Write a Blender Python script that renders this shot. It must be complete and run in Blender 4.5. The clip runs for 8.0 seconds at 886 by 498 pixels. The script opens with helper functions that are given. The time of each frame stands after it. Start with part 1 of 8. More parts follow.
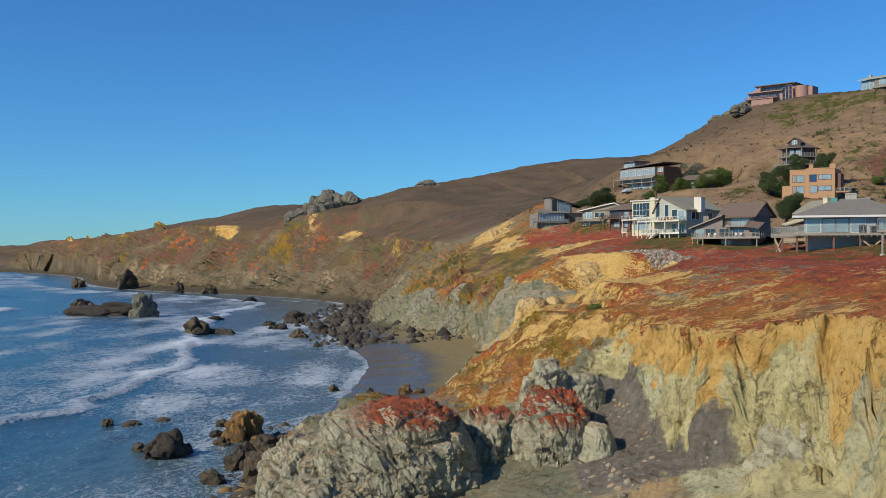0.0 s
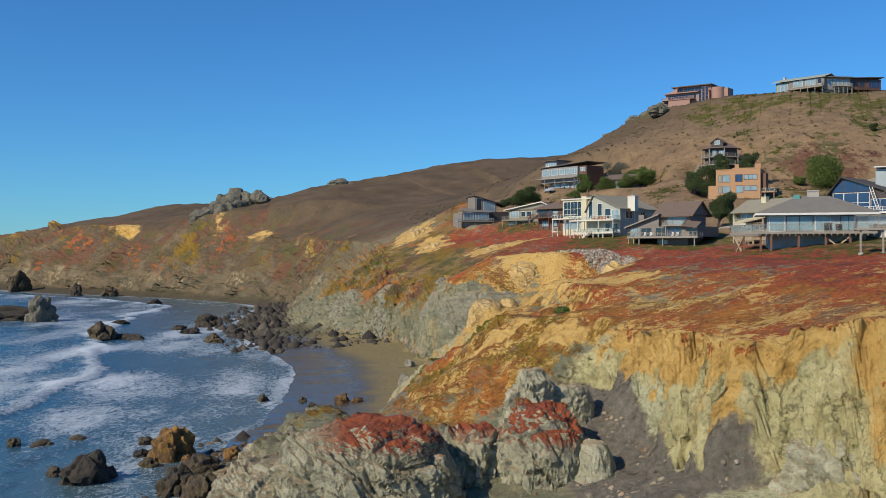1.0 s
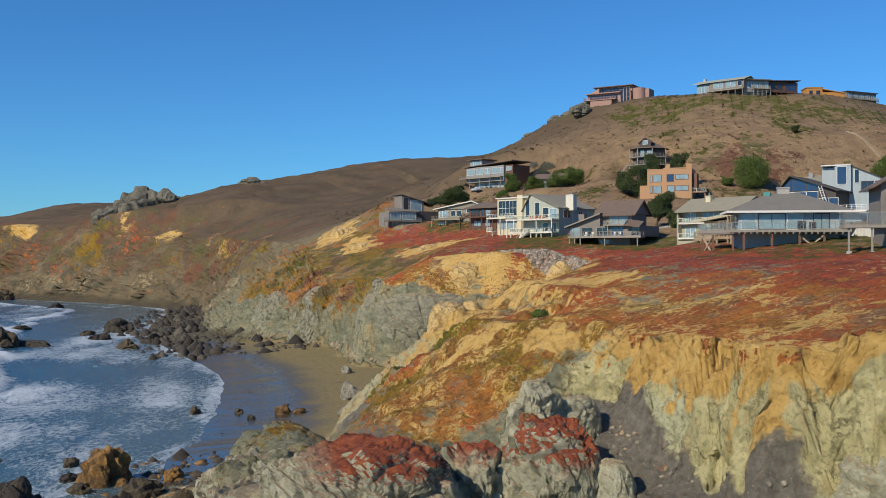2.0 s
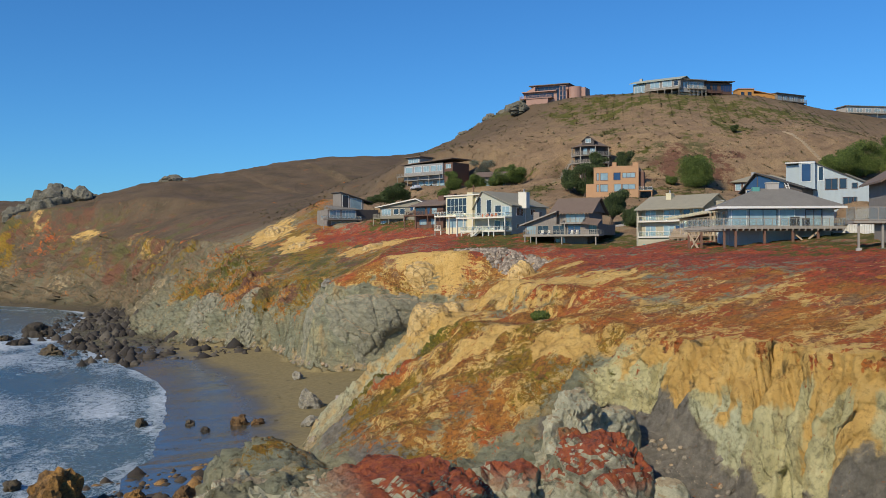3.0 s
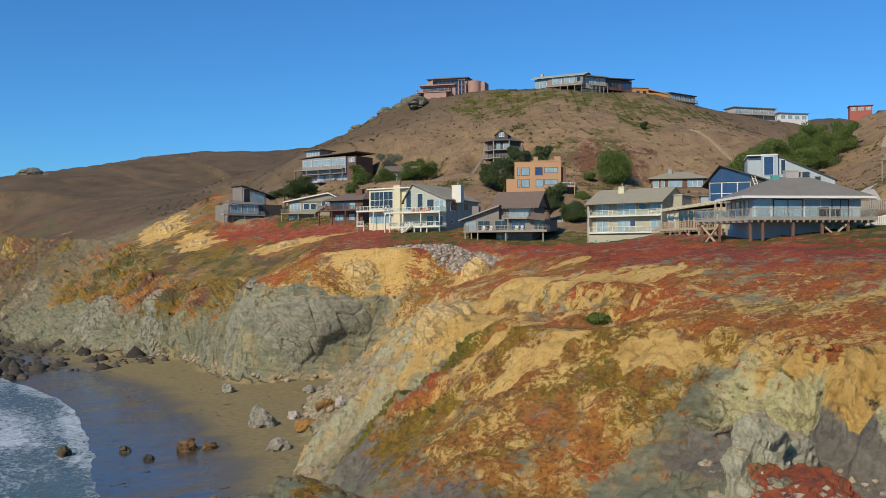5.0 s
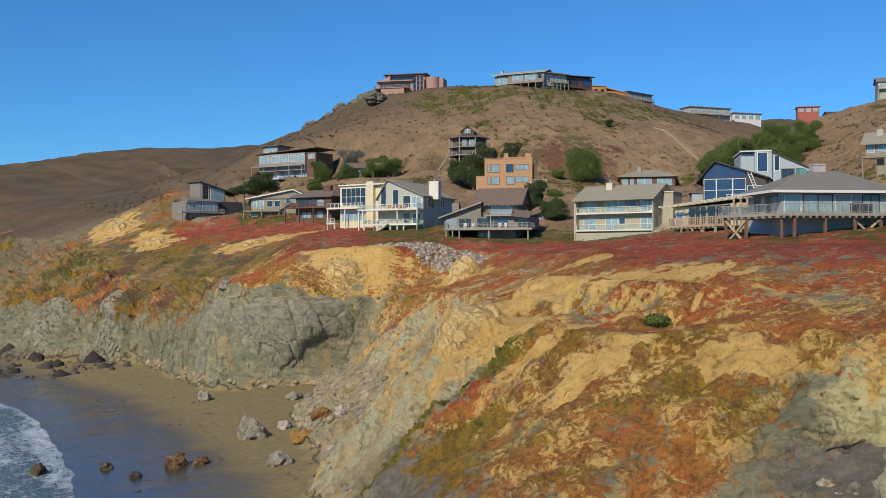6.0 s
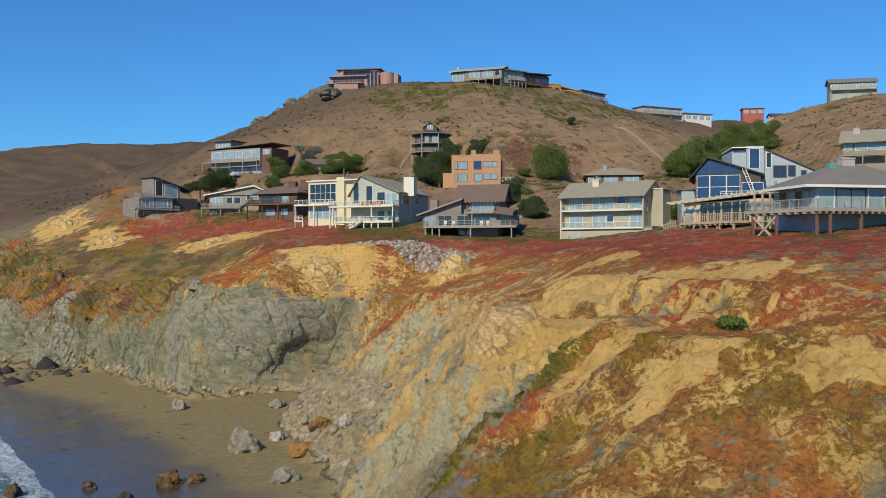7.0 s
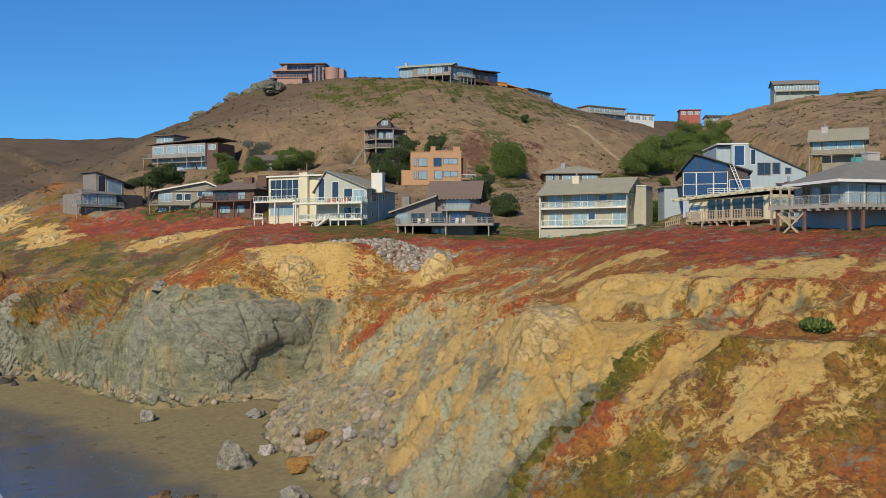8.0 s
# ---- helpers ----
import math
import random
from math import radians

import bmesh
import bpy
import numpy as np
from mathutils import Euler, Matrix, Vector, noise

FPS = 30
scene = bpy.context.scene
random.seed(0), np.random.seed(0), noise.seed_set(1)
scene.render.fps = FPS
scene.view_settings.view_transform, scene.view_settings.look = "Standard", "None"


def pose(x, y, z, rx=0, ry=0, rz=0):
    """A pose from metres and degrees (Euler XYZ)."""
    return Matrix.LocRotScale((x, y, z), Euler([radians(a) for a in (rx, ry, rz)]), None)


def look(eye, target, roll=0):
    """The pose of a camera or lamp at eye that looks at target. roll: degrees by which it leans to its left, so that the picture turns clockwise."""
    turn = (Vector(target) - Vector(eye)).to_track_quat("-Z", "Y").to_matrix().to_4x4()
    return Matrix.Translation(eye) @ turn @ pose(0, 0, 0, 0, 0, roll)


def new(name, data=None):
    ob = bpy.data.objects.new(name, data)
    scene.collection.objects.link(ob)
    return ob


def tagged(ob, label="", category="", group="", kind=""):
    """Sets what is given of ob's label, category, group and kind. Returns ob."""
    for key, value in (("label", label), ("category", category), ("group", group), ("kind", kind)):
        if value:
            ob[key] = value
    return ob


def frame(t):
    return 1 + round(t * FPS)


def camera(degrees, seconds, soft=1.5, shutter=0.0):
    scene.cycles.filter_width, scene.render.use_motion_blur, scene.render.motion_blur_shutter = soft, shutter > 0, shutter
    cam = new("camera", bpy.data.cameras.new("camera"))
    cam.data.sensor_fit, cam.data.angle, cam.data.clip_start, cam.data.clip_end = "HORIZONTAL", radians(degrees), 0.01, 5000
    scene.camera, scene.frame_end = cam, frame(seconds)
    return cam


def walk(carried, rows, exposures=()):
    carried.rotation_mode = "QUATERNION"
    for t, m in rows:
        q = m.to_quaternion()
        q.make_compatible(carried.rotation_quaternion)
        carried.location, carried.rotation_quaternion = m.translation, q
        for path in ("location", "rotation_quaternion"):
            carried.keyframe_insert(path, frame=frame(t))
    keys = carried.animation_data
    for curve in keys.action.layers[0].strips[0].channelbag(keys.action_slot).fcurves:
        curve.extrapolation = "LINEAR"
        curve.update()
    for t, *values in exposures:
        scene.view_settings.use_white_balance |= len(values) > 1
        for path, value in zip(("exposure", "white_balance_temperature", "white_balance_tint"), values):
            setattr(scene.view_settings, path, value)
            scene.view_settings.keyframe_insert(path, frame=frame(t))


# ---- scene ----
cam = camera(49.2, 8.0, 0.85)
METRES, EYE, TILT, LEAN, TURN = 100.0, 27.3, 0.0, 0.0, 0.0
ROWS = [
    (0.0, 0.0, 0.0, 0.0, 0.0, 0.0, 0.0),
    (0.5, -0.0328, 0.0553, -0.0014, -2.81, 0.02, -0.01),
    (1.0, -0.0651, 0.11, -0.0029, -5.79, 0.05, -0.02),
    (1.5, -0.0966, 0.165, -0.0043, -8.66, 0.09, -0.02),
    (2.0, -0.1277, 0.22, -0.0062, -11.49, 0.14, -0.01),
    (3.5, -0.2163, 0.3844, -0.0132, -18.83, 0.22, 0.03),
    (4.0, -0.2436, 0.4403, -0.0154, -21.15, 0.24, 0.06),
    (4.5, -0.2696, 0.4964, -0.0173, -23.13, 0.25, 0.06),
    (6.0, -0.3381, 0.6677, -0.0223, -28.8, 0.27, 0.1),
    (6.5, -0.3588, 0.7264, -0.0239, -30.68, 0.28, 0.09),
    (7.0, -0.3784, 0.7857, -0.0255, -32.83, 0.29, 0.07),
    (7.5, -0.3963, 0.8455, -0.0271, -35.16, 0.3, 0.09),
    (8.0, -0.413, 0.906, -0.0283, -37.38, 0.32, 0.07),
]
walk(cam, [(t, pose(0, 0, EYE, TILT, LEAN, TURN) @ pose(METRES * x, METRES * y, METRES * z, 90 + pitch, roll, yaw)) for t, x, y, z, yaw, pitch, roll in ROWS])


# ---- world, sun ----
SUN_EL, SUN_AZ = radians(36), radians(238)          # azimuth clockwise from +y
world = bpy.data.worlds.new("sky_world")
scene.world = world
world.use_nodes = True
wn = world.node_tree.nodes
sky = wn.new("ShaderNodeTexSky")
sky.sky_type, sky.sun_disc = "NISHITA", False
sky.sun_elevation, sky.sun_rotation = SUN_EL, SUN_AZ
sky.air_density, sky.dust_density, sky.ozone_density, sky.altitude = 1.0, 0.0, 6.0, 50
wn["Background"].inputs[1].default_value = 0.098
tint = wn.new("ShaderNodeMix")
tint.data_type, tint.blend_type = "RGBA", "MULTIPLY"
tint.inputs[0].default_value, tint.inputs[7].default_value = 1.0, (0.40, 0.855, 1.2, 1)
world.node_tree.links.new(sky.outputs[0], tint.inputs[6])
world.node_tree.links.new(tint.outputs[2], wn["Background"].inputs[0])
sun = new("sun", bpy.data.lights.new("sun", "SUN"))
sun.data.energy, sun.data.angle, sun.data.color = 4.25, radians(0.6), (1.0, 0.87, 0.68)
sun.matrix_world = look((0, 0, 0), (-math.sin(SUN_AZ) * math.cos(SUN_EL), -math.cos(SUN_AZ) * math.cos(SUN_EL), -math.sin(SUN_EL)))


# ---- numeric noise ----
def lattice(ix, iy, k):
    h = (ix.astype(np.int64) * 374761393 + iy.astype(np.int64) * 668265263 + k * 2147483647) & 0xFFFFFFFF
    h = ((h ^ (h >> 13)) * 1274126177) & 0xFFFFFFFF
    h = ((h ^ (h >> 16)) * 2246822519) & 0xFFFFFFFF
    return ((h ^ (h >> 15)) & 0xFFFFFF) / float(0xFFFFFF)


def perlin(x, y, k=0):
    ix, iy = np.floor(x), np.floor(y)
    fx, fy = x - ix, y - iy
    u, v = fx * fx * fx * (fx * (fx * 6 - 15) + 10), fy * fy * fy * (fy * (fy * 6 - 15) + 10)

    def corner(dx, dy):
        a = lattice(ix + dx, iy + dy, k) * 2 * np.pi
        return np.cos(a) * (fx - dx) + np.sin(a) * (fy - dy)

    a = corner(0, 0) * (1 - u) + corner(1, 0) * u
    b = corner(0, 1) * (1 - u) + corner(1, 1) * u
    return (a * (1 - v) + b * v) * 1.5


def fbm(x, y, octaves=4, k=0):
    s, a, f = 0.0, 1.0, 1.0
    for o in range(octaves):
        s = s + a * perlin(x * f + 17.3 * o, y * f - 9.1 * o, k + o)
        a, f = a * 0.5, f * 2.03
    return s / 1.6


def ridged(x, y, octaves=4, k=0):
    s, a, f = 0.0, 1.0, 1.0
    for o in range(octaves):
        s = s + a * (1 - 2 * np.abs(perlin(x * f + 5.7 * o, y * f + 3.1 * o, k + o)))
        a, f = a * 0.5, f * 2.1
    return s / 1.9


def cells(x, y, k=0):
    """Distance to the nearest scattered centre, the second nearest, and a random value of the cell."""
    ix, iy = np.floor(x), np.floor(y)
    f1, f2, r = np.full(x.shape, 9.0), np.full(x.shape, 9.0), np.zeros(x.shape)
    for dx in (-1, 0, 1):
        for dy in (-1, 0, 1):
            cx, cy = ix + dx, iy + dy
            d = np.hypot(cx + lattice(cx, cy, k) - x, cy + lattice(cx, cy, k + 7) - y)
            near = d < f1
            f2 = np.where(near, f1, np.minimum(f2, d))
            r = np.where(near, lattice(cx, cy, k + 13), r)
            f1 = np.where(near, d, f1)
    return f1, f2, r


def perlin3(x, y, z, k=0):
    ix, iy, iz = np.floor(x), np.floor(y), np.floor(z)
    fx, fy, fz = x - ix, y - iy, z - iz
    u, v, w = (f * f * f * (f * (f * 6 - 15) + 10) for f in (fx, fy, fz))
    out = 0.0
    for dx in (0, 1):
        for dy in (0, 1):
            for dz in (0, 1):
                a = lattice(ix + dx + 57 * (iz + dz), iy + dy + 113 * (iz + dz), k) * 2 * np.pi
                b = lattice(ix + dx + 57 * (iz + dz), iy + dy + 113 * (iz + dz), k + 5) * 2 - 1
                c = np.sqrt(1 - b * b)
                g = np.cos(a) * c * (fx - dx) + np.sin(a) * c * (fy - dy) + b * (fz - dz)
                out = out + g * (u if dx else 1 - u) * (v if dy else 1 - v) * (w if dz else 1 - w)
    return out * 1.6


def fbm3(x, y, z, octaves=4, k=0):
    s, a, f = 0.0, 1.0, 1.0
    for o in range(octaves):
        s = s + a * perlin3(x * f + 3.7 * o, y * f, z * f - 1.9 * o, k + o)
        a, f = a * 0.5, f * 2.07
    return s / 1.5


def cells3(x, y, z, k=0):
    ix, iy, iz = np.floor(x), np.floor(y), np.floor(z)
    f1, f2, r = np.full(x.shape, 9.0), np.full(x.shape, 9.0), np.zeros(x.shape)
    for dx in (-1, 0, 1):
        for dy in (-1, 0, 1):
            for dz in (-1, 0, 1):
                cx, cy, cz = ix + dx, iy + dy, iz + dz
                hx, hy = cx + 57 * cz, cy + 113 * cz
                d = np.sqrt((cx + lattice(hx, hy, k) - x) ** 2 + (cy + lattice(hx, hy, k + 7) - y) ** 2 + (cz + lattice(hx, hy, k + 11) - z) ** 2)
                near = d < f1
                f2 = np.where(near, f1, np.minimum(f2, d))
                r = np.where(near, lattice(hx, hy, k + 13), r)
                f1 = np.where(near, d, f1)
    return f1, f2, r


def step(a, b, v):
    t = np.clip((v - a) / (b - a), 0, 1)
    return t * t * (3 - 2 * t)


def glide(ys, vs, y):
    """Monotone cubic through the stations."""
    ys, vs = np.array(ys, float), np.array(vs, float)
    h, d = np.diff(ys), np.diff(vs) / np.diff(ys)
    m = np.r_[d[0], np.where(d[:-1] * d[1:] > 0, 2 * d[:-1] * d[1:] / (d[:-1] + d[1:] + np.where(d[:-1] + d[1:] == 0, 1, 0)), 0), d[-1]]
    i = np.clip(np.searchsorted(ys, y) - 1, 0, len(h) - 1)
    t = np.clip((y - ys[i]) / h[i], 0, 1)
    return (vs[i] * (1 + 2 * t) * (1 - t) ** 2 + m[i] * h[i] * t * (1 - t) ** 2 + vs[i + 1] * t * t * (3 - 2 * t) - m[i + 1] * h[i] * t * t * (1 - t))


# ---- the lie of the land: lines along the coast as (y, x) or (y, x, z) ----
SHORE = ((-100, -20), (75, -22), (120, -24), (148, -23), (163, -20), (190, -18.5), (208, -18), (230, -18.5), (250, -22.5), (285, -31), (305, -36), (335, -42),
         (360, -46), (420, -47), (466, -46), (517, -68), (589, -134), (632, -192), (727, -262), (954, -362), (1118, -480), (1263, -585), (4200, -1900))
FOOT = ((-100, -2, 1.5), (75, -4, 1.5), (84, -10, 1.5), (90, -14, 1.5), (98, -17, 1.5), (112, -15, 1.5), (124, -11, 2), (136, -6, 2), (143, -3, 2.3), (150, -1, 2.3),
        (158, 2, 2.2), (165, 5, 2), (178, 9, 1.5), (195, 13, 1.6), (205, 17, 2), (212, 22, 2.2), (218, 27, 2.8), (223, 25.5, 2.6), (227, 14.5, 2), (232, 10.8, 2),
        (245, 10, 2), (258, 9.5, 2), (272, 8, 2.5), (288, -3, 2), (305, -16, 2), (330, -26, 2), (360, -28, 2), (420, -30, 2), (466, -34, 2), (517, -60, 2),
        (589, -122, 2), (727, -252, 2), (954, -350, 2), (1263, -570, 2), (4200, -1850, 3))
BREAK = ((-100, 28, 9), (75, 27.6, 10), (80, 26.2, 9.5), (84, 21.3, 9.3), (90, 20.2, 9), (98, 19.6, 11.6), (104, 19.2, 13.4), (112, 12, 12), (118, 8, 13), (124, 9, 14.5), (129, 7.2, 12.6),
         (136, 8, 13), (143, 7.6, 12), (150, 6, 9.5), (158, 9, 7), (165, 14, 8), (178, 20, 9), (195, 24, 9), (205, 28, 10), (212, 31, 8.4), (218, 36, 7.5),
         (223, 35, 6.2), (227, 17, 9), (232, 12.6, 11.5), (245, 12, 11), (258, 12, 9), (272, 10.5, 9.5), (288, 3, 15), (305, 2, 15), (360, -3.5, 20), (420, -22, 13),
         (466, -25, 12), (589, -104, 15), (727, -234, 18), (1263, -545, 20), (4200, -1800, 30))
RIM = ((-100, 31, 22), (75, 30.6, 22), (80, 29.2, 21), (84, 25.0, 19.8), (90, 24.4, 19.4), (98, 23.6, 19.4), (104, 22.0, 18.9), (112, 22, 19.5), (118, 21, 20), (124, 16, 18.8), (129, 14, 18.7), (136, 17, 19),
       (143, 14, 18), (150, 16, 19.3), (158, 21, 19), (165, 28, 19), (178, 35, 19), (205, 39, 18.5), (212, 41, 17), (218, 40.5, 18), (223, 38.5, 17), (227.5, 24, 18),
       (234, 15.5, 19.2), (245, 16, 18.5), (258, 20, 19), (272, 17, 19), (288, 10, 19), (305, 8, 21), (360, 8, 28), (420, -6, 30), (466, -14, 30), (517, -30, 32),
       (589, -78, 34), (727, -195, 42), (954, -310, 40), (1263, -500, 36), (4200, -1700, 65))
TOP = ((-100, 45, 24.5), (75, 45, 24.5), (100, 42, 24.5), (118, 39.7, 24.6), (127, 36.5, 24), (134, 35.4, 24.6), (141, 32, 23.9), (150, 36, 24.5), (165, 42, 25.5), (185, 54, 25.3),
       (205, 59, 24.6), (218, 61, 25), (224, 53, 25.8), (229.5, 38, 26.3), (236, 28, 25.4), (250, 33, 27), (277, 44, 29.4), (295, 37, 28.5), (316, 24, 28), (336, 30, 33.8),
       (360, 30, 38), (373, 37, 45), (388, 37, 43), (407, 40, 43), (466, 10, 40), (517, 0, 44), (589, -40, 45), (727, -150, 48), (954, -270, 44), (1263, -450, 38), (4200, -1600, 60))
BACK = ((-100, 75, 27.5), (75, 75, 27.5), (100, 70, 27.5), (140, 66, 28.3), (172, 64, 28.8), (185, 75, 28.8), (220, 86, 28.2), (232, 76, 28.3), (248, 72, 31), (280, 62, 32.6),
        (300, 60, 35), (318, 53, 35), (337, 46, 36), (372, 60, 46), (407, 75, 52), (466, 60, 52), (517, 50, 54), (589, 10, 52), (727, -90, 52), (954, -190, 48), (1263, -330, 44), (4200, -1500, 70))
# crests of hills: (x, y, z) along each, and the fall with the distance from it
HILLS = (
    (((118, 462, 80), (132, 436, 89), (150, 412, 92.5), (174, 388, 92), (212, 386, 92.5), (252, 410, 95), (290, 412, 91.5), (322, 414, 90), (420, 458, 103), (700, 600, 112)),
     ((0, 0), (10, 3), (20, 8), (40, 17.5), (60, 25), (72, 33), (84, 40.5), (100, 46), (115, 50.5), (140, 57), (160, 64), (190, 74), (300, 110))),
    (((258, 356, 64), (285, 332, 80), (302, 314, 86.5), (345, 264, 93), (420, 160, 100), (600, 60, 103)), ((0, 0), (20, 6), (60, 14), (100, 24), (150, 33), (200, 40), (300, 62), (500, 110))),
    (((-92, 612, 48.5), (-52, 622, 57.5), (-9, 616, 67), (22, 630, 73), (66, 645, 83.5), (131, 650, 88), (240, 660, 100), (700, 700, 120)), ((0, 0), (30, 6), (80, 18), (140, 34), (220, 58), (400, 120))),
    (((-260, 930, 50), (-155, 900, 67), (0, 900, 75)), ((0, 0), (60, 12), (150, 30), (400, 70))),
    (((-1150, 1900, 16), (-800, 1700, 30), (-520, 1500, 38), (-250, 1450, 42), (0, 1400, 56)), ((0, 0), (100, 8), (250, 28), (500, 60))),
)
# rocky masses on the headland: centre x, y, half widths, turn in degrees, top
CRAGS = ((-5, 92.5, 8.5, 6, 8, 9.2), (9.6, 97, 4.2, 3.2, 40, 12.6), (-9, 109, 8.5, 12, -10, 8.6), (27, 74, 5, 5, 0, 11.0), (14.4, 145.8, 3.4, 6.5, -15, 19.2), (1, 104, 9, 7, 20, 9.4), (-9, 121, 6.5, 11, 0, 8.8))
# levelled plots under houses: x, y, radius, height
PLOTS = ((119.6, 330.5, 9, 50.5), (78, 377, 12, 50.2), (86, 362, 9, 49.6), (94, 347, 8, 48.6), (104.5, 194, 9, 32), (160, 206, 8, 42.2), (44.5, 340, 7, 35), (148, 428, 12, 89.5), (160, 293, 9, 44.2), (111, 297, 8, 42.4), (113.4, 187.5, 5, 36.2), (125, 207, 6, 37.8))


def loft(lines, x):
    z = lines[0][1]
    for (xa, za), (xb, zb) in zip(lines, lines[1:]):
        z = z + (zb - za) * np.clip((x - xa) / np.maximum(xb - xa, 0.3), 0, 1)
    return z


def lines_at(y):
    out = [(glide([p[0] for p in SHORE], [p[1] for p in SHORE], y), np.zeros_like(y))]
    out.insert(0, (out[0][0] - 60, out[0][1] - 5))
    for line in (FOOT, BREAK, RIM, TOP, BACK):
        ys = [p[0] for p in line]
        out.append((glide(ys, [p[1] for p in line], y), glide(ys, [p[2] for p in line], y)))
    for i in range(2, len(out)):
        out[i] = (np.maximum(out[i][0], out[i - 1][0] + 0.6), out[i][1])
    out.append((out[-1][0] + 120, out[-1][1] + 14))
    return out


def along(crest, x, y):
    best, z = np.full(x.shape, 1e9), np.zeros(x.shape)
    for a, b in zip(crest, crest[1:]):
        dx, dy = b[0] - a[0], b[1] - a[1]
        t = np.clip(((x - a[0]) * dx + (y - a[1]) * dy) / (dx * dx + dy * dy), 0, 1)
        d = np.hypot(x - a[0] - t * dx, y - a[1] - t * dy)
        z = np.where(d < best, a[2] + t * (b[2] - a[2]), z)
        best = np.minimum(best, d)
    return best, z


def soft_max(a, b, k):
    h = np.clip(0.5 + 0.5 * (a - b) / k, 0, 1)
    return b + (a - b) * h + k * h * (1 - h)


def land(x, y):
    """Height of the ground and how far it is cliff (0..1) and crag (0..1)."""
    far = 1 + step(300, 700, y) * 2.5
    base = lines_at(y)
    cliff = step(-3, 2, x - base[2][0]) * (1 - step(-1, 4, x - base[4][0]))
    flute = (1 - step(106, 116, y)) * (1.0 * (np.abs(perlin(y * 0.13 + 0.05 * x, x * 0.05, 14)) * 2 - 0.5) + 0.7 * (np.abs(perlin(y * 0.34, x * 0.08, 16)) * 2 - 0.5))
    spur = step(138, 152, y) * (1 - step(194, 206, y)) * 4.2 * (ridged(y * 0.075 + 0.02 * x, x * 0.02, 3, 15) - 0.3)
    spur = spur + step(240, 262, y) * 3.4 * (ridged(y * 0.05 + 0.02 * x, x * 0.02, 3, 19) - 0.3) * (1 - step(300, 420, y)) + step(112, 118, y) * (1 - step(136, 144, y)) * 1.5 * (ridged(y * 0.16 + 0.08 * x, x * 0.05, 3, 23) - 0.3)
    wob = 2.0 * far * fbm(y * 0.09 / far, x * 0.04 / far, 3, 3) + 1.3 * (ridged(y * 0.2 / far, x * 0.08 / far, 2, 9) - 0.35)
    wob = wob + spur - flute
    xw = x + wob * (0.25 + 0.75 * cliff) + 0.8 * fbm(x * 0.4, y * 0.4, 3, 21) * cliff
    yw = y + 1.5 * fbm(x * 0.1, y * 0.1, 3, 31)
    z = loft(lines_at(yw), xw)
    # the bare scarp above the overgrown slope
    ledge = step(-0.25, 0.15, fbm(x * 0.09 + y * 0.13, y * 0.05 - x * 0.07, 3, 17) + 0.1) * step(120, 127, y) * (1 - step(150, 158, y)) * step(12, 16, x) * (1 - step(36, 42, x))
    u = np.clip((z - 18.8) / 3.8, 0, 1)
    z = z + ledge * (3.8 * (step(0.36, 0.62, u + 0.10 * fbm(x * 0.5, y * 0.5, 3, 18)) - u))
    edge = base[6][0] - 10 + step(480, 620, y) * (base[4][0] - base[6][0] + 10)
    for k, (crest, fall) in enumerate(HILLS):
        d, zc = along(crest, x, y)
        d = d * (1 + 0.12 * fbm(x * 0.012, y * 0.012, 3, 41))
        h = zc - np.interp(d, [f[0] for f in fall], [f[1] for f in fall]) - 0.3 * np.maximum(d - fall[-1][0], 0)
        z = soft_max(h - (0.8 if k < 4 else 0.0) * np.maximum(edge - x, 0), z, 5.0)
    z = z + step(60, 110, x - 0 * y) * 1.5 * fbm(x * 0.02, y * 0.02, 4, 51) + step(380, 600, y) * 3.5 * ridged(x * 0.012, y * 0.012, 4, 55) * step(5, 20, z)
    for cx, cy, rad, zp in PLOTS:
        z = z + (zp - z) * 0.9 * (1 - step(rad, 1.9 * rad, np.hypot(x - cx, y - cy)))
    crag = np.zeros(x.shape)
    f1, f2, r = cells(x * 0.28 + 0.5 * fbm(x * 0.2, y * 0.2, 2, 61), y * 0.28, 62)
    for cx, cy, ax, ay, turn, top in CRAGS:
        c, s = math.cos(radians(turn)), math.sin(radians(turn))
        u, v = ((x - cx) * c + (y - cy) * s) / ax, (-(x - cx) * s + (y - cy) * c) / ay
        q = np.hypot(u, v) * (1 + 0.30 * fbm(x * 0.16, y * 0.16, 3, 71)) + 0.10 * (r - 0.5)
        body = 1.0 - (top + 4) * (1 - np.sqrt(np.clip(1 - np.clip(q, 0, 1) ** 3.2, 0, 1))) / top
        rise = np.where(q < 1, top * body + 0.5 * (r - 0.5) - 0.35 * f1, -9)
        crag = np.where(rise > z, np.clip((rise - z) * 1.5, 0, 1), crag)
        z = np.maximum(z, rise)
    rough = np.clip(cliff + crag, 0, 1)
    near = 1 - step(250, 420, y)
    z = z + rough * (0.22 * ridged(x * 0.33, y * 0.33, 3, 81) + near * (0.2 * (f2 - f1) - 0.1)) + (0.05 + 0.25 * step(4, 10, z)) * fbm(x * 0.5, y * 0.5, 4, 91) * (1 - 0.6 * rough) * step(1.5, 4, z)
    return z, cliff, crag, base


def ground(x, y):
    z = land(np.array([float(x)]), np.array([float(y)]))[0]
    return float(z[0])


def grounds(pts):
    """Heights of the ground at many places at once."""
    p = np.array(pts, float)
    return land(p[:, 0].copy(), p[:, 1].copy())[0].tolist()


def spaced(*spans):
    out = []
    for a, b, s in spans:
        out.append(np.arange(a, b, s))
    return np.concatenate(out)


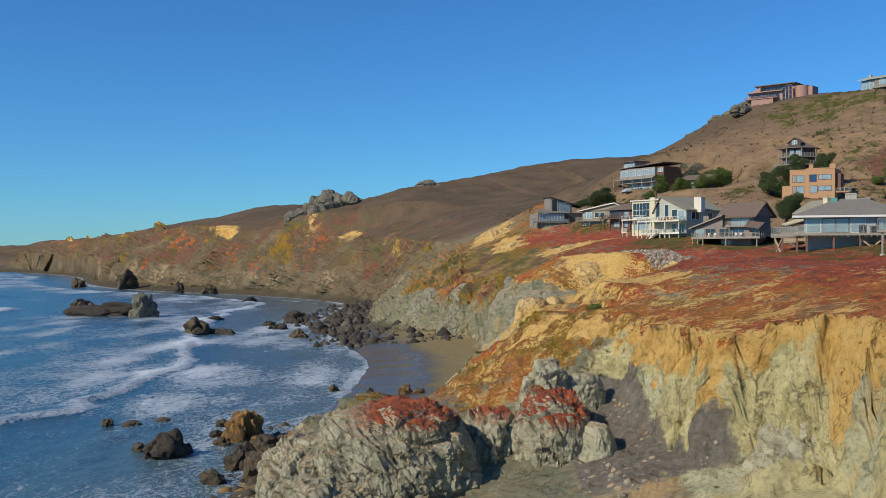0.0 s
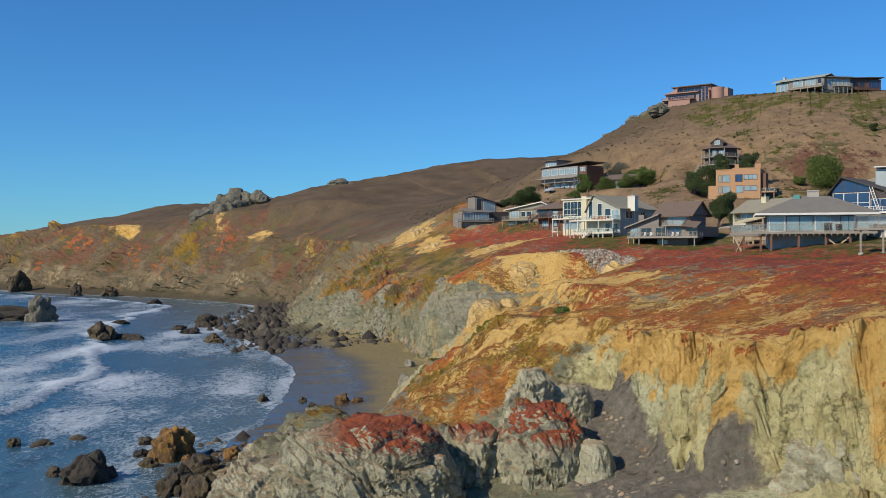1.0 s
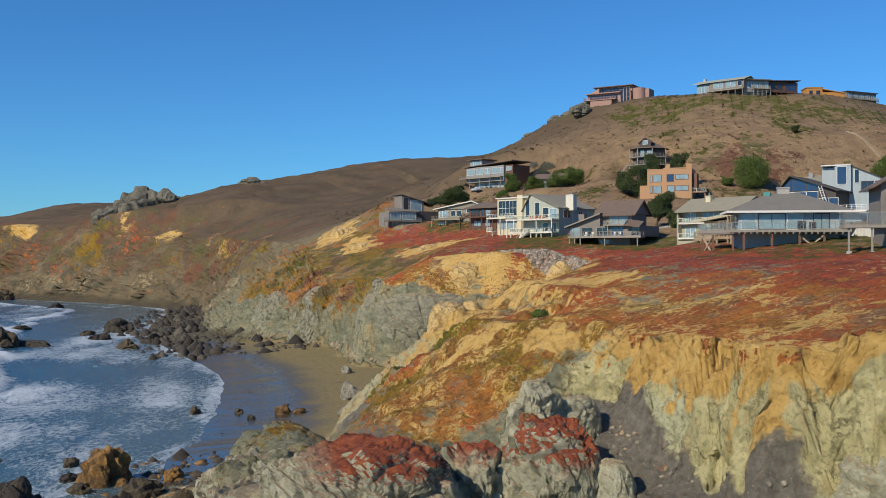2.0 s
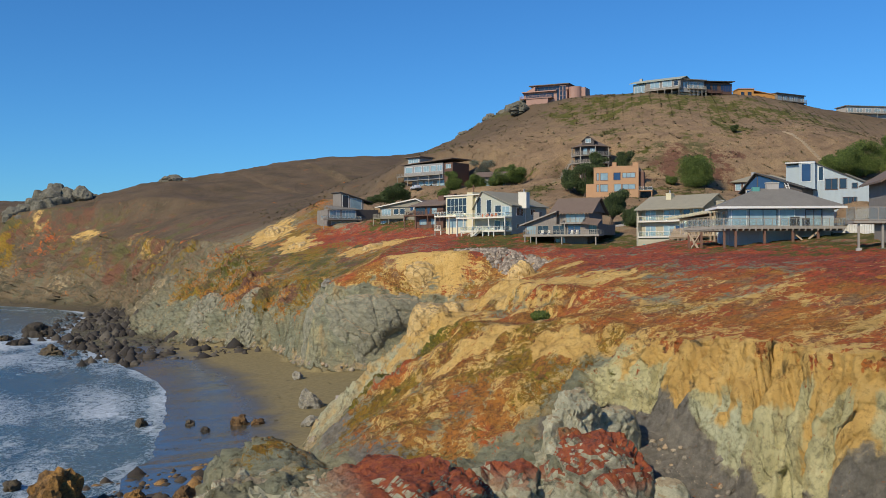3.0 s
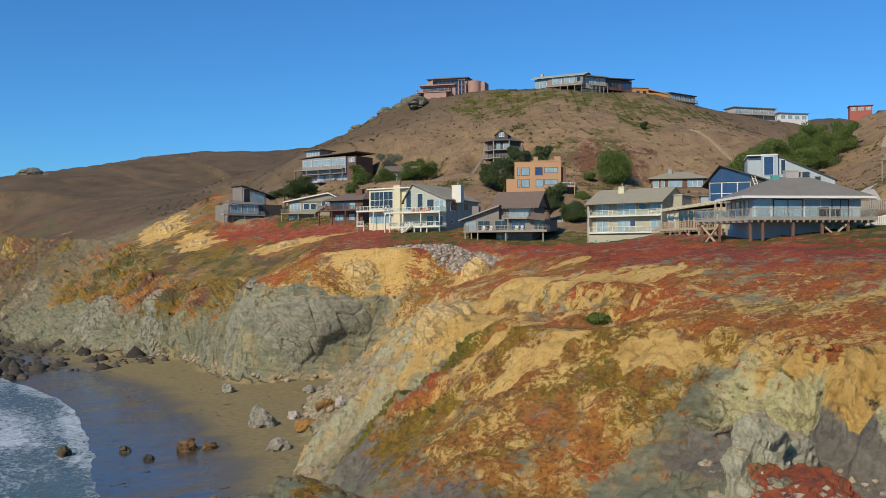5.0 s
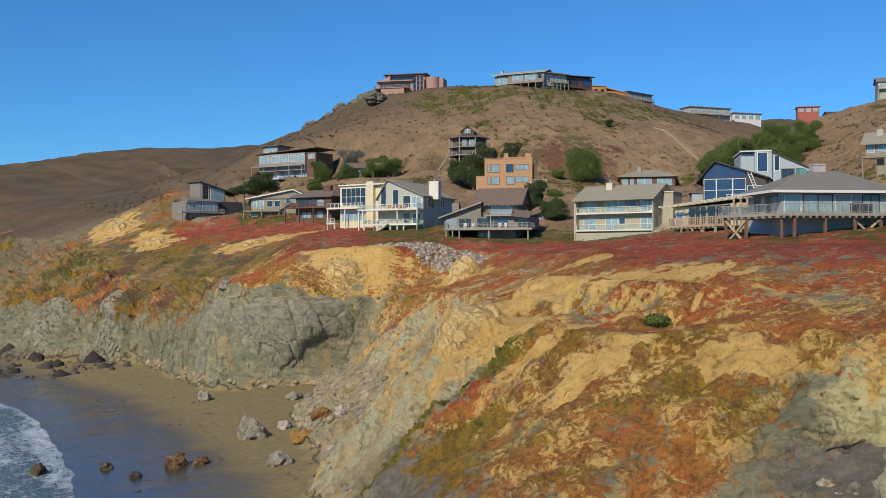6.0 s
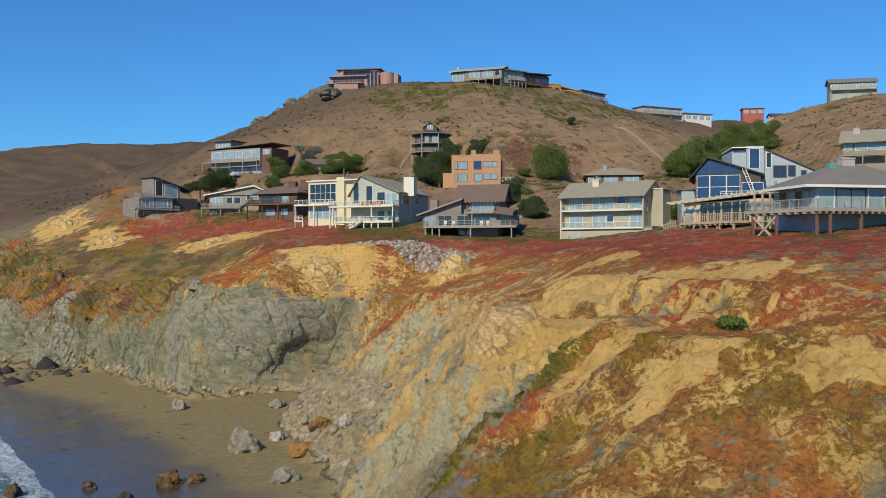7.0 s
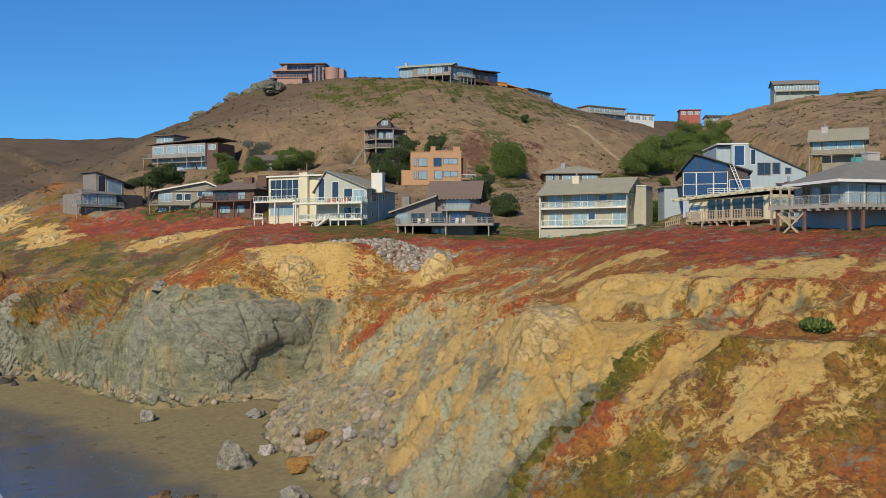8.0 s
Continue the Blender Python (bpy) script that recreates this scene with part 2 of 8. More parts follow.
def sheet(name, gx, gy, fields, material, keep=None):
    """A mesh over a grid of places gx, gy (rows by columns). fields(x, y) gives the surface and named colour layers."""
    ny, nx = gx.shape
    x, y, z, layers = fields(gx.ravel().copy(), gy.ravel().copy(), nx, ny)
    i = np.arange((nx - 1) * (ny - 1))
    a = (i // (nx - 1)) * nx + i % (nx - 1)
    quads = np.stack([a, a + 1, a + nx + 1, a + nx], 1)
    if keep is not None:
        quads = quads[keep(x, y, z)[quads].any(1)]
    used = np.unique(quads)
    place = np.full(len(x), -1)
    place[used] = np.arange(len(used))
    me = bpy.data.meshes.new(name)
    me.vertices.add(len(used))
    me.vertices.foreach_set("co", np.stack([x, y, z], 1)[used].astype(np.float32).ravel())
    me.loops.add(quads.size)
    me.loops.foreach_set("vertex_index", place[quads].astype(np.int32).ravel())
    me.polygons.add(len(quads))
    me.polygons.foreach_set("loop_start", np.arange(0, quads.size, 4, dtype=np.int32))
    me.polygons.foreach_set("use_smooth", np.ones(len(quads), dtype=bool))
    me.update(calc_edges=True)
    for key, rgb in layers.items():
        at = me.color_attributes.new(key, "FLOAT_COLOR", "POINT")
        at.data.foreach_set("color", np.concatenate([rgb, np.ones((len(x), 1))], 1)[used].astype(np.float32).ravel())
    me.materials.append(material)
    return new(name, me)


# ---- materials ----
def material(name):
    m = bpy.data.materials.new(name)
    m.use_nodes = True
    nt = m.node_tree
    return m, nt, nt.nodes["Principled BSDF"]


class Web:
    """Short hand for wiring nodes."""

    def __init__(self, nt):
        self.nt = nt

    def node(self, kind, **sets):
        n = self.nt.nodes.new(kind)
        for k, v in sets.items():
            n.inputs[k.replace("_", " ")].default_value = v
        return n

    def link(self, a, b):
        self.nt.links.new(a, b)

    def place(self):
        return self.nt.nodes.new("ShaderNodeNewGeometry").outputs["Position"]

    def noise(self, scale, detail=5.0, rough=0.6, at=None, stretch=None, distort=0.0):
        n = self.node("ShaderNodeTexNoise", Scale=scale, Detail=detail, Roughness=rough, Distortion=distort)
        src = at or self.place()
        if stretch:
            mp = self.nt.nodes.new("ShaderNodeMapping")
            mp.inputs["Scale"].default_value = stretch
            self.link(src, mp.inputs[0])
            src = mp.outputs[0]
        self.link(src, n.inputs["Vector"])
        return n.outputs["Fac"]

    def ramp(self, fac, *stops):
        r = self.nt.nodes.new("ShaderNodeValToRGB")
        while len(r.color_ramp.elements) < len(stops):
            r.color_ramp.elements.new(0.5)
        for e, (p, c) in zip(r.color_ramp.elements, stops):
            e.position = p
            e.color = (c, c, c, 1) if isinstance(c, (int, float)) else (*c, 1)
        self.link(fac, r.inputs[0])
        return r.outputs[0]

    def mix(self, fac, a, b, blend="MIX"):
        n = self.nt.nodes.new("ShaderNodeMix")
        n.data_type, n.blend_type = "RGBA", blend
        for sock, v in ((n.inputs[0], fac), (n.inputs[6], a), (n.inputs[7], b)):
            if isinstance(v, (int, float)):
                sock.default_value = v
            elif isinstance(v, tuple):
                sock.default_value = (*v, 1)
            else:
                self.link(v, sock)
        return n.outputs[2]

    def math(self, op, a, b=0.0, clamp=False):
        n = self.nt.nodes.new("ShaderNodeMath")
        n.operation, n.use_clamp = op, clamp
        for sock, v in ((n.inputs[0], a), (n.inputs[1], b)):
            if isinstance(v, (int, float)):
                sock.default_value = v
            else:
                self.link(v, sock)
        return n.outputs[0]

    def layer(self, name):
        n = self.nt.nodes.new("ShaderNodeVertexColor")
        n.layer_name = name
        s = self.nt.nodes.new("ShaderNodeSeparateColor")
        self.link(n.outputs[0], s.inputs[0])
        return s.outputs

    def bump(self, height, strength, distance, onto, after=None):
        b = self.node("ShaderNodeBump", Strength=strength, Distance=distance)
        self.link(height, b.inputs["Height"])
        if after is not None:
            self.link(after, b.inputs["Normal"])
        if onto is not None:
            self.link(b.outputs[0], onto)
        return b.outputs[0]


def ground_material():
    m, nt, bsdf = material("ground_cover")
    w = Web(nt)
    big, mid, fine = w.noise(0.05, 4), w.noise(0.45, 6, 0.65), w.noise(2.6, 6, 0.7)
    red, olive, ochre = w.layer("cover")[:3]
    purple, dry, sand = w.layer("cover_more")[:3]
    wet, scree, moss = w.layer("cover_wet")[:3]
    khaki, ash, pale = w.layer("cover_last")[:3]
    tide, distant, dust = w.layer("cover_far")[:3]

    def patch(mask, grain, hard=0.12, sway=2.6):
        v = w.math("ADD", mask, w.math("MULTIPLY", w.math("SUBTRACT", grain, 0.5), sway))
        r = w.nt.nodes.new("ShaderNodeMapRange")
        r.interpolation_type = "SMOOTHSTEP"
        w.link(v, r.inputs[0])
        r.inputs[1].default_value, r.inputs[2].default_value = 0.5 - hard, 0.5 + hard
        return r.outputs[0]

    strata = w.noise(0.9, 6, 0.66, stretch=(0.5, 0.5, 1.6), distort=0.6)
    rock = w.ramp(strata, (0.25, (0.135, 0.13, 0.098)), (0.5, (0.245, 0.24, 0.185)), (0.75, (0.37, 0.36, 0.28)))
    rock = w.mix(w.ramp(w.noise(0.13, 4, 0.6), (0.42, 0.0), (0.58, 0.75)), rock, w.ramp(strata, (0.25, (0.125, 0.14, 0.115)), (0.75, (0.30, 0.32, 0.27))))
    upright = w.noise(0.5, 7, 0.68, stretch=(1.2, 1.2, 0.5))
    khakic = w.ramp(upright, (0.3, (0.40, 0.375, 0.24)), (0.5, (0.585, 0.545, 0.345)), (0.7, (0.66, 0.60, 0.39)))
    rock = w.mix(w.ramp(w.math("ADD", khaki, w.math("MULTIPLY", w.math("SUBTRACT", mid, 0.5), 0.9)), (0.3, 0.0), (0.6, 1.0)), rock, khakic)
    rock = w.mix(w.ramp(w.math("ADD", pale, w.math("MULTIPLY", w.math("SUBTRACT", upright, 0.5), 1.2)), (0.4, 0.0), (0.65, 0.8)), rock, w.ramp(fine, (0.3, (0.40, 0.42, 0.33)), (0.7, (0.58, 0.60, 0.48))))
    vor = nt.nodes.new("ShaderNodeTexVoronoi")
    vor.feature = "DISTANCE_TO_EDGE"
    vor.inputs["Scale"].default_value = 0.55
    warp = nt.nodes.new("ShaderNodeVectorMath")
    warp.operation = "MULTIPLY_ADD"
    soft = w.node("ShaderNodeTexNoise", Scale=0.6, Detail=5.0, Roughness=0.65)
    w.link(w.place(), soft.inputs["Vector"])
    w.link(soft.outputs["Color"], warp.inputs[0])
    warp.inputs[1].default_value = (2.6, 2.6, 2.6)
    tall = nt.nodes.new("ShaderNodeMapping")
    tall.inputs["Scale"].default_value = (1.0, 1.0, 0.5)
    tall.inputs["Rotation"].default_value = (0.3, 0.15, 0.0)
    w.link(w.place(), tall.inputs[0])
    w.link(tall.outputs[0], warp.inputs[2])
    w.link(warp.outputs[0], vor.inputs["Vector"])
    crack = w.ramp(vor.outputs["Distance"], (0.0, 1.0), (0.022, 0.55), (0.06, 0.0))
    cracky = w.math("MULTIPLY", crack, w.ramp(w.noise(0.28, 4), (0.46, 0.0), (0.62, 1.0)))
    rock = w.mix(w.math("MULTIPLY", cracky, 0.55), rock, (0.06, 0.052, 0.038))
    rock = w.mix(w.ramp(fine, (0.32, 0.6), (0.5, 0.0)), rock, (0.15, 0.14, 0.105))
    rock = w.mix(w.ramp(w.noise(0.30, 5, 0.62, stretch=(1.3, 1.3, 0.4)), (0.56, 0.0), (0.68, 0.45)), rock, (0.50, 0.33, 0.16))
    wild = w.ramp(w.noise(0.09, 9, 0.74), (0.34, (0.045, 0.042, 0.03)), (0.46, (0.10, 0.082, 0.062)), (0.54, (0.19, 0.13, 0.09)), (0.62, (0.13, 0.13, 0.10)), (0.72, (0.27, 0.19, 0.11)))
    rock = w.mix(w.math("MULTIPLY", distant, 0.85), rock, wild)
    och = w.ramp(w.noise(0.35, 6, 0.62), (0.25, (0.50, 0.31, 0.11)), (0.5, (0.665, 0.44, 0.17)), (0.8, (0.72, 0.54, 0.27)))
    och = w.mix(w.ramp(fine, (0.34, 0.5), (0.5, 0.0)), och, (0.32, 0.19, 0.075))
    och = w.mix(w.math("MULTIPLY", cracky, 0.4), och, (0.24, 0.14, 0.05))
    col = w.mix(patch(ochre, mid, 0.2, 1.7), rock, och)
    screec = w.ramp(fine, (0.3, (0.20, 0.175, 0.135)), (0.5, (0.35, 0.31, 0.24)), (0.75, (0.50, 0.44, 0.34)))
    screec = w.mix(w.ramp(w.noise(0.22, 5, 0.65), (0.45, 0.0), (0.6, 0.8)), screec, w.ramp(fine, (0.3, (0.36, 0.24, 0.13)), (0.7, (0.56, 0.41, 0.24))))
    col = w.mix(patch(scree, mid, 0.2), col, screec)
    ashc = w.ramp(w.noise(1.4, 7, 0.7), (0.3, (0.115, 0.108, 0.108)), (0.52, (0.195, 0.182, 0.18)), (0.72, (0.29, 0.27, 0.26)))
    dustc = w.ramp(w.noise(0.8, 8, 0.72, stretch=(0.7, 1.6, 1.0)), (0.3, (0.25, 0.20, 0.15)), (0.5, (0.40, 0.32, 0.22)), (0.7, (0.52, 0.42, 0.28)))
    col = w.mix(w.math("MULTIPLY", patch(dust, mid, 0.35, 2.0), 0.4), col, dustc)
    col = w.mix(patch(ash, mid, 0.18, 1.6), col, ashc)
    # dry hills: mauve brown, paler grass and dark specks
    dryc = w.ramp(w.noise(0.12, 8, 0.7), (0.28, (0.185, 0.125, 0.092)), (0.45, (0.285, 0.195, 0.142)), (0.58, (0.36, 0.25, 0.17)), (0.75, (0.47, 0.335, 0.21)))
    farc = w.ramp(w.noise(0.07, 9, 0.72), (0.30, (0.07, 0.058, 0.045)), (0.46, (0.118, 0.088, 0.07)), (0.60, (0.155, 0.112, 0.088)), (0.76, (0.22, 0.165, 0.115)))
    dryc = w.mix(distant, dryc, farc)
    dryc = w.mix(w.ramp(fine, (0.36, 0.55), (0.56, 0.0)), dryc, (0.10, 0.07, 0.042))
    dryc = w.mix(w.ramp(w.noise(0.9, 5, 0.75), (0.62, 0.0), (0.70, 0.6)), dryc, (0.13, 0.125, 0.05))
    dryc = w.mix(w.ramp(w.noise(0.5, 3, 0.8), (0.70, 0.0), (0.74, 0.7)), dryc, (0.40, 0.36, 0.29))
    col = w.mix(patch(dry, mid, 0.2), col, dryc)
    plants = w.noise(1.1, 9, 0.78, distort=0.8)
    clumps = w.noise(0.16, 9, 0.8, distort=0.6)
    plants = w.math("ADD", w.math("MULTIPLY", clumps, distant), w.math("MULTIPLY", plants, w.math("SUBTRACT", 1.0, distant)))
    olivec = w.ramp(mid, (0.3, (0.14, 0.10, 0.025)), (0.5, (0.31, 0.18, 0.03)), (0.7, (0.21, 0.20, 0.028)))
    olivec = w.mix(w.ramp(w.math("ADD", moss, w.math("MULTIPLY", w.math("SUBTRACT", mid, 0.5), 1.2)), (0.2, 0.0), (0.5, 1.0)), olivec, w.ramp(fine, (0.3, (0.06, 0.085, 0.014)), (0.6, (0.16, 0.19, 0.022))))
    olivec = w.mix(w.ramp(fine, (0.38, 0.6), (0.54, 0.0)), olivec, (0.07, 0.055, 0.025))
    col = w.mix(patch(olive, plants, 0.11, 3.6), col, olivec)
    redc = w.ramp(w.noise(0.55, 7, 0.7), (0.3, (0.26, 0.15, 0.115)), (0.42, (0.40, 0.095, 0.045)), (0.55, (0.50, 0.13, 0.04)), (0.68, (0.52, 0.24, 0.06)), (0.8, (0.36, 0.28, 0.19)))
    orangec = w.ramp(w.noise(1.3, 6, 0.7), (0.3, (0.18, 0.11, 0.05)), (0.5, (0.36, 0.17, 0.045)), (0.7, (0.40, 0.27, 0.075)))
    redc = w.mix(w.ramp(w.math("ADD", olive, w.math("MULTIPLY", w.math("SUBTRACT", mid, 0.5), 0.8)), (0.12, 0.0), (0.4, 0.85)), redc, orangec)
    redc = w.mix(w.ramp(w.noise(0.20, 5, 0.65), (0.54, 0.0), (0.62, 0.8)), redc, w.ramp(fine, (0.3, (0.19, 0.12, 0.085)), (0.7, (0.38, 0.27, 0.165))))
    redc = w.mix(w.ramp(w.noise(0.11, 5, 0.6, distort=0.5), (0.53, 0.0), (0.61, 0.6)), redc, (0.55, 0.22, 0.05))
    redc = w.mix(w.ramp(fine, (0.36, 0.7), (0.54, 0.0)), redc, (0.10, 0.055, 0.04))
    col = w.mix(patch(red, plants, 0.1, 3.6), col, redc)
    purc = w.ramp(w.noise(0.3, 7, 0.7), (0.3, (0.20, 0.11, 0.09)), (0.43, (0.33, 0.075, 0.06)), (0.56, (0.53, 0.10, 0.05)), (0.68, (0.55, 0.20, 0.05)), (0.8, (0.27, 0.19, 0.13)))
    purc = w.mix(w.ramp(fine, (0.4, 0.6), (0.6, 0.0)), purc, (0.06, 0.045, 0.03))
    col = w.mix(patch(purple, w.noise(0.8, 8, 0.74), 0.1), col, purc)
    heathc = w.mix(w.ramp(big, (0.46, 0.0), (0.56, 1.0)), w.ramp(fine, (0.3, (0.07, 0.042, 0.035)), (0.5, (0.17, 0.085, 0.065)), (0.7, (0.25, 0.13, 0.085))), w.ramp(fine, (0.3, (0.055, 0.055, 0.03)), (0.5, (0.12, 0.11, 0.055)), (0.7, (0.20, 0.175, 0.09))))
    col = w.mix(patch(w.layer("plot")[2], w.noise(0.25, 9, 0.8), 0.1), col, heathc)
    mossc = w.ramp(mid, (0.3, (0.055, 0.065, 0.018)), (0.7, (0.15, 0.14, 0.035)))
    col = w.mix(patch(moss, w.noise(0.35, 7, 0.75), 0.12), col, mossc)
    sandc = w.ramp(w.noise(1.2, 5), (0.3, (0.17, 0.14, 0.08)), (0.7, (0.25, 0.205, 0.12)))
    sandc = w.mix(w.ramp(w.noise(2.2, 5, 0.7, stretch=(0.5, 1.0, 1.0)), (0.66, 0.0), (0.74, 0.5)), sandc, (0.07, 0.06, 0.04))
    sandc = w.mix(wet, sandc, (0.055, 0.052, 0.048))
    isand = patch(sand, mid, 0.15)
    col = w.mix(isand, col, sandc)
    col = w.mix(w.math("MULTIPLY", tide, 0.85), col, w.ramp(fine, (0.3, (0.03, 0.026, 0.02)), (0.7, (0.12, 0.10, 0.07))))
    col = w.mix(1.0, col, (1.0, 0.985, 0.80), "MULTIPLY")
    w.link(col, bsdf.inputs["Base Color"])
    gloss = w.math("MULTIPLY", isand, wet)
    w.link(w.math("SUBTRACT", 0.95, w.math("MULTIPLY", gloss, 0.86)), bsdf.inputs["Roughness"])
    w.link(w.math("ADD", 0.25, w.math("MULTIPLY", gloss, 0.6)), bsdf.inputs["Specular IOR Level"])
    dryness = w.math("SUBTRACT", 1.0, w.math("MULTIPLY", isand, 0.96))
    h = w.math("ADD", w.math("ADD", w.noise(1.1, 9, 0.76), w.math("MULTIPLY", fine, 0.6)), w.math("MULTIPLY", cracky, -0.6))
    b1 = w.bump(w.math("MULTIPLY", h, dryness), 0.9, 0.42, None)
    w.bump(w.math("MULTIPLY", w.noise(7.0, 6, 0.78), dryness), 0.8, 0.14, bsdf.inputs["Normal"], b1)
    return m


def sea_material():
    m, nt, bsdf = material("sea_water")
    w = Web(nt)
    foam, shallow, _ = w.layer("foam")[:3]
    lace = w.math('ADD', w.math('MULTIPLY', w.noise(0.45, 9, 0.78, stretch=(1.0, 0.55, 1.0), distort=2.2), 0.55), w.math('MULTIPLY', w.noise(2.2, 6, 0.72, stretch=(1.0, 0.6, 1.0), distort=1.6), 0.45))
    v = w.math("ADD", foam, w.math("MULTIPLY", w.math("SUBTRACT", lace, 0.5), 3.2))
    f = w.ramp(v, (0.46, 0.0), (0.58, 0.36), (0.78, 0.72), (1.0, 0.97))
    deep = w.ramp(w.noise(0.06, 4), (0.3, (0.018, 0.068, 0.115)), (0.7, (0.032, 0.10, 0.15)))
    deep = w.mix(shallow, deep, (0.07, 0.125, 0.145))
    w.link(w.mix(f, deep, (0.60, 0.67, 0.72)), bsdf.inputs["Base Color"])
    w.link(w.math("ADD", 0.22, w.math("MULTIPLY", f, 0.6)), bsdf.inputs["Roughness"])
    bsdf.inputs["IOR"].default_value = 1.33
    b1 = w.bump(w.noise(0.35, 6, 0.65, stretch=(1.0, 0.45, 1.0)), 0.55, 0.8, None)
    w.bump(w.math("ADD", w.noise(1.6, 6, 0.7, stretch=(1.0, 0.5, 1.0)), w.math("MULTIPLY", f, 0.4)), 0.5, 0.25, bsdf.inputs["Normal"], b1)
    return m


# ---- ground and sea ----
def facets3(x, y, z, k):
    """Tilted planes, one to each scattered block: the broken faces of rock."""
    ix, iy, iz = np.floor(x), np.floor(y), np.floor(z)
    f1, h = np.full(x.shape, 9.0), np.zeros(x.shape)
    for dx in (-1, 0, 1):
        for dy in (-1, 0, 1):
            for dz in (-1, 0, 1):
                cx, cy, cz = ix + dx, iy + dy, iz + dz
                hx, hy = cx + 57 * cz, cy + 113 * cz
                ox, oy, oz = x - cx - lattice(hx, hy, k), y - cy - lattice(hx, hy, k + 7), z - cz - lattice(hx, hy, k + 11)
                d = ox * ox + oy * oy + oz * oz
                tilt = ox * (lattice(hx, hy, k + 17) - 0.5) + oy * (lattice(hx, hy, k + 19) - 0.5) + oz * (lattice(hx, hy, k + 23) - 0.5)
                h = np.where(d < f1, 2.2 * tilt + lattice(hx, hy, k + 13) - 0.5, h)
                f1 = np.minimum(f1, d)
    return h


def run(x, y, ax, ay, bx, by, wide, wave=0.0):
    """1 along a stretch from a to b, fading at its width."""
    dx, dy = bx - ax, by - ay
    t = np.clip(((x - ax) * dx + (y - ay) * dy) / (dx * dx + dy * dy + 1e-6), 0, 1)
    return step(1.3, 0.7, np.hypot(x - ax - t * dx, y - ay - t * dy) / wide + wave)


# bare ochre soil showing through the plants: from, to, half width
BARE = ((24.0, 150.5, 29.5, 134.5, 4.2), (18.5, 133.2, 10.5, 134.8, 1.9), (12.6, 125.2, 9.0, 126.5, 1.7), (15.2, 124.6, 13.6, 125.4, 1.0), (16.0, 118.5, 18.5, 113.8, 1.3), (33.5, 166.0, 37.0, 158.0, 2.2),
        (33.0, 233.0, 41.0, 228.0, 4.2), (22.0, 318.0, 22.0, 330.0, 5.0), (17.0, 350.0, 19.0, 368.0, 7.0), (33.0, 290.0, 45.0, 280.0, 5.0), (50.5, 214.5, 51.0, 209.0, 3.6))
# rich green growth: from, to, half width
LUSH = ((3.5, 330.0, 3.5, 346.0, 8.0), (13.6, 300.0, 13.6, 320.0, 9.0), (22.0, 276.0, 30.0, 262.0, 9.0), (20.0, 286.0, 20.0, 296.0, 8.0), (27.0, 248.0, 34.0, 242.0, 4.5))


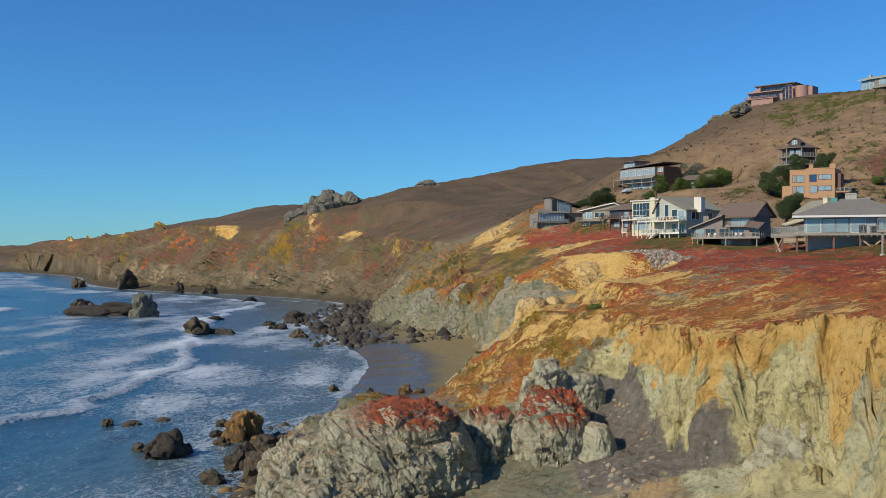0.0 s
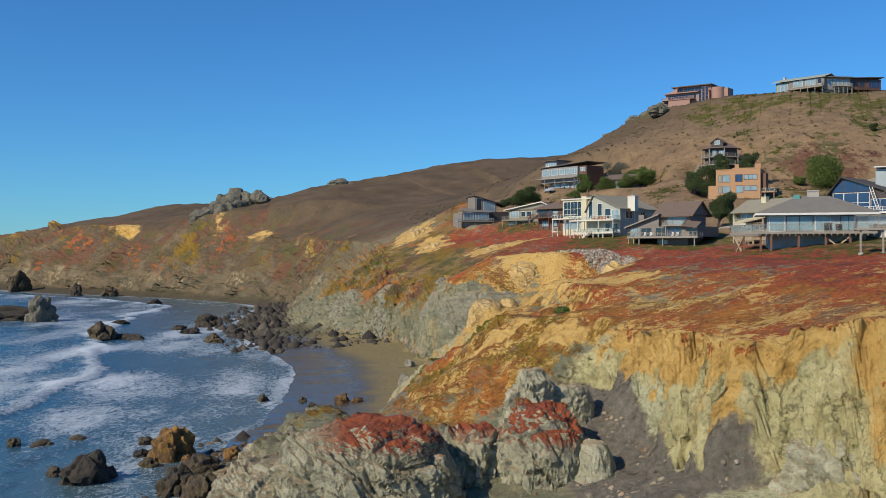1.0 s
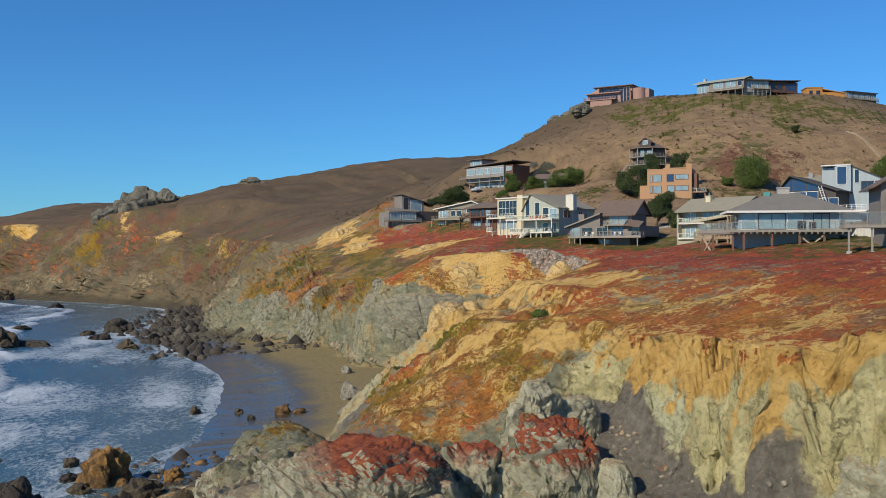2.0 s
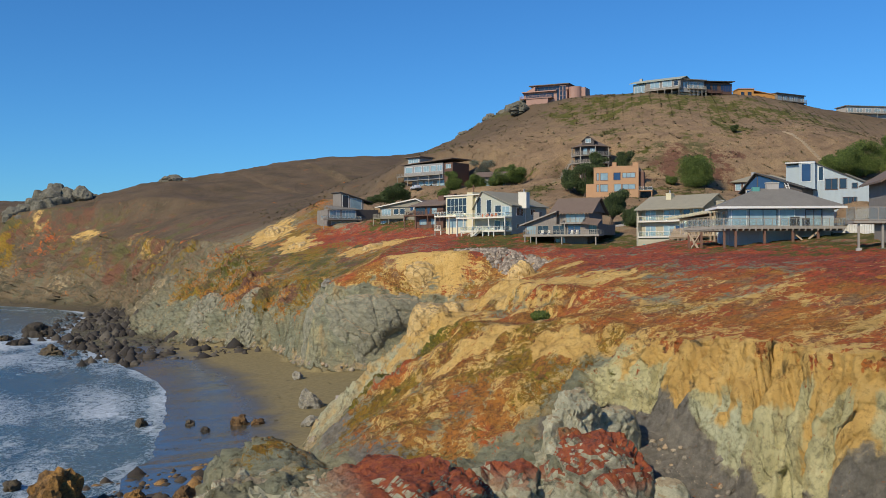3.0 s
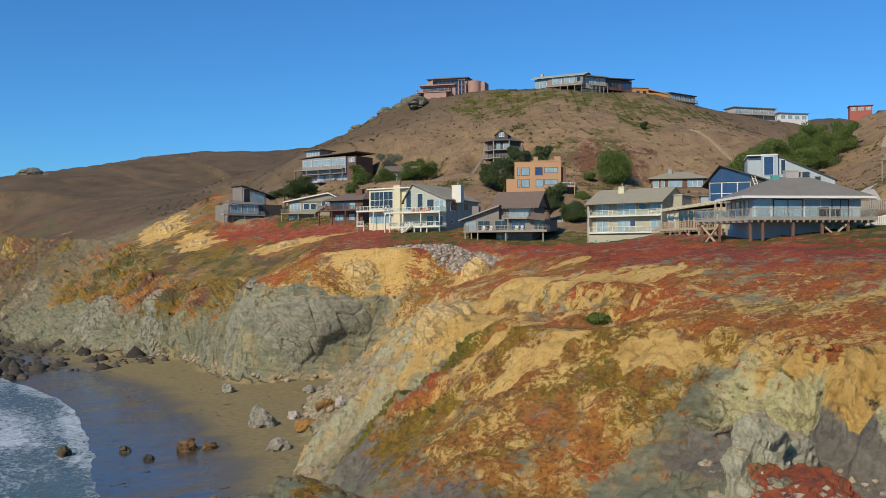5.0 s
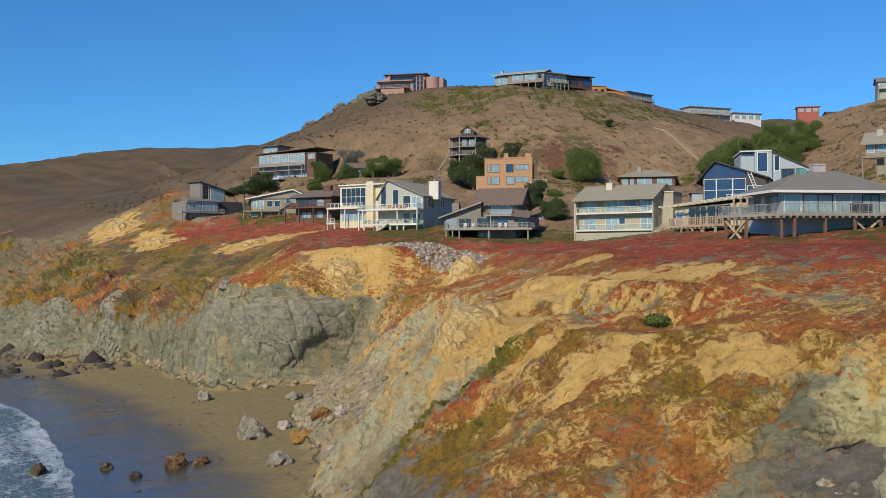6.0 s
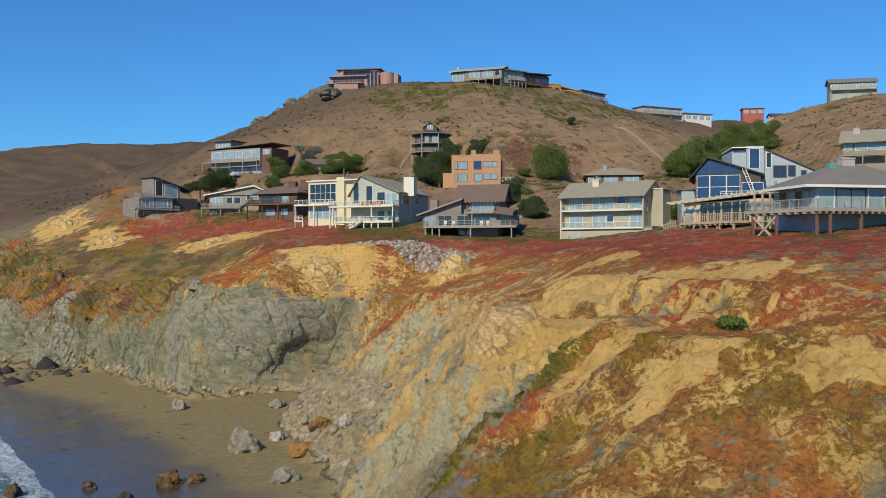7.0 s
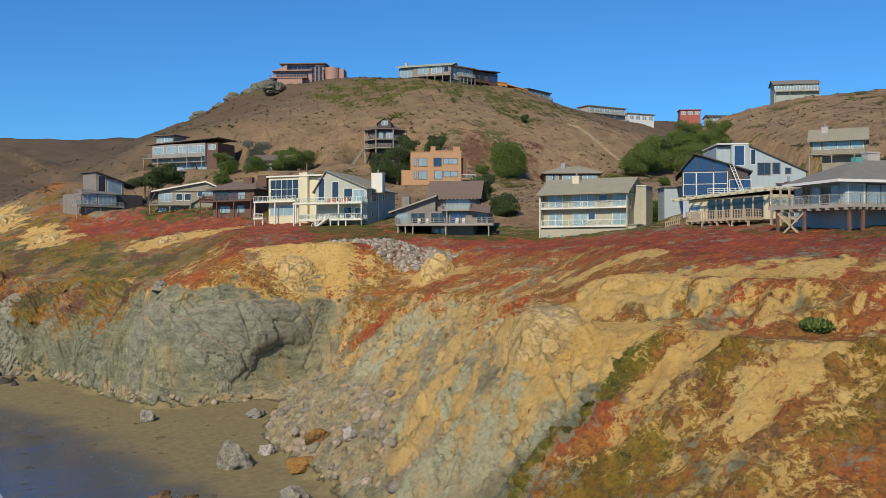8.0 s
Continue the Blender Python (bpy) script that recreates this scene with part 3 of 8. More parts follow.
def ground_fields(x, y, nx, ny):
    z, cliff, crag, base = land(x, y)
    shore, foot, brk, rim, top, back = (base[i][0] for i in (1, 2, 3, 4, 5, 6))
    zrim = base[4][1]
    n1, n2, n3 = fbm(x * 0.07, y * 0.07, 4, 101), fbm(x * 0.16, y * 0.16, 4, 105), fbm(x * 0.025, y * 0.025, 3, 109)
    n4 = fbm(x * 0.11 + y * 0.05, y * 0.11, 3, 113)
    n5, n6 = fbm(x * 0.03 + 9, y * 0.03, 4, 117), fbm(x * 0.035, y * 0.035 + 5, 4, 121)
    n7 = fbm(x * 0.45, y * 0.45, 4, 125)
    p = np.stack([x, y, z], 1).reshape(ny, nx, 3)
    nrm = np.cross(np.gradient(p, axis=1), np.gradient(p, axis=0)).reshape(-1, 3)
    area = np.linalg.norm(nrm, axis=1)
    nrm = nrm / np.maximum(area, 1e-9)[:, None]
    nrm = nrm * np.sign(nrm[:, 2:3] + 1e-9)
    steep = np.hypot(nrm[:, 0], nrm[:, 1]) / np.maximum(nrm[:, 2], 0.02)
    south = 1 - step(106, 114, y)
    near = 1 - step(255, 275, y)
    mid = step(240, 258, y) * (1 - step(330, 420, y))
    far = step(330, 440, y)
    slope = step(-1, 3, x - foot) * (1 - step(-1.5, 1.5, x - rim))
    shelf = step(-2, 1, x - rim) * (1 - step(-3, 6, x - top))
    gully = step(138, 146, y + 3 * n1) * (1 - step(221, 226, y)) * (1 - step(-4, 4, x - top))
    sides = step(106, 114, y + 2 * n2) * (1 - step(136, 141, y + 3 * n1)) * (slope + shelf * (1 - step(-6, 2, x - rim - 4)))
    sides = np.clip(sides, 0, 1)
    wall = south * step(17.5, 19.5, x) * (1 - step(-0.6, 0.6, x - rim))
    hill = np.clip(step(36, 46, z) + step(30, 60, x - back) + far * step(-26, 10, x - rim + 26 * n5), 0, 1)
    bluff = step(219, 225, y) * (1 - step(242, 258, y)) * (1 - step(-0.5, 2.0, x - rim + 2 * n2))
    knob = step(1.25, 0.7, np.hypot((x - 14.5) / 4.5, (y - 146) / 8.0) + 0.3 * n2) * step(9, 12, z)
    ragged = 0.5 * n2 + 0.85 * n7
    bare = np.zeros(x.shape)
    for ax, ay, bx, by, wide in BARE:
        bare = np.maximum(bare, run(x, y, ax, ay, bx, by, wide, ragged))
    lush = np.zeros(x.shape)
    for ax, ay, bx, by, wide in LUSH:
        lush = np.maximum(lush, run(x, y, ax, ay, bx, by, wide, 0.8 * n2))
    # tongues of plants and runnels of soil over the edge of the cliff
    tongue = fbm(y * 0.30 + 0.3 * x, z * 0.05, 3, 131) + 0.5 * fbm(y * 0.9, z * 0.12, 2, 133)
    below = zrim - z
    # ochre soil and sandstone towards the rim, grey and khaki rock below
    ochre = step(5.2, 2.0, below + 6.0 * tongue + 2.0 * n1) * south * step(16, 19, x)
    ochre = np.maximum(ochre, (0.70 + 0.6 * n2 + 0.4 * n1) * shelf * near)
    ochre = np.maximum(ochre, 0.85 * step(6.5, 1.5, below + 4 * n1 + 3 * tongue) * near * (1 - south) * (1 - shelf) * (1 - step(0, 3, x - rim)))
    ochre = np.maximum(ochre, sides * (0.66 + 0.7 * n2) * step(7, 11, z + 2 * n1))
    runnel = fbm(y * 0.22 - 0.12 * x, (x + y) * 0.03, 4, 135)
    ochre = np.maximum(ochre, gully * (0.50 + 1.5 * runnel + 0.5 * n2) * step(2, 8, z + 5 * n1))
    ochre = ochre * (1 - 0.9 * bluff)
    ochre = ochre * (1 - 0.85 * step(245, 262, y) * (1 - far))
    crown = far * (0.20 + 1.6 * n5) * step(-14, -2, x - rim) * (1 - step(4, 16, x - rim)) * step(8, 24, z)
    ochre = np.maximum.reduce([ochre * (1 - far), bare, knob, crown, mid * (0.1 + n4) * step(-5, -1, x - rim) * (1 - step(1, 6, x - rim))])
    # red ice plant
    red = (0.56 + 0.75 * n2 + 0.45 * n7 + 0.35 * step(-14, 0, x - top) + 0.4 * n1) * shelf * near
    red = np.maximum(red, 0.9 * step(0.10, 0.22, tongue + 0.35 * n1) * step(4.4, 1.6, below) * step(-1.2, 0.2, below) * south * step(16, 19, x))
    red = np.maximum(red, (0.52 + 0.8 * n4 + 0.5 * n7) * sides * step(7, 10, z + 2 * n2))
    red = np.maximum(red, crag * (0.85 + 0.5 * n2) * step(10.2, 11.2, z + 1.2 * n2) * step(1.5, 0.9, steep) * (1 - step(108, 116, y)) * (1 - step(14, 18, x)))
    red = np.maximum(red, (0.66 + 0.6 * n2 + 0.4 * n7) * gully * step(196, 206, y + 4 * n2) * step(8, 11, z))
    red = np.maximum(red, (0.30 + 0.9 * n2) * gully * (1 - step(196, 206, y)) * step(14, 17, z))
    red = np.maximum(red, mid * (0.62 + 0.9 * n1 + 0.4 * n7) * step(9, 14, z + 5 * n2) * (1 - step(2, 14, x - top)))
    red = np.maximum(red, far * (0.10 + 0.9 * n6) * step(6, 14, z) * (1 - step(0, 20, x - rim)))
    red = red * (1 - 0.8 * bare) * (1 - knob) * (1 - 0.97 * bluff)
    red = red * (1 - 0.85 * wall * step(0.5, 1.2, below)) * (1 - 0.7 * step(1.5, 2.2, steep) * (1 - south))
    red = red * (1 - 0.9 * south * step(0.9, 1.5, steep) * step(24, 27, x))
    olive = np.maximum(sides * (0.51 - 0.8 * n4 + 0.45 * n7) * step(6, 9, z + 2 * n2), mid * (0.62 - 0.8 * n1 + 0.3 * n7) * step(9, 14, z + 5 * n2) * (1 - step(0, 12, x - top)))
    olive = np.maximum.reduce([olive, gully * (0.34 - 0.8 * n2) * step(9, 12, z) * step(188, 200, y), far * (0.16 - 0.9 * n6) * step(8, 20, z) * (1 - step(-4, 10, x - rim)), shelf * near * (0.25 - 0.9 * n4)])
    strip = run(x, y, 13.5, 137.4, -1.0, 139.4, 0.9, 0.9 * n7 + 0.3 * n2)
    olive = np.maximum.reduce([olive * (1 - 0.95 * bare), 0.8 * strip, (0.60 + 0.6 * n7) * lush * (1 - bare)])
    red = red * (1 - 0.9 * strip) * (1 - 0.45 * lush)
    olive = olive * (1 - knob) * (1 - bluff) * (1 - wall)
    purple = step(-7, 2, x - top + 5 * n2) * (0.72 + 0.45 * n1 + 0.3 * n7) * (1 - step(318, 350, y)) * (1 - step(-14, 10, x - back))
    purple = purple * (1 - 0.9 * bare)
    heath = 0.62 * step(0.9, 0.4, np.hypot((x - 150) / 26.0, (y - 318) / 20.0) + 0.7 * n2)
    heath = np.maximum(heath, 0.64 * step(0.9, 0.4, np.hypot((x - 118) / 18.0, (y - 312) / 14.0) + 0.7 * n2))
    heath = np.maximum(heath, 0.62 * step(0.9, 0.5, np.hypot((x - 172) / 16.0, (y - 398) / 9.0) + 0.4 * n2))
    heath = np.maximum(heath, 0.75 * step(0.9, 0.5, np.hypot((x - 118 + (y - 440) * 0.5) / 6.0, (y - 440) / 34.0) + 0.4 * n2))
    heath = np.maximum(heath, far * (0.40 + 0.9 * n1 + 0.5 * n2) * step(-8, 2, x - brk) * (1 - step(10, 40, x - rim + 20 * n5)))
    heath = np.maximum(heath, mid * (0.40 + 0.8 * n2) * step(10, 15, z) * (1 - step(-4, 4, x - top)) * (1 - bare))
    dry = np.clip(np.maximum(hill * 1.1, far * (0.85 + 0.9 * n1 + 0.6 * n6) * step(8, 20, z + 8 * n2)), 0, 1) * (1 - 0.3 * far * step(0.55, 1.1, steep))
    dry = np.maximum(dry * (1 - crown), 0.85 * step(8, 15, x - top) * (1 - far))
    moss = np.maximum(dry * (0.05 + 0.8 * n3 + 0.9 * n1) * (1 - 0.6 * far), 0.60 * step(11, 20, x - top + 4 * n2) * (1 - step(8, 22, x - back)) * (1 - step(325, 350, y)) + 0.3 * n1)
    moss = np.maximum(moss, dry * (0.52 + 0.6 * n2) * step(0.9, 0.3, np.abs((x - 175) * 0.35 + (y - 372)) / 30.0 + 0.6 * n1) * step(120, 135, x) * (1 - step(235, 260, x)))
    moss = np.maximum(moss * (1 - 0.9 * strip), np.maximum(0.46 * lush * step(-0.15, 0.15, n7 + 0.5 * n2), 0.34 * strip))
    sand = step(1.2, -1.2, x - foot) * (1 - crag) * (1 - step(2.6, 3.6, z)) * step(128, 142, y) * (1 - 0.85 * step(290, 315, y))
    wet = step(21, 10, x - shore + 3 * n2)
    ash = south * step(11, 13, x) * step(79, 83, y) * (1 - step(-0.4, 0.8, x - brk)) * (1 - crag)
    scree = np.maximum(ash, 0.9 * south * step(11, 14, x) * (1 - step(9.5, 11, z)) * (1 - step(19, 20.5, x)) * (1 - crag))
    scree = np.maximum(scree, (0.52 + 0.9 * n2 - 0.9 * runnel) * gully * step(-1, 2, x - foot) * (1 - step(5, 14, z + 5 * n1)))
    scree = np.maximum.reduce([scree, 0.7 * (1 - step(3, 5, z)) * (1 - sand) * (1 - 0.8 * step(290, 315, y)), far * (0.18 - 0.8 * n5) * slope])
    ash = np.maximum(ash, sides * step(10.5, 7.5, z + 3 * n2 + 1.5 * n7) * step(-4, 0, x))
    tide = step(4.5, 2.0, z + 1.5 * n2) * (1 - sand) * (step(255, 270, y) + step(-6, -10, x) * south)
    dust = gully * (0.75 - 0.6 * n2 - 0.5 * step(0, 3, x - rim) - 0.5 * knob)
    # broken rock on the steep parts
    rough = np.clip(np.maximum(cliff * step(0.3, 0.8, steep), crag), 0, 1)
    i = np.nonzero((rough > 0.02) & (y < 1400) & (y > 60) & (x < 140))[0]
    px, py, pz = x[i], y[i], z[i]
    size = 1 + 1.2 * step(250, 420, py) + 3 * step(450, 900, py)
    bx, by, bz = (px + 0.5 * pz) / size, (py - 0.55 * pz) / size, (pz + 0.45 * py) / size
    f1, f2, r = cells3(bx * 0.30 + 0.3 * fbm3(bx * 0.2, by * 0.2, bz * 0.2, 2, 307), by * 0.30, bz * 0.22, 301)
    lie = step(236, 256, py)                     # slanting slabs up the coast, upright joints in the near cliffs
    dx, dy, dz = 0.60 * lie, -0.38 * lie, 1 - 0.3 * lie
    along_d = px * dx + py * dy + pz * dz
    ax, ay = 0.53 * px + 0.85 * py, (0.80 * px - 0.5 * py) - lie * (0.80 * px - 0.5 * py) + lie * (0.59 * px - 0.37 * py - 0.71 * pz)
    ax, ay, along_d = ax / size + 0.6 * fbm3(px * 0.1, py * 0.1, pz * 0.1, 2, 317), ay / size, along_d / size
    calm = np.clip(0.65 * wall[i] + 0.8 * sides[i] + 0.6 * gully[i], 0, 0.85)
    rocky = 1 - 0.75 * np.clip(scree[i], 0, 1) - 0.45 * knob[i] - 0.88 * bluff[i]
    amp = rough[i] * size * rocky * (1 - calm)
    out = amp * (0.9 * fbm3(px * 0.25 / size, py * 0.25 / size, pz * 0.2 / size, 5, 311) + 0.5 * (r - 0.5) - 0.3 * np.exp(-((f2 - f1) / 0.09) ** 2) + 0.8 * facets3(ax * 0.42, ay * 0.42, along_d * 0.14, 321) + 0.45 * facets3(ax * 1.0, ay * 1.0, along_d * 0.4, 331) + 0.2)
    # rills, joints and weathered blocks of the open cliff face
    sway = py + 0.35 * px + 0.9 * fbm(py * 0.15, pz * 0.15, 3, 341)
    rill = np.exp(-(perlin(sway * 0.42, pz * 0.05, 343) / 0.085) ** 2) * step(-0.1, 0.15, perlin(py * 0.1, pz * 0.12, 347))
    joint = np.exp(-(perlin(sway * 0.9 + 0.4 * pz, pz * 0.28, 349) / 0.06) ** 2) * step(0.0, 0.2, perlin(py * 0.17 + 5, pz * 0.2, 351))
    open_face = rough[i] * wall[i]
    out = out - open_face * (0.75 * rill + 0.28 * joint) + open_face * (0.30 * facets3(ax * 1.3, ay * 1.3, pz * 0.5, 353) + 0.5 * fbm(py * 0.6, pz * 0.35, 4, 357))
    out = out - 0.5 * rough[i] * gully[i] * np.exp(-(runnel[i] / 0.05) ** 2) + 0.5 * rough[i] * gully[i] * fbm3(px * 0.5, py * 0.5, pz * 0.3, 4, 359)
    x[i], y[i], z[i] = px + nrm[i, 0] * out, py + nrm[i, 1] * out, pz + nrm[i, 2] * out
    c = np.clip
    khaki = np.maximum.reduce([south * step(14, 18, x) * 0.95, bluff * 0.3, 0.4 * gully * (1 - step(9, 16, z))])
    pale = south * step(0.02, 0.2, fbm(y * 0.12 + 3, z * 0.1, 3, 137) - 0.02 * (z - 13)) * step(17, 20, x)
    pale = np.maximum(pale, gully * step(0.05, 0.25, n1 - 0.6 * runnel) * 0.8)
    return x, y, z, {"cover": c(np.stack([red, olive, ochre], 1), 0, 1), "cover_more": c(np.stack([purple, dry, sand], 1), 0, 1), "cover_wet": c(np.stack([wet, scree, moss], 1), 0, 1),
                     "plot": np.stack([area, steep, heath], 1), "cover_last": c(np.stack([khaki, ash, pale], 1), 0, 1), "cover_far": c(np.stack([tide, far, dust], 1), 0, 1)}


def sea_fields(x, y, nx, ny):
    base = lines_at(y)
    out = base[1][0] - x                                   # metres off the shore
    edge = 3.5 * fbm(x * 0.05, y * 0.05, 3, 201) + 1.2 * fbm(x * 0.2, y * 0.2, 3, 203)
    bend = 7 * fbm(y * 0.018, x * 0.004, 3, 207) + 2.5 * fbm(y * 0.09, x * 0.05, 3, 209)
    z = np.zeros(x.shape)
    patchy = fbm(x * 0.045, y * 0.022, 4, 241)
    foam = (0.27 + 0.25 * patchy) * step(60, 20, out + 3 * edge) + 0.20 * step(15, 5, out + 2.5 * edge) + 0.30 * step(3.0, 0.3, out + edge)
    foam = np.maximum(foam, (0.28 + 0.35 * patchy) * step(175, 90, out) * step(420, 330, y) + (0.22 + 0.4 * patchy) * step(320, 200, out))
    for k, (dist, height, width, trail, strength) in enumerate(((45, 0.7, 2.0, 78, 0.95), (150, 1.3, 3.4, 34, 0.9), (19, 0.3, 1.4, 10, 0.55), (190, 1.2, 4, 14, 0.6), (280, 1.2, 5, 12, 0.45))):
        o = out + bend * (1 + 0.3 * k) + edge * 0.8 - dist
        here = step(-0.25, 0.15, fbm(y * 0.012 + 7 * k, x * 0.003, 2, 211 + k) + (0.45 if k == 0 else 0.0))
        z = z + here * height * np.exp(-(np.where(o > 0, o / (2.5 * width), o / (0.8 * width))) ** 2)
        foam = np.maximum(foam, here * strength * step(-1.8 * width, -0.6 * width, o) * (0.60 + 0.40 * step(2.2 * width, 0.4 * width, o) + 0.55 * patchy) * (1 - step(0.3 * trail, 1.2 * trail, o)))
    z = z + 0.16 * fbm(x * 0.09, y * 0.045, 4, 221) * step(0, 12, out) + 0.05 * step(3, 0, out)
    foam = foam + 0.16 * fbm(x * 0.03, y * 0.02, 3, 231) - 0.02
    foam = foam * (0.58 + 0.36 * step(118, 185, y))
    shallow = step(40, 5, out)
    return x, y, z, {"foam": np.clip(np.stack([foam, shallow, shallow * 0], 1), 0, 1)}


GROUND = ground_material()
grid_y = spaced((-100, 60, 8), (60, 76, 1), (76, 130, 0.25), (130, 165, 0.33), (165, 255, 0.42), (255, 350, 0.8), (350, 500, 1.6), (500, 800, 3.5), (800, 1500, 10), (1500, 4200, 60))
rows = [q[0] for q in lines_at(grid_y)[1:7]]
stops = [rows[0] - 2400, rows[0] - 70, rows[0] - 8] + rows + [rows[5] + 90, rows[5] + 330, rows[5] + 900]
cuts = (8, 10, 10, 30, 120, 90, 66, 50, 70, 60, 14)
columns = []
for (xa, xb), k in zip(zip(stops, stops[1:]), cuts):
    columns += [xa + (xb - xa) * j / k for j in range(k)]
grid_x = np.stack(columns + [stops[-1]], 1)
land_sheet = tagged(sheet("ground", grid_x, np.repeat(grid_y[:, None], grid_x.shape[1], 1), ground_fields, GROUND, lambda x, y, z: z > -2.5), "coastal bluff of grey and ochre rock with red ice plant and dry hills", "ground", kind="structure")
sea_y = spaced((-1500, 60, 60), (60, 420, 1.1), (420, 700, 3), (700, 1500, 12), (1500, 4700, 80))
sea_x = spaced((-4500, -500, 80), (-500, -160, 8), (-160, 12, 0.9))
tagged(sheet("water", *np.meshgrid(sea_x, sea_y), sea_fields, sea_material(), lambda x, y, z: lines_at(y)[1][0] + 9 > x), "blue ocean with white breaking surf", "sea", kind="structure")


# ---- building kit ----
def paint(name, color, boards="", scale=6.0, rough=0.75, wear=0.35):
    """Painted or weathered timber, stucco or shingle; boards: '' plain, 'lap' level boards, 'batten' upright boards, 'shingle'."""
    m, nt, bsdf = material(name)
    w = Web(nt)
    at = nt.nodes.new("ShaderNodeTexCoord").outputs["Object"]
    dirt = w.noise(0.7, 6, 0.65, at=at)
    streak = w.noise(3.0, 5, 0.6, at=at, stretch=(1.6, 1.6, 0.25))
    dark = tuple(c * 0.55 for c in color)
    col = w.mix(w.math("MULTIPLY", w.ramp(dirt, (0.35, 0.0), (0.75, 1.0)), wear), color, dark)
    col = w.mix(w.math("MULTIPLY", w.ramp(streak, (0.45, 0.0), (0.8, 1.0)), wear), col, tuple(min(1, c * 1.2 + 0.02) for c in color))
    if boards:
        wave = nt.nodes.new("ShaderNodeTexWave")
        wave.wave_profile = "SAW"
        wave.bands_direction = "X" if boards == "batten" else "Z"
        wave.inputs["Scale"].default_value = scale / 6.28 * 2
        wave.inputs["Distortion"].default_value = 1.2 if boards == "shingle" else 0.0
        mp = nt.nodes.new("ShaderNodeMapping")
        if boards == "batten":
            mp.inputs["Rotation"].default_value = (0, 0, radians(20))
        w.link(at, mp.inputs[0])
        w.link(mp.outputs[0], wave.inputs[0])
        groove = w.ramp(wave.outputs["Fac"], (0.0, 0.0), (0.12, 1.0), (1.0, 0.8))
        col = w.mix(w.math("MULTIPLY", w.math("SUBTRACT", 1.0, groove), 0.5), col, dark)
        w.bump(groove, 0.6, 0.04, bsdf.inputs["Normal"])
    w.link(col, bsdf.inputs["Base Color"])
    bsdf.inputs["Roughness"].default_value = rough
    return m


def glass(name, color, rough=0.06):
    m, nt, bsdf = material(name)
    w = Web(nt)
    at = nt.nodes.new("ShaderNodeTexCoord").outputs["Object"]
    w.link(w.ramp(w.noise(0.5, 3, at=at), (0.3, tuple(c * 0.7 for c in color)), (0.7, color)), bsdf.inputs["Base Color"])
    bsdf.inputs["Roughness"].default_value = rough
    bsdf.inputs["IOR"].default_value = 1.5
    bsdf.inputs["Coat Weight"].default_value = 0.6
    bsdf.inputs["Coat Roughness"].default_value = 0.04
    return m


def railing_glass():
    m, nt, bsdf = material("railing_glass")
    bsdf.inputs["Base Color"].default_value = (0.85, 0.92, 0.92, 1)
    bsdf.inputs["Roughness"].default_value = 0.08
    bsdf.inputs["Transmission Weight"].default_value = 0.95
    bsdf.inputs["IOR"].default_value = 1.2
    return m


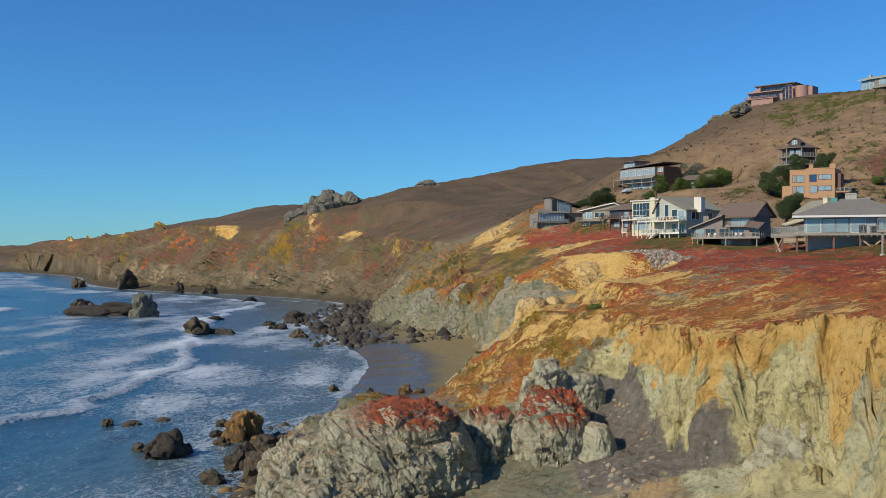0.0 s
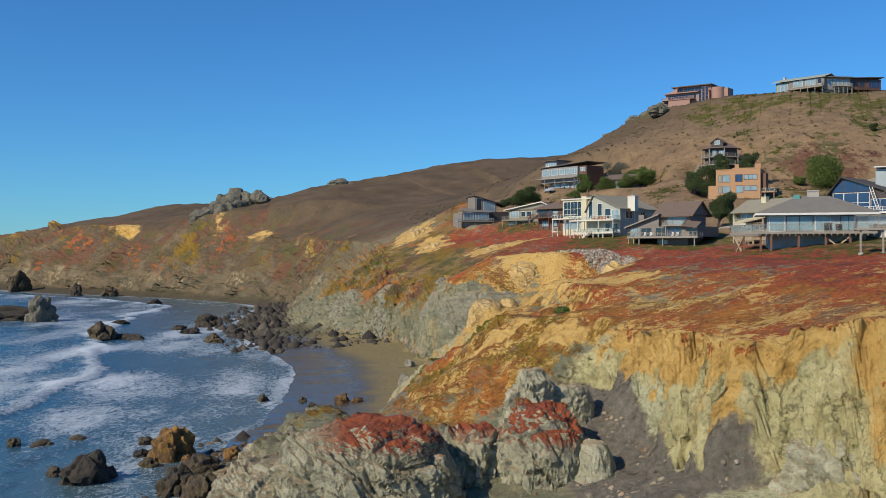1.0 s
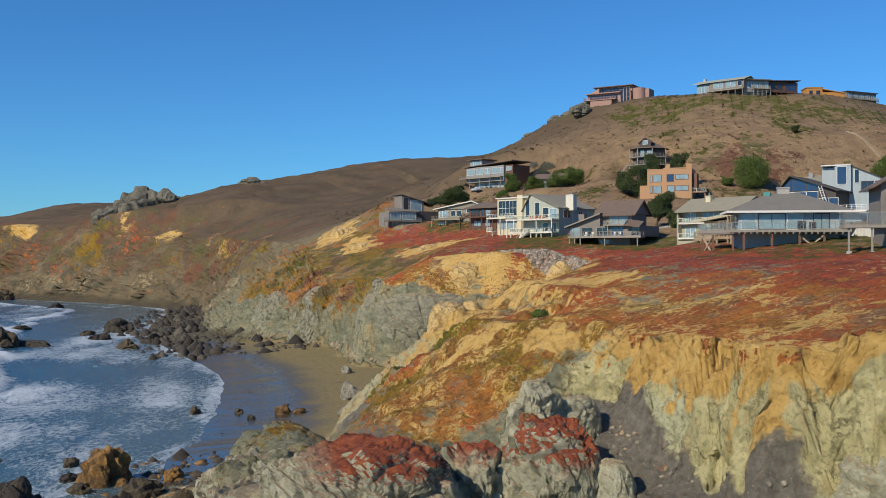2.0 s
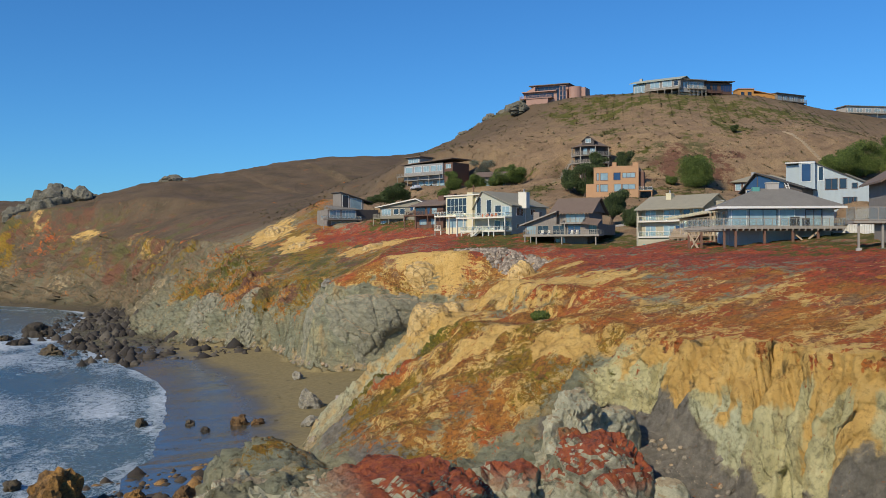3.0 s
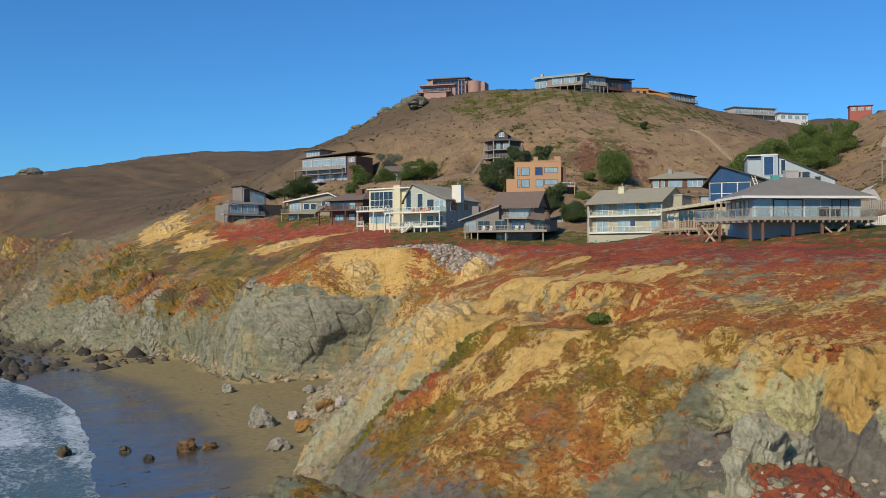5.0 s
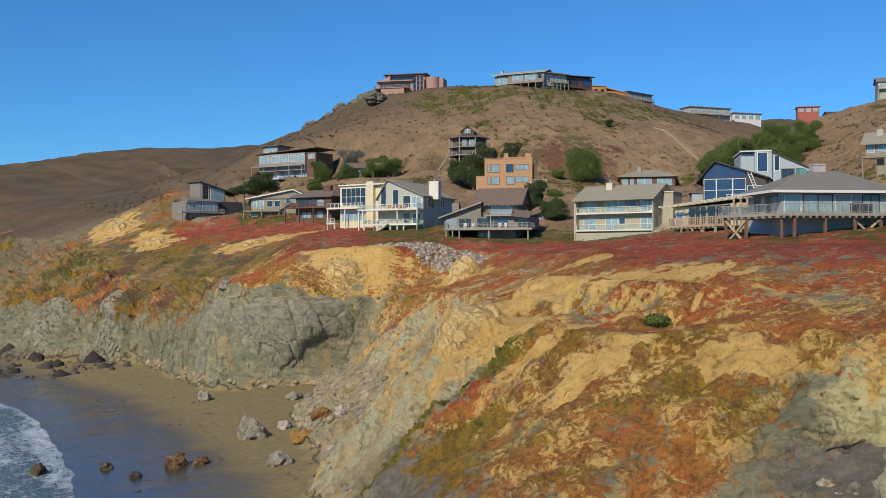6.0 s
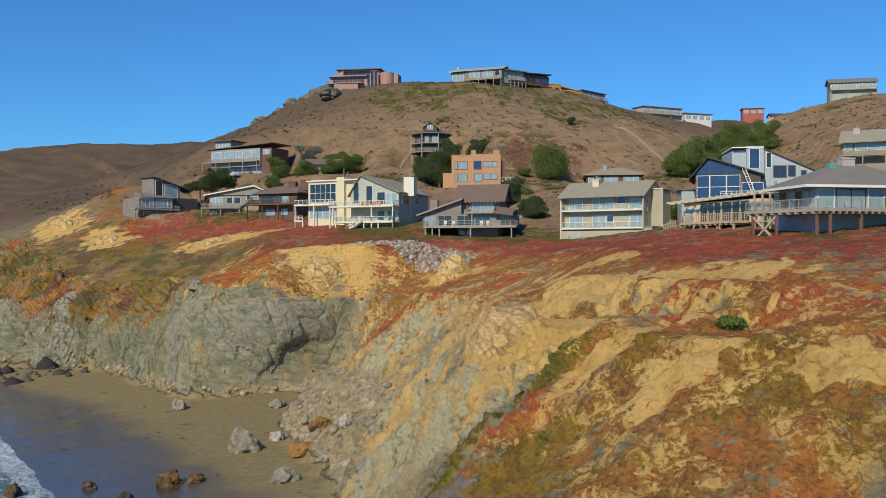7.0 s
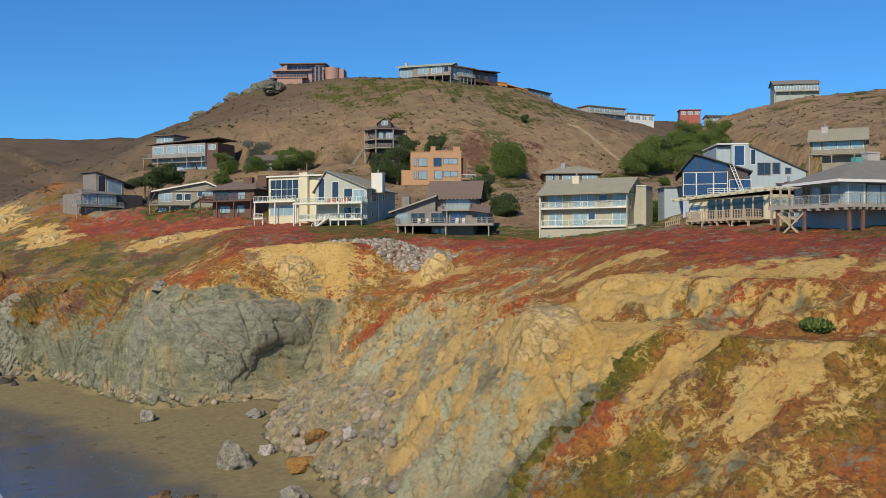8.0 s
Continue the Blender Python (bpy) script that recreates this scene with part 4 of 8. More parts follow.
M = {
    "beige": paint("beige_siding", (0.42, 0.39, 0.285), "batten", 5.0),
    "beige_wall": paint("beige_stucco", (0.41, 0.38, 0.27)),
    "cream": paint("cream_siding", (0.66, 0.61, 0.41), "batten", 4.0, wear=0.2),
    "pale": paint("pale_siding", (0.43, 0.45, 0.37), "lap", 8.0, wear=0.2),
    "white": paint("white_paint", (0.72, 0.72, 0.68), wear=0.15),
    "white_trim": paint("white_trim", (0.68, 0.66, 0.56), wear=0.15),
    "blue_white": paint("pale_blue_siding", (0.39, 0.46, 0.48), "batten", 5.0, wear=0.15),
    "grey_wood": paint("weathered_grey_boards", (0.24, 0.215, 0.185), "batten", 5.0, wear=0.6),
    "slate": paint("slate_grey_boards", (0.30, 0.30, 0.29), "lap", 5.0, wear=0.4),
    "grey_deck": paint("grey_deck_timber", (0.30, 0.275, 0.23), wear=0.5),
    "light_wood": paint("light_timber", (0.46, 0.36, 0.24), wear=0.4),
    "brown": paint("brown_boards", (0.14, 0.075, 0.05), "batten", 5.0, wear=0.4),
    "dark": paint("dark_boards", (0.075, 0.065, 0.06), "batten", 5.0, wear=0.4),
    "taupe": paint("taupe_siding", (0.28, 0.26, 0.195), "lap", 6.0, wear=0.35),
    "orange": paint("peach_stucco", (0.46, 0.27, 0.14), wear=0.2),
    "bright_orange": paint("orange_stucco", (0.50, 0.24, 0.06), wear=0.2),
    "pink": paint("salmon_stucco", (0.38, 0.23, 0.18), wear=0.25),
    "brick": paint("red_boards", (0.36, 0.10, 0.07), wear=0.25),
    "sage": paint("sage_siding", (0.36, 0.40, 0.33), "lap", 6.0, wear=0.2),
    "roof_grey": paint("grey_shingle", (0.20, 0.19, 0.165), "shingle", 14.0, 0.9, 0.45),
    "roof_tan": paint("tan_shingle", (0.29, 0.27, 0.20), "shingle", 14.0, 0.9, 0.4),
    "roof_brown": paint("brown_shingle", (0.17, 0.125, 0.095), "shingle", 14.0, 0.9, 0.45),
    "roof_dark": paint("dark_roofing", (0.075, 0.07, 0.065), "shingle", 14.0, 0.9, 0.4),
    "concrete": paint("concrete", (0.42, 0.40, 0.36), wear=0.4),
    "metal": paint("grey_metal", (0.30, 0.31, 0.32), rough=0.4),
    "teal": paint("teal_vent", (0.10, 0.33, 0.30)),
    "post": paint("dark_red_post", (0.17, 0.09, 0.06), wear=0.4),
    "glass": glass("window_glass", (0.025, 0.035, 0.05)),
    "blue": glass("blue_window_glass", (0.03, 0.06, 0.14)),
    # pale blinds, with the sky's light blue reflection put into the base colour
    "blind": glass("pale_blinds_and_sky_reflection", (0.30, 0.42, 0.46), 0.18),
    "rail_glass": railing_glass(),
    "cushion": paint("orange_cushion", (0.55, 0.16, 0.05)),
    "cover": paint("black_cover", (0.03, 0.03, 0.032), rough=0.6),
}


def box(bm, x0, x1, y0, y1, z0, z1):
    vs = [bm.verts.new((x, y, z)) for z in (z0, z1) for x, y in ((x0, y0), (x1, y0), (x1, y1), (x0, y1))]
    for f in ((3, 2, 1, 0), (4, 5, 6, 7), (0, 1, 5, 4), (1, 2, 6, 5), (2, 3, 7, 6), (3, 0, 4, 7)):
        bm.faces.new([vs[i] for i in f])
    return bm


def boxes(*list_of):
    bm = bmesh.new()
    for b in list_of:
        box(bm, *b)
    return bm


def beam(bm, a, b, t=0.12, t2=None):
    """A squared timber between two points."""
    a, b = Vector(a), Vector(b)
    d = (b - a).normalized()
    side = d.cross(Vector((0, 0, 1)))
    side = side.normalized() if side.length > 1e-3 else Vector((1, 0, 0))
    up = side.cross(d)
    side, up = side * t / 2, up * (t2 or t) / 2
    vs = [bm.verts.new(p + s * side + u * up) for p in (a, b) for s, u in ((-1, -1), (1, -1), (1, 1), (-1, 1))]
    for f in ((3, 2, 1, 0), (4, 5, 6, 7), (0, 1, 5, 4), (1, 2, 6, 5), (2, 3, 7, 6), (3, 0, 4, 7)):
        bm.faces.new([vs[i] for i in f])
    return bm


def slab(bm, pts, t):
    """A plate of thickness t under the polygon pts."""
    hi = [bm.verts.new(p) for p in pts]
    lo = [bm.verts.new((p[0], p[1], p[2] - t)) for p in pts]
    n = len(pts)
    bm.faces.new(hi)
    bm.faces.new(lo[::-1])
    for i in range(n):
        bm.faces.new((lo[i], lo[(i + 1) % n], hi[(i + 1) % n], hi[i]))
    return bm


def extrude_profile(bm, profile, y0, y1):
    """A solid from a profile in x, z between two depths."""
    fr = [bm.verts.new((x, y0, z)) for x, z in profile]
    bk = [bm.verts.new((x, y1, z)) for x, z in profile]
    n = len(profile)
    bm.faces.new(fr)
    bm.faces.new(bk[::-1])
    for i in range(n):
        bm.faces.new((fr[i], bk[i], bk[(i + 1) % n], fr[(i + 1) % n]))
    return bm


def part(name, bm, mat, parent, label=""):
    bmesh.ops.recalc_face_normals(bm, faces=bm.faces)
    me = bpy.data.meshes.new(name)
    bm.to_mesh(me)
    bm.free()
    me.materials.append(M[mat] if isinstance(mat, str) else mat)
    ob = new(name, me)
    ob.parent = parent
    if label:
        ob["label"] = label
    return ob


class House:
    """A building with x along its front, y into its depth, z up from its base. a, b: the ends of the front in the plan, left to right."""

    def __init__(self, label, a, b, z, name="house", category="house", group="houses on the slope"):
        u = Vector((b[0] - a[0], b[1] - a[1], 0))
        self.w = u.length
        u.normalize()
        v = Vector((-u.y, u.x, 0))
        m = Matrix(((u.x, v.x, 0, a[0]), (u.y, v.y, 0, a[1]), (0, 0, 1, z), (0, 0, 0, 1)))
        self.ob = tagged(new(name), label, category, group)
        self.ob.matrix_world = m

    def add(self, name, bm, mat, label="", parent=None):
        return part(name, bm, mat, parent or self.ob, label)

    def body(self, x0, x1, y0, y1, z0, z1, mat, label="", name="wall"):
        return self.add(name, boxes((x0, x1, y0, y1, z0, z1)), mat, label)

    def gable(self, x0, x1, y0, y1, z, rise, mat, over=0.5, along="x", peak=0.5, thick=0.22, ends=None):
        """A pitched roof; along: the ridge's direction; ends: material of the gable walls."""
        bm = bmesh.new()
        if along == "x":
            py = y0 + (y1 - y0) * peak
            fa, fb = rise / (py - y0), rise / (y1 - py)
            slab(bm, [(x0 - over, y0 - over, z - over * fa + thick), (x1 + over, y0 - over, z - over * fa + thick), (x1 + over, py, z + rise + thick), (x0 - over, py, z + rise + thick)], thick)
            slab(bm, [(x0 - over, py, z + rise + thick), (x1 + over, py, z + rise + thick), (x1 + over, y1 + over, z - over * fb + thick), (x0 - over, y1 + over, z - over * fb + thick)], thick)
            if ends:
                for xa in (x0, x1 - 0.2):
                    g = bmesh.new()
                    vs = [g.verts.new(p) for p in ((xa, y0, z), (xa, y1, z), (xa, py, z + rise), (xa + 0.2, y0, z), (xa + 0.2, y1, z), (xa + 0.2, py, z + rise))]
                    for f in ((0, 1, 2), (3, 5, 4), (0, 3, 4, 1), (1, 4, 5, 2), (2, 5, 3, 0)):
                        g.faces.new([vs[i] for i in f])
                    self.add("gable_wall", g, ends)
        else:
            px = x0 + (x1 - x0) * peak
            fa, fb = rise / max(px - x0, 0.01), rise / max(x1 - px, 0.01)
            slab(bm, [(x0 - over, y0 - over, z - over * fa + thick), (px, y0 - over, z + rise + thick), (px, y1 + over, z + rise + thick), (x0 - over, y1 + over, z - over * fa + thick)], thick)
            slab(bm, [(px, y0 - over, z + rise + thick), (x1 + over, y0 - over, z - over * fb + thick), (x1 + over, y1 + over, z - over * fb + thick), (px, y1 + over, z + rise + thick)], thick)
            if ends:
                for ya in (y0, y1 - 0.2):
                    self.add("gable_wall", extrude_profile(bmesh.new(), ((x0, z), (x1, z), (px, z + rise)), ya, ya + 0.2), ends)
        return self.add("roof", bm, mat)

    def hip(self, x0, x1, y0, y1, z, rise, mat, over=0.8, ridge=0.35):
        bm = bmesh.new()
        x0, x1, y0, y1 = x0 - over, x1 + over, y0 - over, y1 + over
        cy, k = (y0 + y1) / 2, (x1 - x0) * (1 - ridge) / 2
        ra, rb = (x0 + k, cy, z + rise), (x1 - k, cy, z + rise)
        lo = [(x0, y0, z), (x1, y0, z), (x1, y1, z), (x0, y1, z)]
        v = [bm.verts.new(p) for p in lo + [ra, rb]] + [bm.verts.new((p[0], p[1], p[2] - 0.25)) for p in lo]
        for f in ((0, 1, 5, 4), (1, 2, 5), (2, 3, 4, 5), (3, 0, 4), (6, 7, 1, 0), (7, 8, 2, 1), (8, 9, 3, 2), (9, 6, 0, 3), (9, 8, 7, 6)):
            bm.faces.new([v[i] for i in f])
        return self.add("roof", bm, mat)

    def flat(self, x0, x1, y0, y1, z, mat, over=0.4, t=0.3, tilt=0.0):
        bm = slab(bmesh.new(), [(x0 - over, y0 - over, z + t), (x1 + over, y0 - over, z + t + tilt), (x1 + over, y1 + over, z + t + tilt), (x0 - over, y1 + over, z + t)], t)
        return self.add("roof", bm, mat)

    def window(self, x, z, w, h, n=1, pane="glass", frame="white_trim", face="front", at=0.0, rows=1, name="window"):
        """A window with its lower left corner at x, z of a face; at: where that face lies. n panes across."""
        f = 0.09
        bm = bmesh.new()

        def put(target, a0, a1, c0, c1, d0, d1):
            if face == "front":
                box(target, a0, a1, at - d1, at - d0, c0, c1)
            elif face == "left":
                box(target, at - d1, at - d0, a0, a1, c0, c1)
            else:
                box(target, at + d0, at + d1, a0, a1, c0, c1)

        us, bars_u = [x - f, x], [True]
        for k in range(n):
            edge = x + w * (k + 1) / n
            us += [edge - f / 2, edge + f / 2] if k < n - 1 else [x + w, x + w + f]
            bars_u += [False, True]
        ws, bars_w = [z - f, z], [True]
        for k in range(rows):
            edge = z + h * (k + 1) / rows
            ws += [edge - f / 2, edge + f / 2] if k < rows - 1 else [z + h, z + h + f]
            bars_w += [False, True]

        def at_face(a, c, d):
            return (a, at - d, c) if face == "front" else ((at - d, a, c) if face == "left" else (at + d, a, c))

        solid = {(i, j) for i in range(len(bars_u)) for j in range(len(bars_w)) if bars_u[i] or bars_w[j]}
        pts = {}

        def vert(i, j, d):
            if (i, j, d) not in pts:
                pts[i, j, d] = bm.verts.new(at_face(us[i], ws[j], d))
            return pts[i, j, d]

        for i, j in sorted(solid):
            bm.faces.new([vert(*q, 0.08) for q in ((i, j), (i + 1, j), (i + 1, j + 1), (i, j + 1))])
            for (di, dj), qa, qb in (((-1, 0), (i, j), (i, j + 1)), ((1, 0), (i + 1, j), (i + 1, j + 1)), ((0, -1), (i, j), (i + 1, j)), ((0, 1), (i, j + 1), (i + 1, j + 1))):
                if (i + di, j + dj) not in solid:
                    bm.faces.new([vert(*qa, 0.0), vert(*qb, 0.0), vert(*qb, 0.08), vert(*qa, 0.08)])
        win = self.add(name, bm, frame)
        for i in range(n):
            g = bmesh.new()
            put(g, x + w * i / n + 0.04, x + w * (i + 1) / n - 0.04, z + 0.02, z + h - 0.02, 0.0, 0.03)
            part("pane", g, pane, win)
        return win

    def deck(self, x0, x1, y0, y1, z, mat="grey_deck", rail="grey_deck", glassy=False, sides="flr", posts=0, drop=3.0, t=0.28, post_mat=None, gap=1.3, high=1.02):
        """A deck with its railing and, if posts > 0, that many posts along its front."""
        d = self.add("deck", boxes((x0, x1, y0, y1, z - t, z)), mat)
        bm, gl = bmesh.new(), bmesh.new()
        runs = {"f": ((x0, y0), (x1, y0)), "l": ((x0, y0), (x0, y1)), "r": ((x1, y0), (x1, y1))}
        for s in sides:
            (ax, ay), (bx, by) = runs[s]
            ax, bx, ay = ax + (0.06 if s != "r" else -0.06), bx + (-0.06 if s != "l" else 0.06), ay + 0.06
            by = by + (0.06 if s == "f" else 0)
            long = math.hypot(bx - ax, by - ay)
            k = max(1, round(long / gap))
            for i in range(k + 1):
                px, py = ax + (bx - ax) * i / k, ay + (by - ay) * i / k
                box(bm, px - 0.04, px + 0.04, py - 0.04, py + 0.04, z, z + high)
            for zz in ((high, 0.10) if glassy else (high, 0.10, 0.40, 0.70)):
                beam(bm, (ax, ay, z + zz), (bx, by, z + zz), 0.07, 0.06 if zz < high else 0.08)
            if glassy:
                if s == "f":
                    box(gl, ax, bx, ay - 0.006, ay + 0.006, z + 0.12, z + high - 0.06)
                else:
                    box(gl, ax - 0.006, ax + 0.006, ay, by, z + 0.12, z + high - 0.06)
        part("railing", bm, rail, self.ob)
        if glassy:
            part("railing_glass", gl, "rail_glass", self.ob)
        else:
            gl.free()
        for i in range(posts):
            px = x0 + 0.2 + (x1 - x0 - 0.4) * (i / (posts - 1) if posts > 1 else 0.5)
            self.add("post", boxes((px - 0.12, px + 0.12, y0 + 0.15, y0 + 0.4, z - t - drop, z - t)), post_mat or mat)
        return d

    def chimney(self, x, y, z0, z1, mat, w=0.9, d=0.8, pot=True):
        c = self.add("chimney", boxes((x, x + w, y, y + d, z0, z1), (x - 0.06, x + w + 0.06, y - 0.06, y + d + 0.06, z1 - 0.18, z1)), mat)
        if pot:
            p = bmesh.new()
            bmesh.ops.create_cone(p, cap_ends=True, segments=10, radius1=0.16, radius2=0.16, depth=0.7, matrix=Matrix.Translation((x + w / 2, y + d / 2, z1 + 0.3)))
            part("flue", p, "metal", c)
        return c


# ---- the houses above the cliff ----
def beige_house():
    h = House("three-storey beige house with long balconies, standing on the bluff", (80.3, 220.4), (87.0, 205.5), 26.4)
    w = 16.3
    h.body(0, w, 1.3, 10, -1.5, 9.0, "beige_wall")
    h.body(0, w, 0, 1.3, -1.5, 2.6, "beige_wall", "stucco base under the balconies", "base")
    for x in (-0.12, w - 0.13):
        h.add("side_wall", boxes((x, x + 0.25, 0, 1.32, 2.6, 9.05)), "beige")
    for z in (3.2, 6.5):
        h.deck(0.14, w - 0.14, 0, 1.3, z, "white_trim", "white_trim", True, "f", gap=2.6)
    h.gable(0, w, 0, 10, 9.05, 2.7, "roof_tan", 0.55, "x", 0.5, ends="beige")
    for z, row in ((6.6, ((1.2, 2.6, 2, "blind"), (5.9, 4.1, 3, "blind"), (10.8, 1.6, 1, "blue"), (13.3, 2.8, 2, "blind"))), (3.3, ((1.2, 2.6, 2, "blind"), (5.9, 2.6, 2, "blind"), (8.8, 1.2, 1, "blue"), (13.3, 2.8, 2, "blind")))):
        for x, ww, n, pane in row:
            tall = 2.05 if ww > 1.7 else 1.2
            h.window(x, z + (0.05 if ww > 1.7 else 0.9), ww, tall, n, pane, at=1.3)
    for i in range(6):
        h.add("vent", boxes((1.5 + 2.55 * i, 1.95 + 2.55 * i, -0.05, 0.02, 1.0, 1.6)), "teal", "teal crawl-space vent")
    h.chimney(5.0, 3.2, 9.8, 12.4, "cream", 1.3, 1.0)
    h.window(2.2, 6.2, 1.0, 1.7, 1, "glass", "beige", "right", w)
    h.window(5.6, 6.0, 1.6, 1.2, 2, "glass", "white_trim", "right", w)
    h.body(w, w + 2.2, 4.2, 8.2, -1.5, 10.2, "beige", "stair tower with flat top", "stair_tower")
    h.flat(w, w + 2.2, 4.2, 8.2, 10.2, "white_trim", 0.15, 0.15)
    h.body(w, w + 1.6, 0.4, 4.0, -1.5, 3.2, "beige", "", "lean_to")
    h.flat(w, w + 1.6, 0.4, 4.0, 3.2, "roof_tan", 0.2, 0.15)
    h.window(5.0, 1.2, 0.5, 0.7, 1, "blue", "teal", "right", w + 2.2)
    h.add("downpipe", boxes((-0.18, -0.06, -0.10, 0.02, -1.2, 8.8)), "white_trim")


def deck_house():
    h = House("single-storey pale blue house with a hipped roof and a wraparound deck", (53.9, 146.2), (67.5, 140.8), 26.6)
    w = 14.6
    h.body(0.6, w - 0.4, 0, 7.4, 3.05, 5.6, "blue_white")
    h.body(0.8, w - 0.6, 0.6, 9, -1.0, 3.05, "blue_white", "pale blue skirting below the deck", "lower_wall")
    h.hip(0, w, 0, 7.6, 5.75, 2.6, "roof_grey", 1.0, 0.25)
    h.add("fascia", boxes((-1.02, w + 1.02, -1.06, -0.98, 5.42, 5.72), (-1.06, -0.98, -1.0, 8.5, 5.42, 5.72)), "white")
    h.chimney(6.4, 3.6, 7.6, 9.2, "concrete", 1.6, 1.0, False)
    h.add("roof_vent", boxes((4.4, 5.3, 3.0, 3.8, 6.9, 8.5)), "teal", "teal metal roof vent")
    h.deck(-0.6, w + 0.4, -2.6, 0, 3.05, "grey_deck", "grey_deck", True, "fr", gap=1.05, t=0.35)
    h.add("side_deck", slab(bmesh.new(), [(-0.62, -2.6, 3.05), (0.6, 0.02, 3.05), (0.6, 6.2, 3.05), (-4.5, 6.2, 3.05)], 0.35), "grey_deck", "slanting deck along the house's side")
    rl, gl = bmesh.new(), bmesh.new()
    for (ax, ay), (bx, by) in (((-0.62, -2.5), (-4.4, 6.1)), ((-4.4, 6.1), (0.5, 6.1))):
        for zz in (4.07, 3.17):
            beam(rl, (ax, ay, zz), (bx, by, zz), 0.07, 0.07)
        beam(gl, (ax, ay, 3.62), (bx, by, 3.62), 0.012, 0.8)
        for i in range(9):
            px, py = ax + (bx - ax) * i / 8, ay + (by - ay) * i / 8
            box(rl, px - 0.04, px + 0.04, py - 0.04, py + 0.04, 3.05, 4.07)
    h.add("railing", rl, "grey_deck")
    h.add("railing_glass", gl, "rail_glass")
    for i in range(9):
        y = -2.0 + 0.95 * i
        h.add("joist", beam(bmesh.new(), (-0.62 - 0.43 * (y + 2.6) - 0.25, y, 2.57), (0.5, y, 2.57), 0.14, 0.24), "grey_deck")
    for i in range(20):
        h.add("joist", boxes((-0.5 + i * 0.79, -0.36 + i * 0.79, -2.75, -0.2, 2.45, 2.69)), "grey_deck")
    for x in (0.9, 4.6, 8.2, 11.4):
        h.add("post", boxes((x, x + 0.3, -2.3, -2.0, -1.2, 2.45)), "post")
    for x, y in ((-3.9, 5.4), (-2.7, 2.4), (-0.5, -2.0)):
        p = h.add("post", boxes((x, x + 0.28, y, y + 0.28, -0.9, 2.45)), "post")
        part("footing", boxes((x - 0.25, x + 0.5, y - 0.25, y + 0.5, -1.3, -0.55)), "concrete", p)
    for a, b in (((-3.8, 5.4, -0.5), (-2.6, 2.5, 2.3)), ((-2.6, 2.5, -0.5), (-3.8, 5.4, 2.3)), ((8.3, -2.0, -0.4), (11.5, -2.0, 2.3)), ((11.5, -2.0, -0.4), (8.3, -2.0, 2.3))):
        h.add("brace", beam(bmesh.new(), a, b, 0.2), "light_wood")
    for x, ww, n in ((1.0, 1.9, 1), (3.3, 3.5, 2), (7.2, 1.9, 1), (10.6, 2.0, 2)):
        h.window(x, 3.15, ww, 2.1, n, "blind", "dark" if ww > 1.95 else "white")
    for i in range(5):
        h.window(1.0 + 1.55 * i, 3.2, 1.3, 2.0, 1, "glass" if i % 2 else "blind", "grey_deck", "left", 0.6)
    h.add("barbecue_cover", boxes((8.2, 9.2, -2.2, -1.4, 3.05, 4.25)), "cover", "black covered grill")
    h.add("barbecue_cover", boxes((9.7, 10.5, -2.2, -1.5, 3.05, 4.1)), "cover", "black covered grill")


def big_white_house():
    h = House("cream two-storey house with a grid of tall windows and a balcony", (54.0, 276.3), (60.2, 265.5), 31.2)
    w = 12.4
    h.body(0, w * 0.62, 0, 9, -1, 9.6, "cream")
    h.body(w * 0.62, w * 0.78, -0.3, 3, -1, 10.4, "cream", "projecting chimney breast", "chimney_breast")
    h.body(w * 0.78, w + 1, 0.6, 9, -1, 9.5, "cream")
    h.flat(0, w + 1, 0, 9, 9.6, "white_trim", 0.4, 0.3)
    h.window(0.5, 5.1, 6.8, 3.9, 5, "glass", "white_trim", rows=2)
    h.window(0.5, 1.5, 6.6, 2.2, 2, "blind", "white_trim")
    h.deck(-2.8, w * 0.62, -1.6, 0, 4.5, "white_trim", "white_trim", True, "fl", 3, 5.2, gap=1.2)
    h.deck(-2.8, -0.4, -1.6, 0, 1.0, "white_trim", "white_trim", False, "fl", 2, 2.0)
    h.add("flue", boxes((8.6, 8.85, 1, 1.25, 10.4, 12.4)), "post")


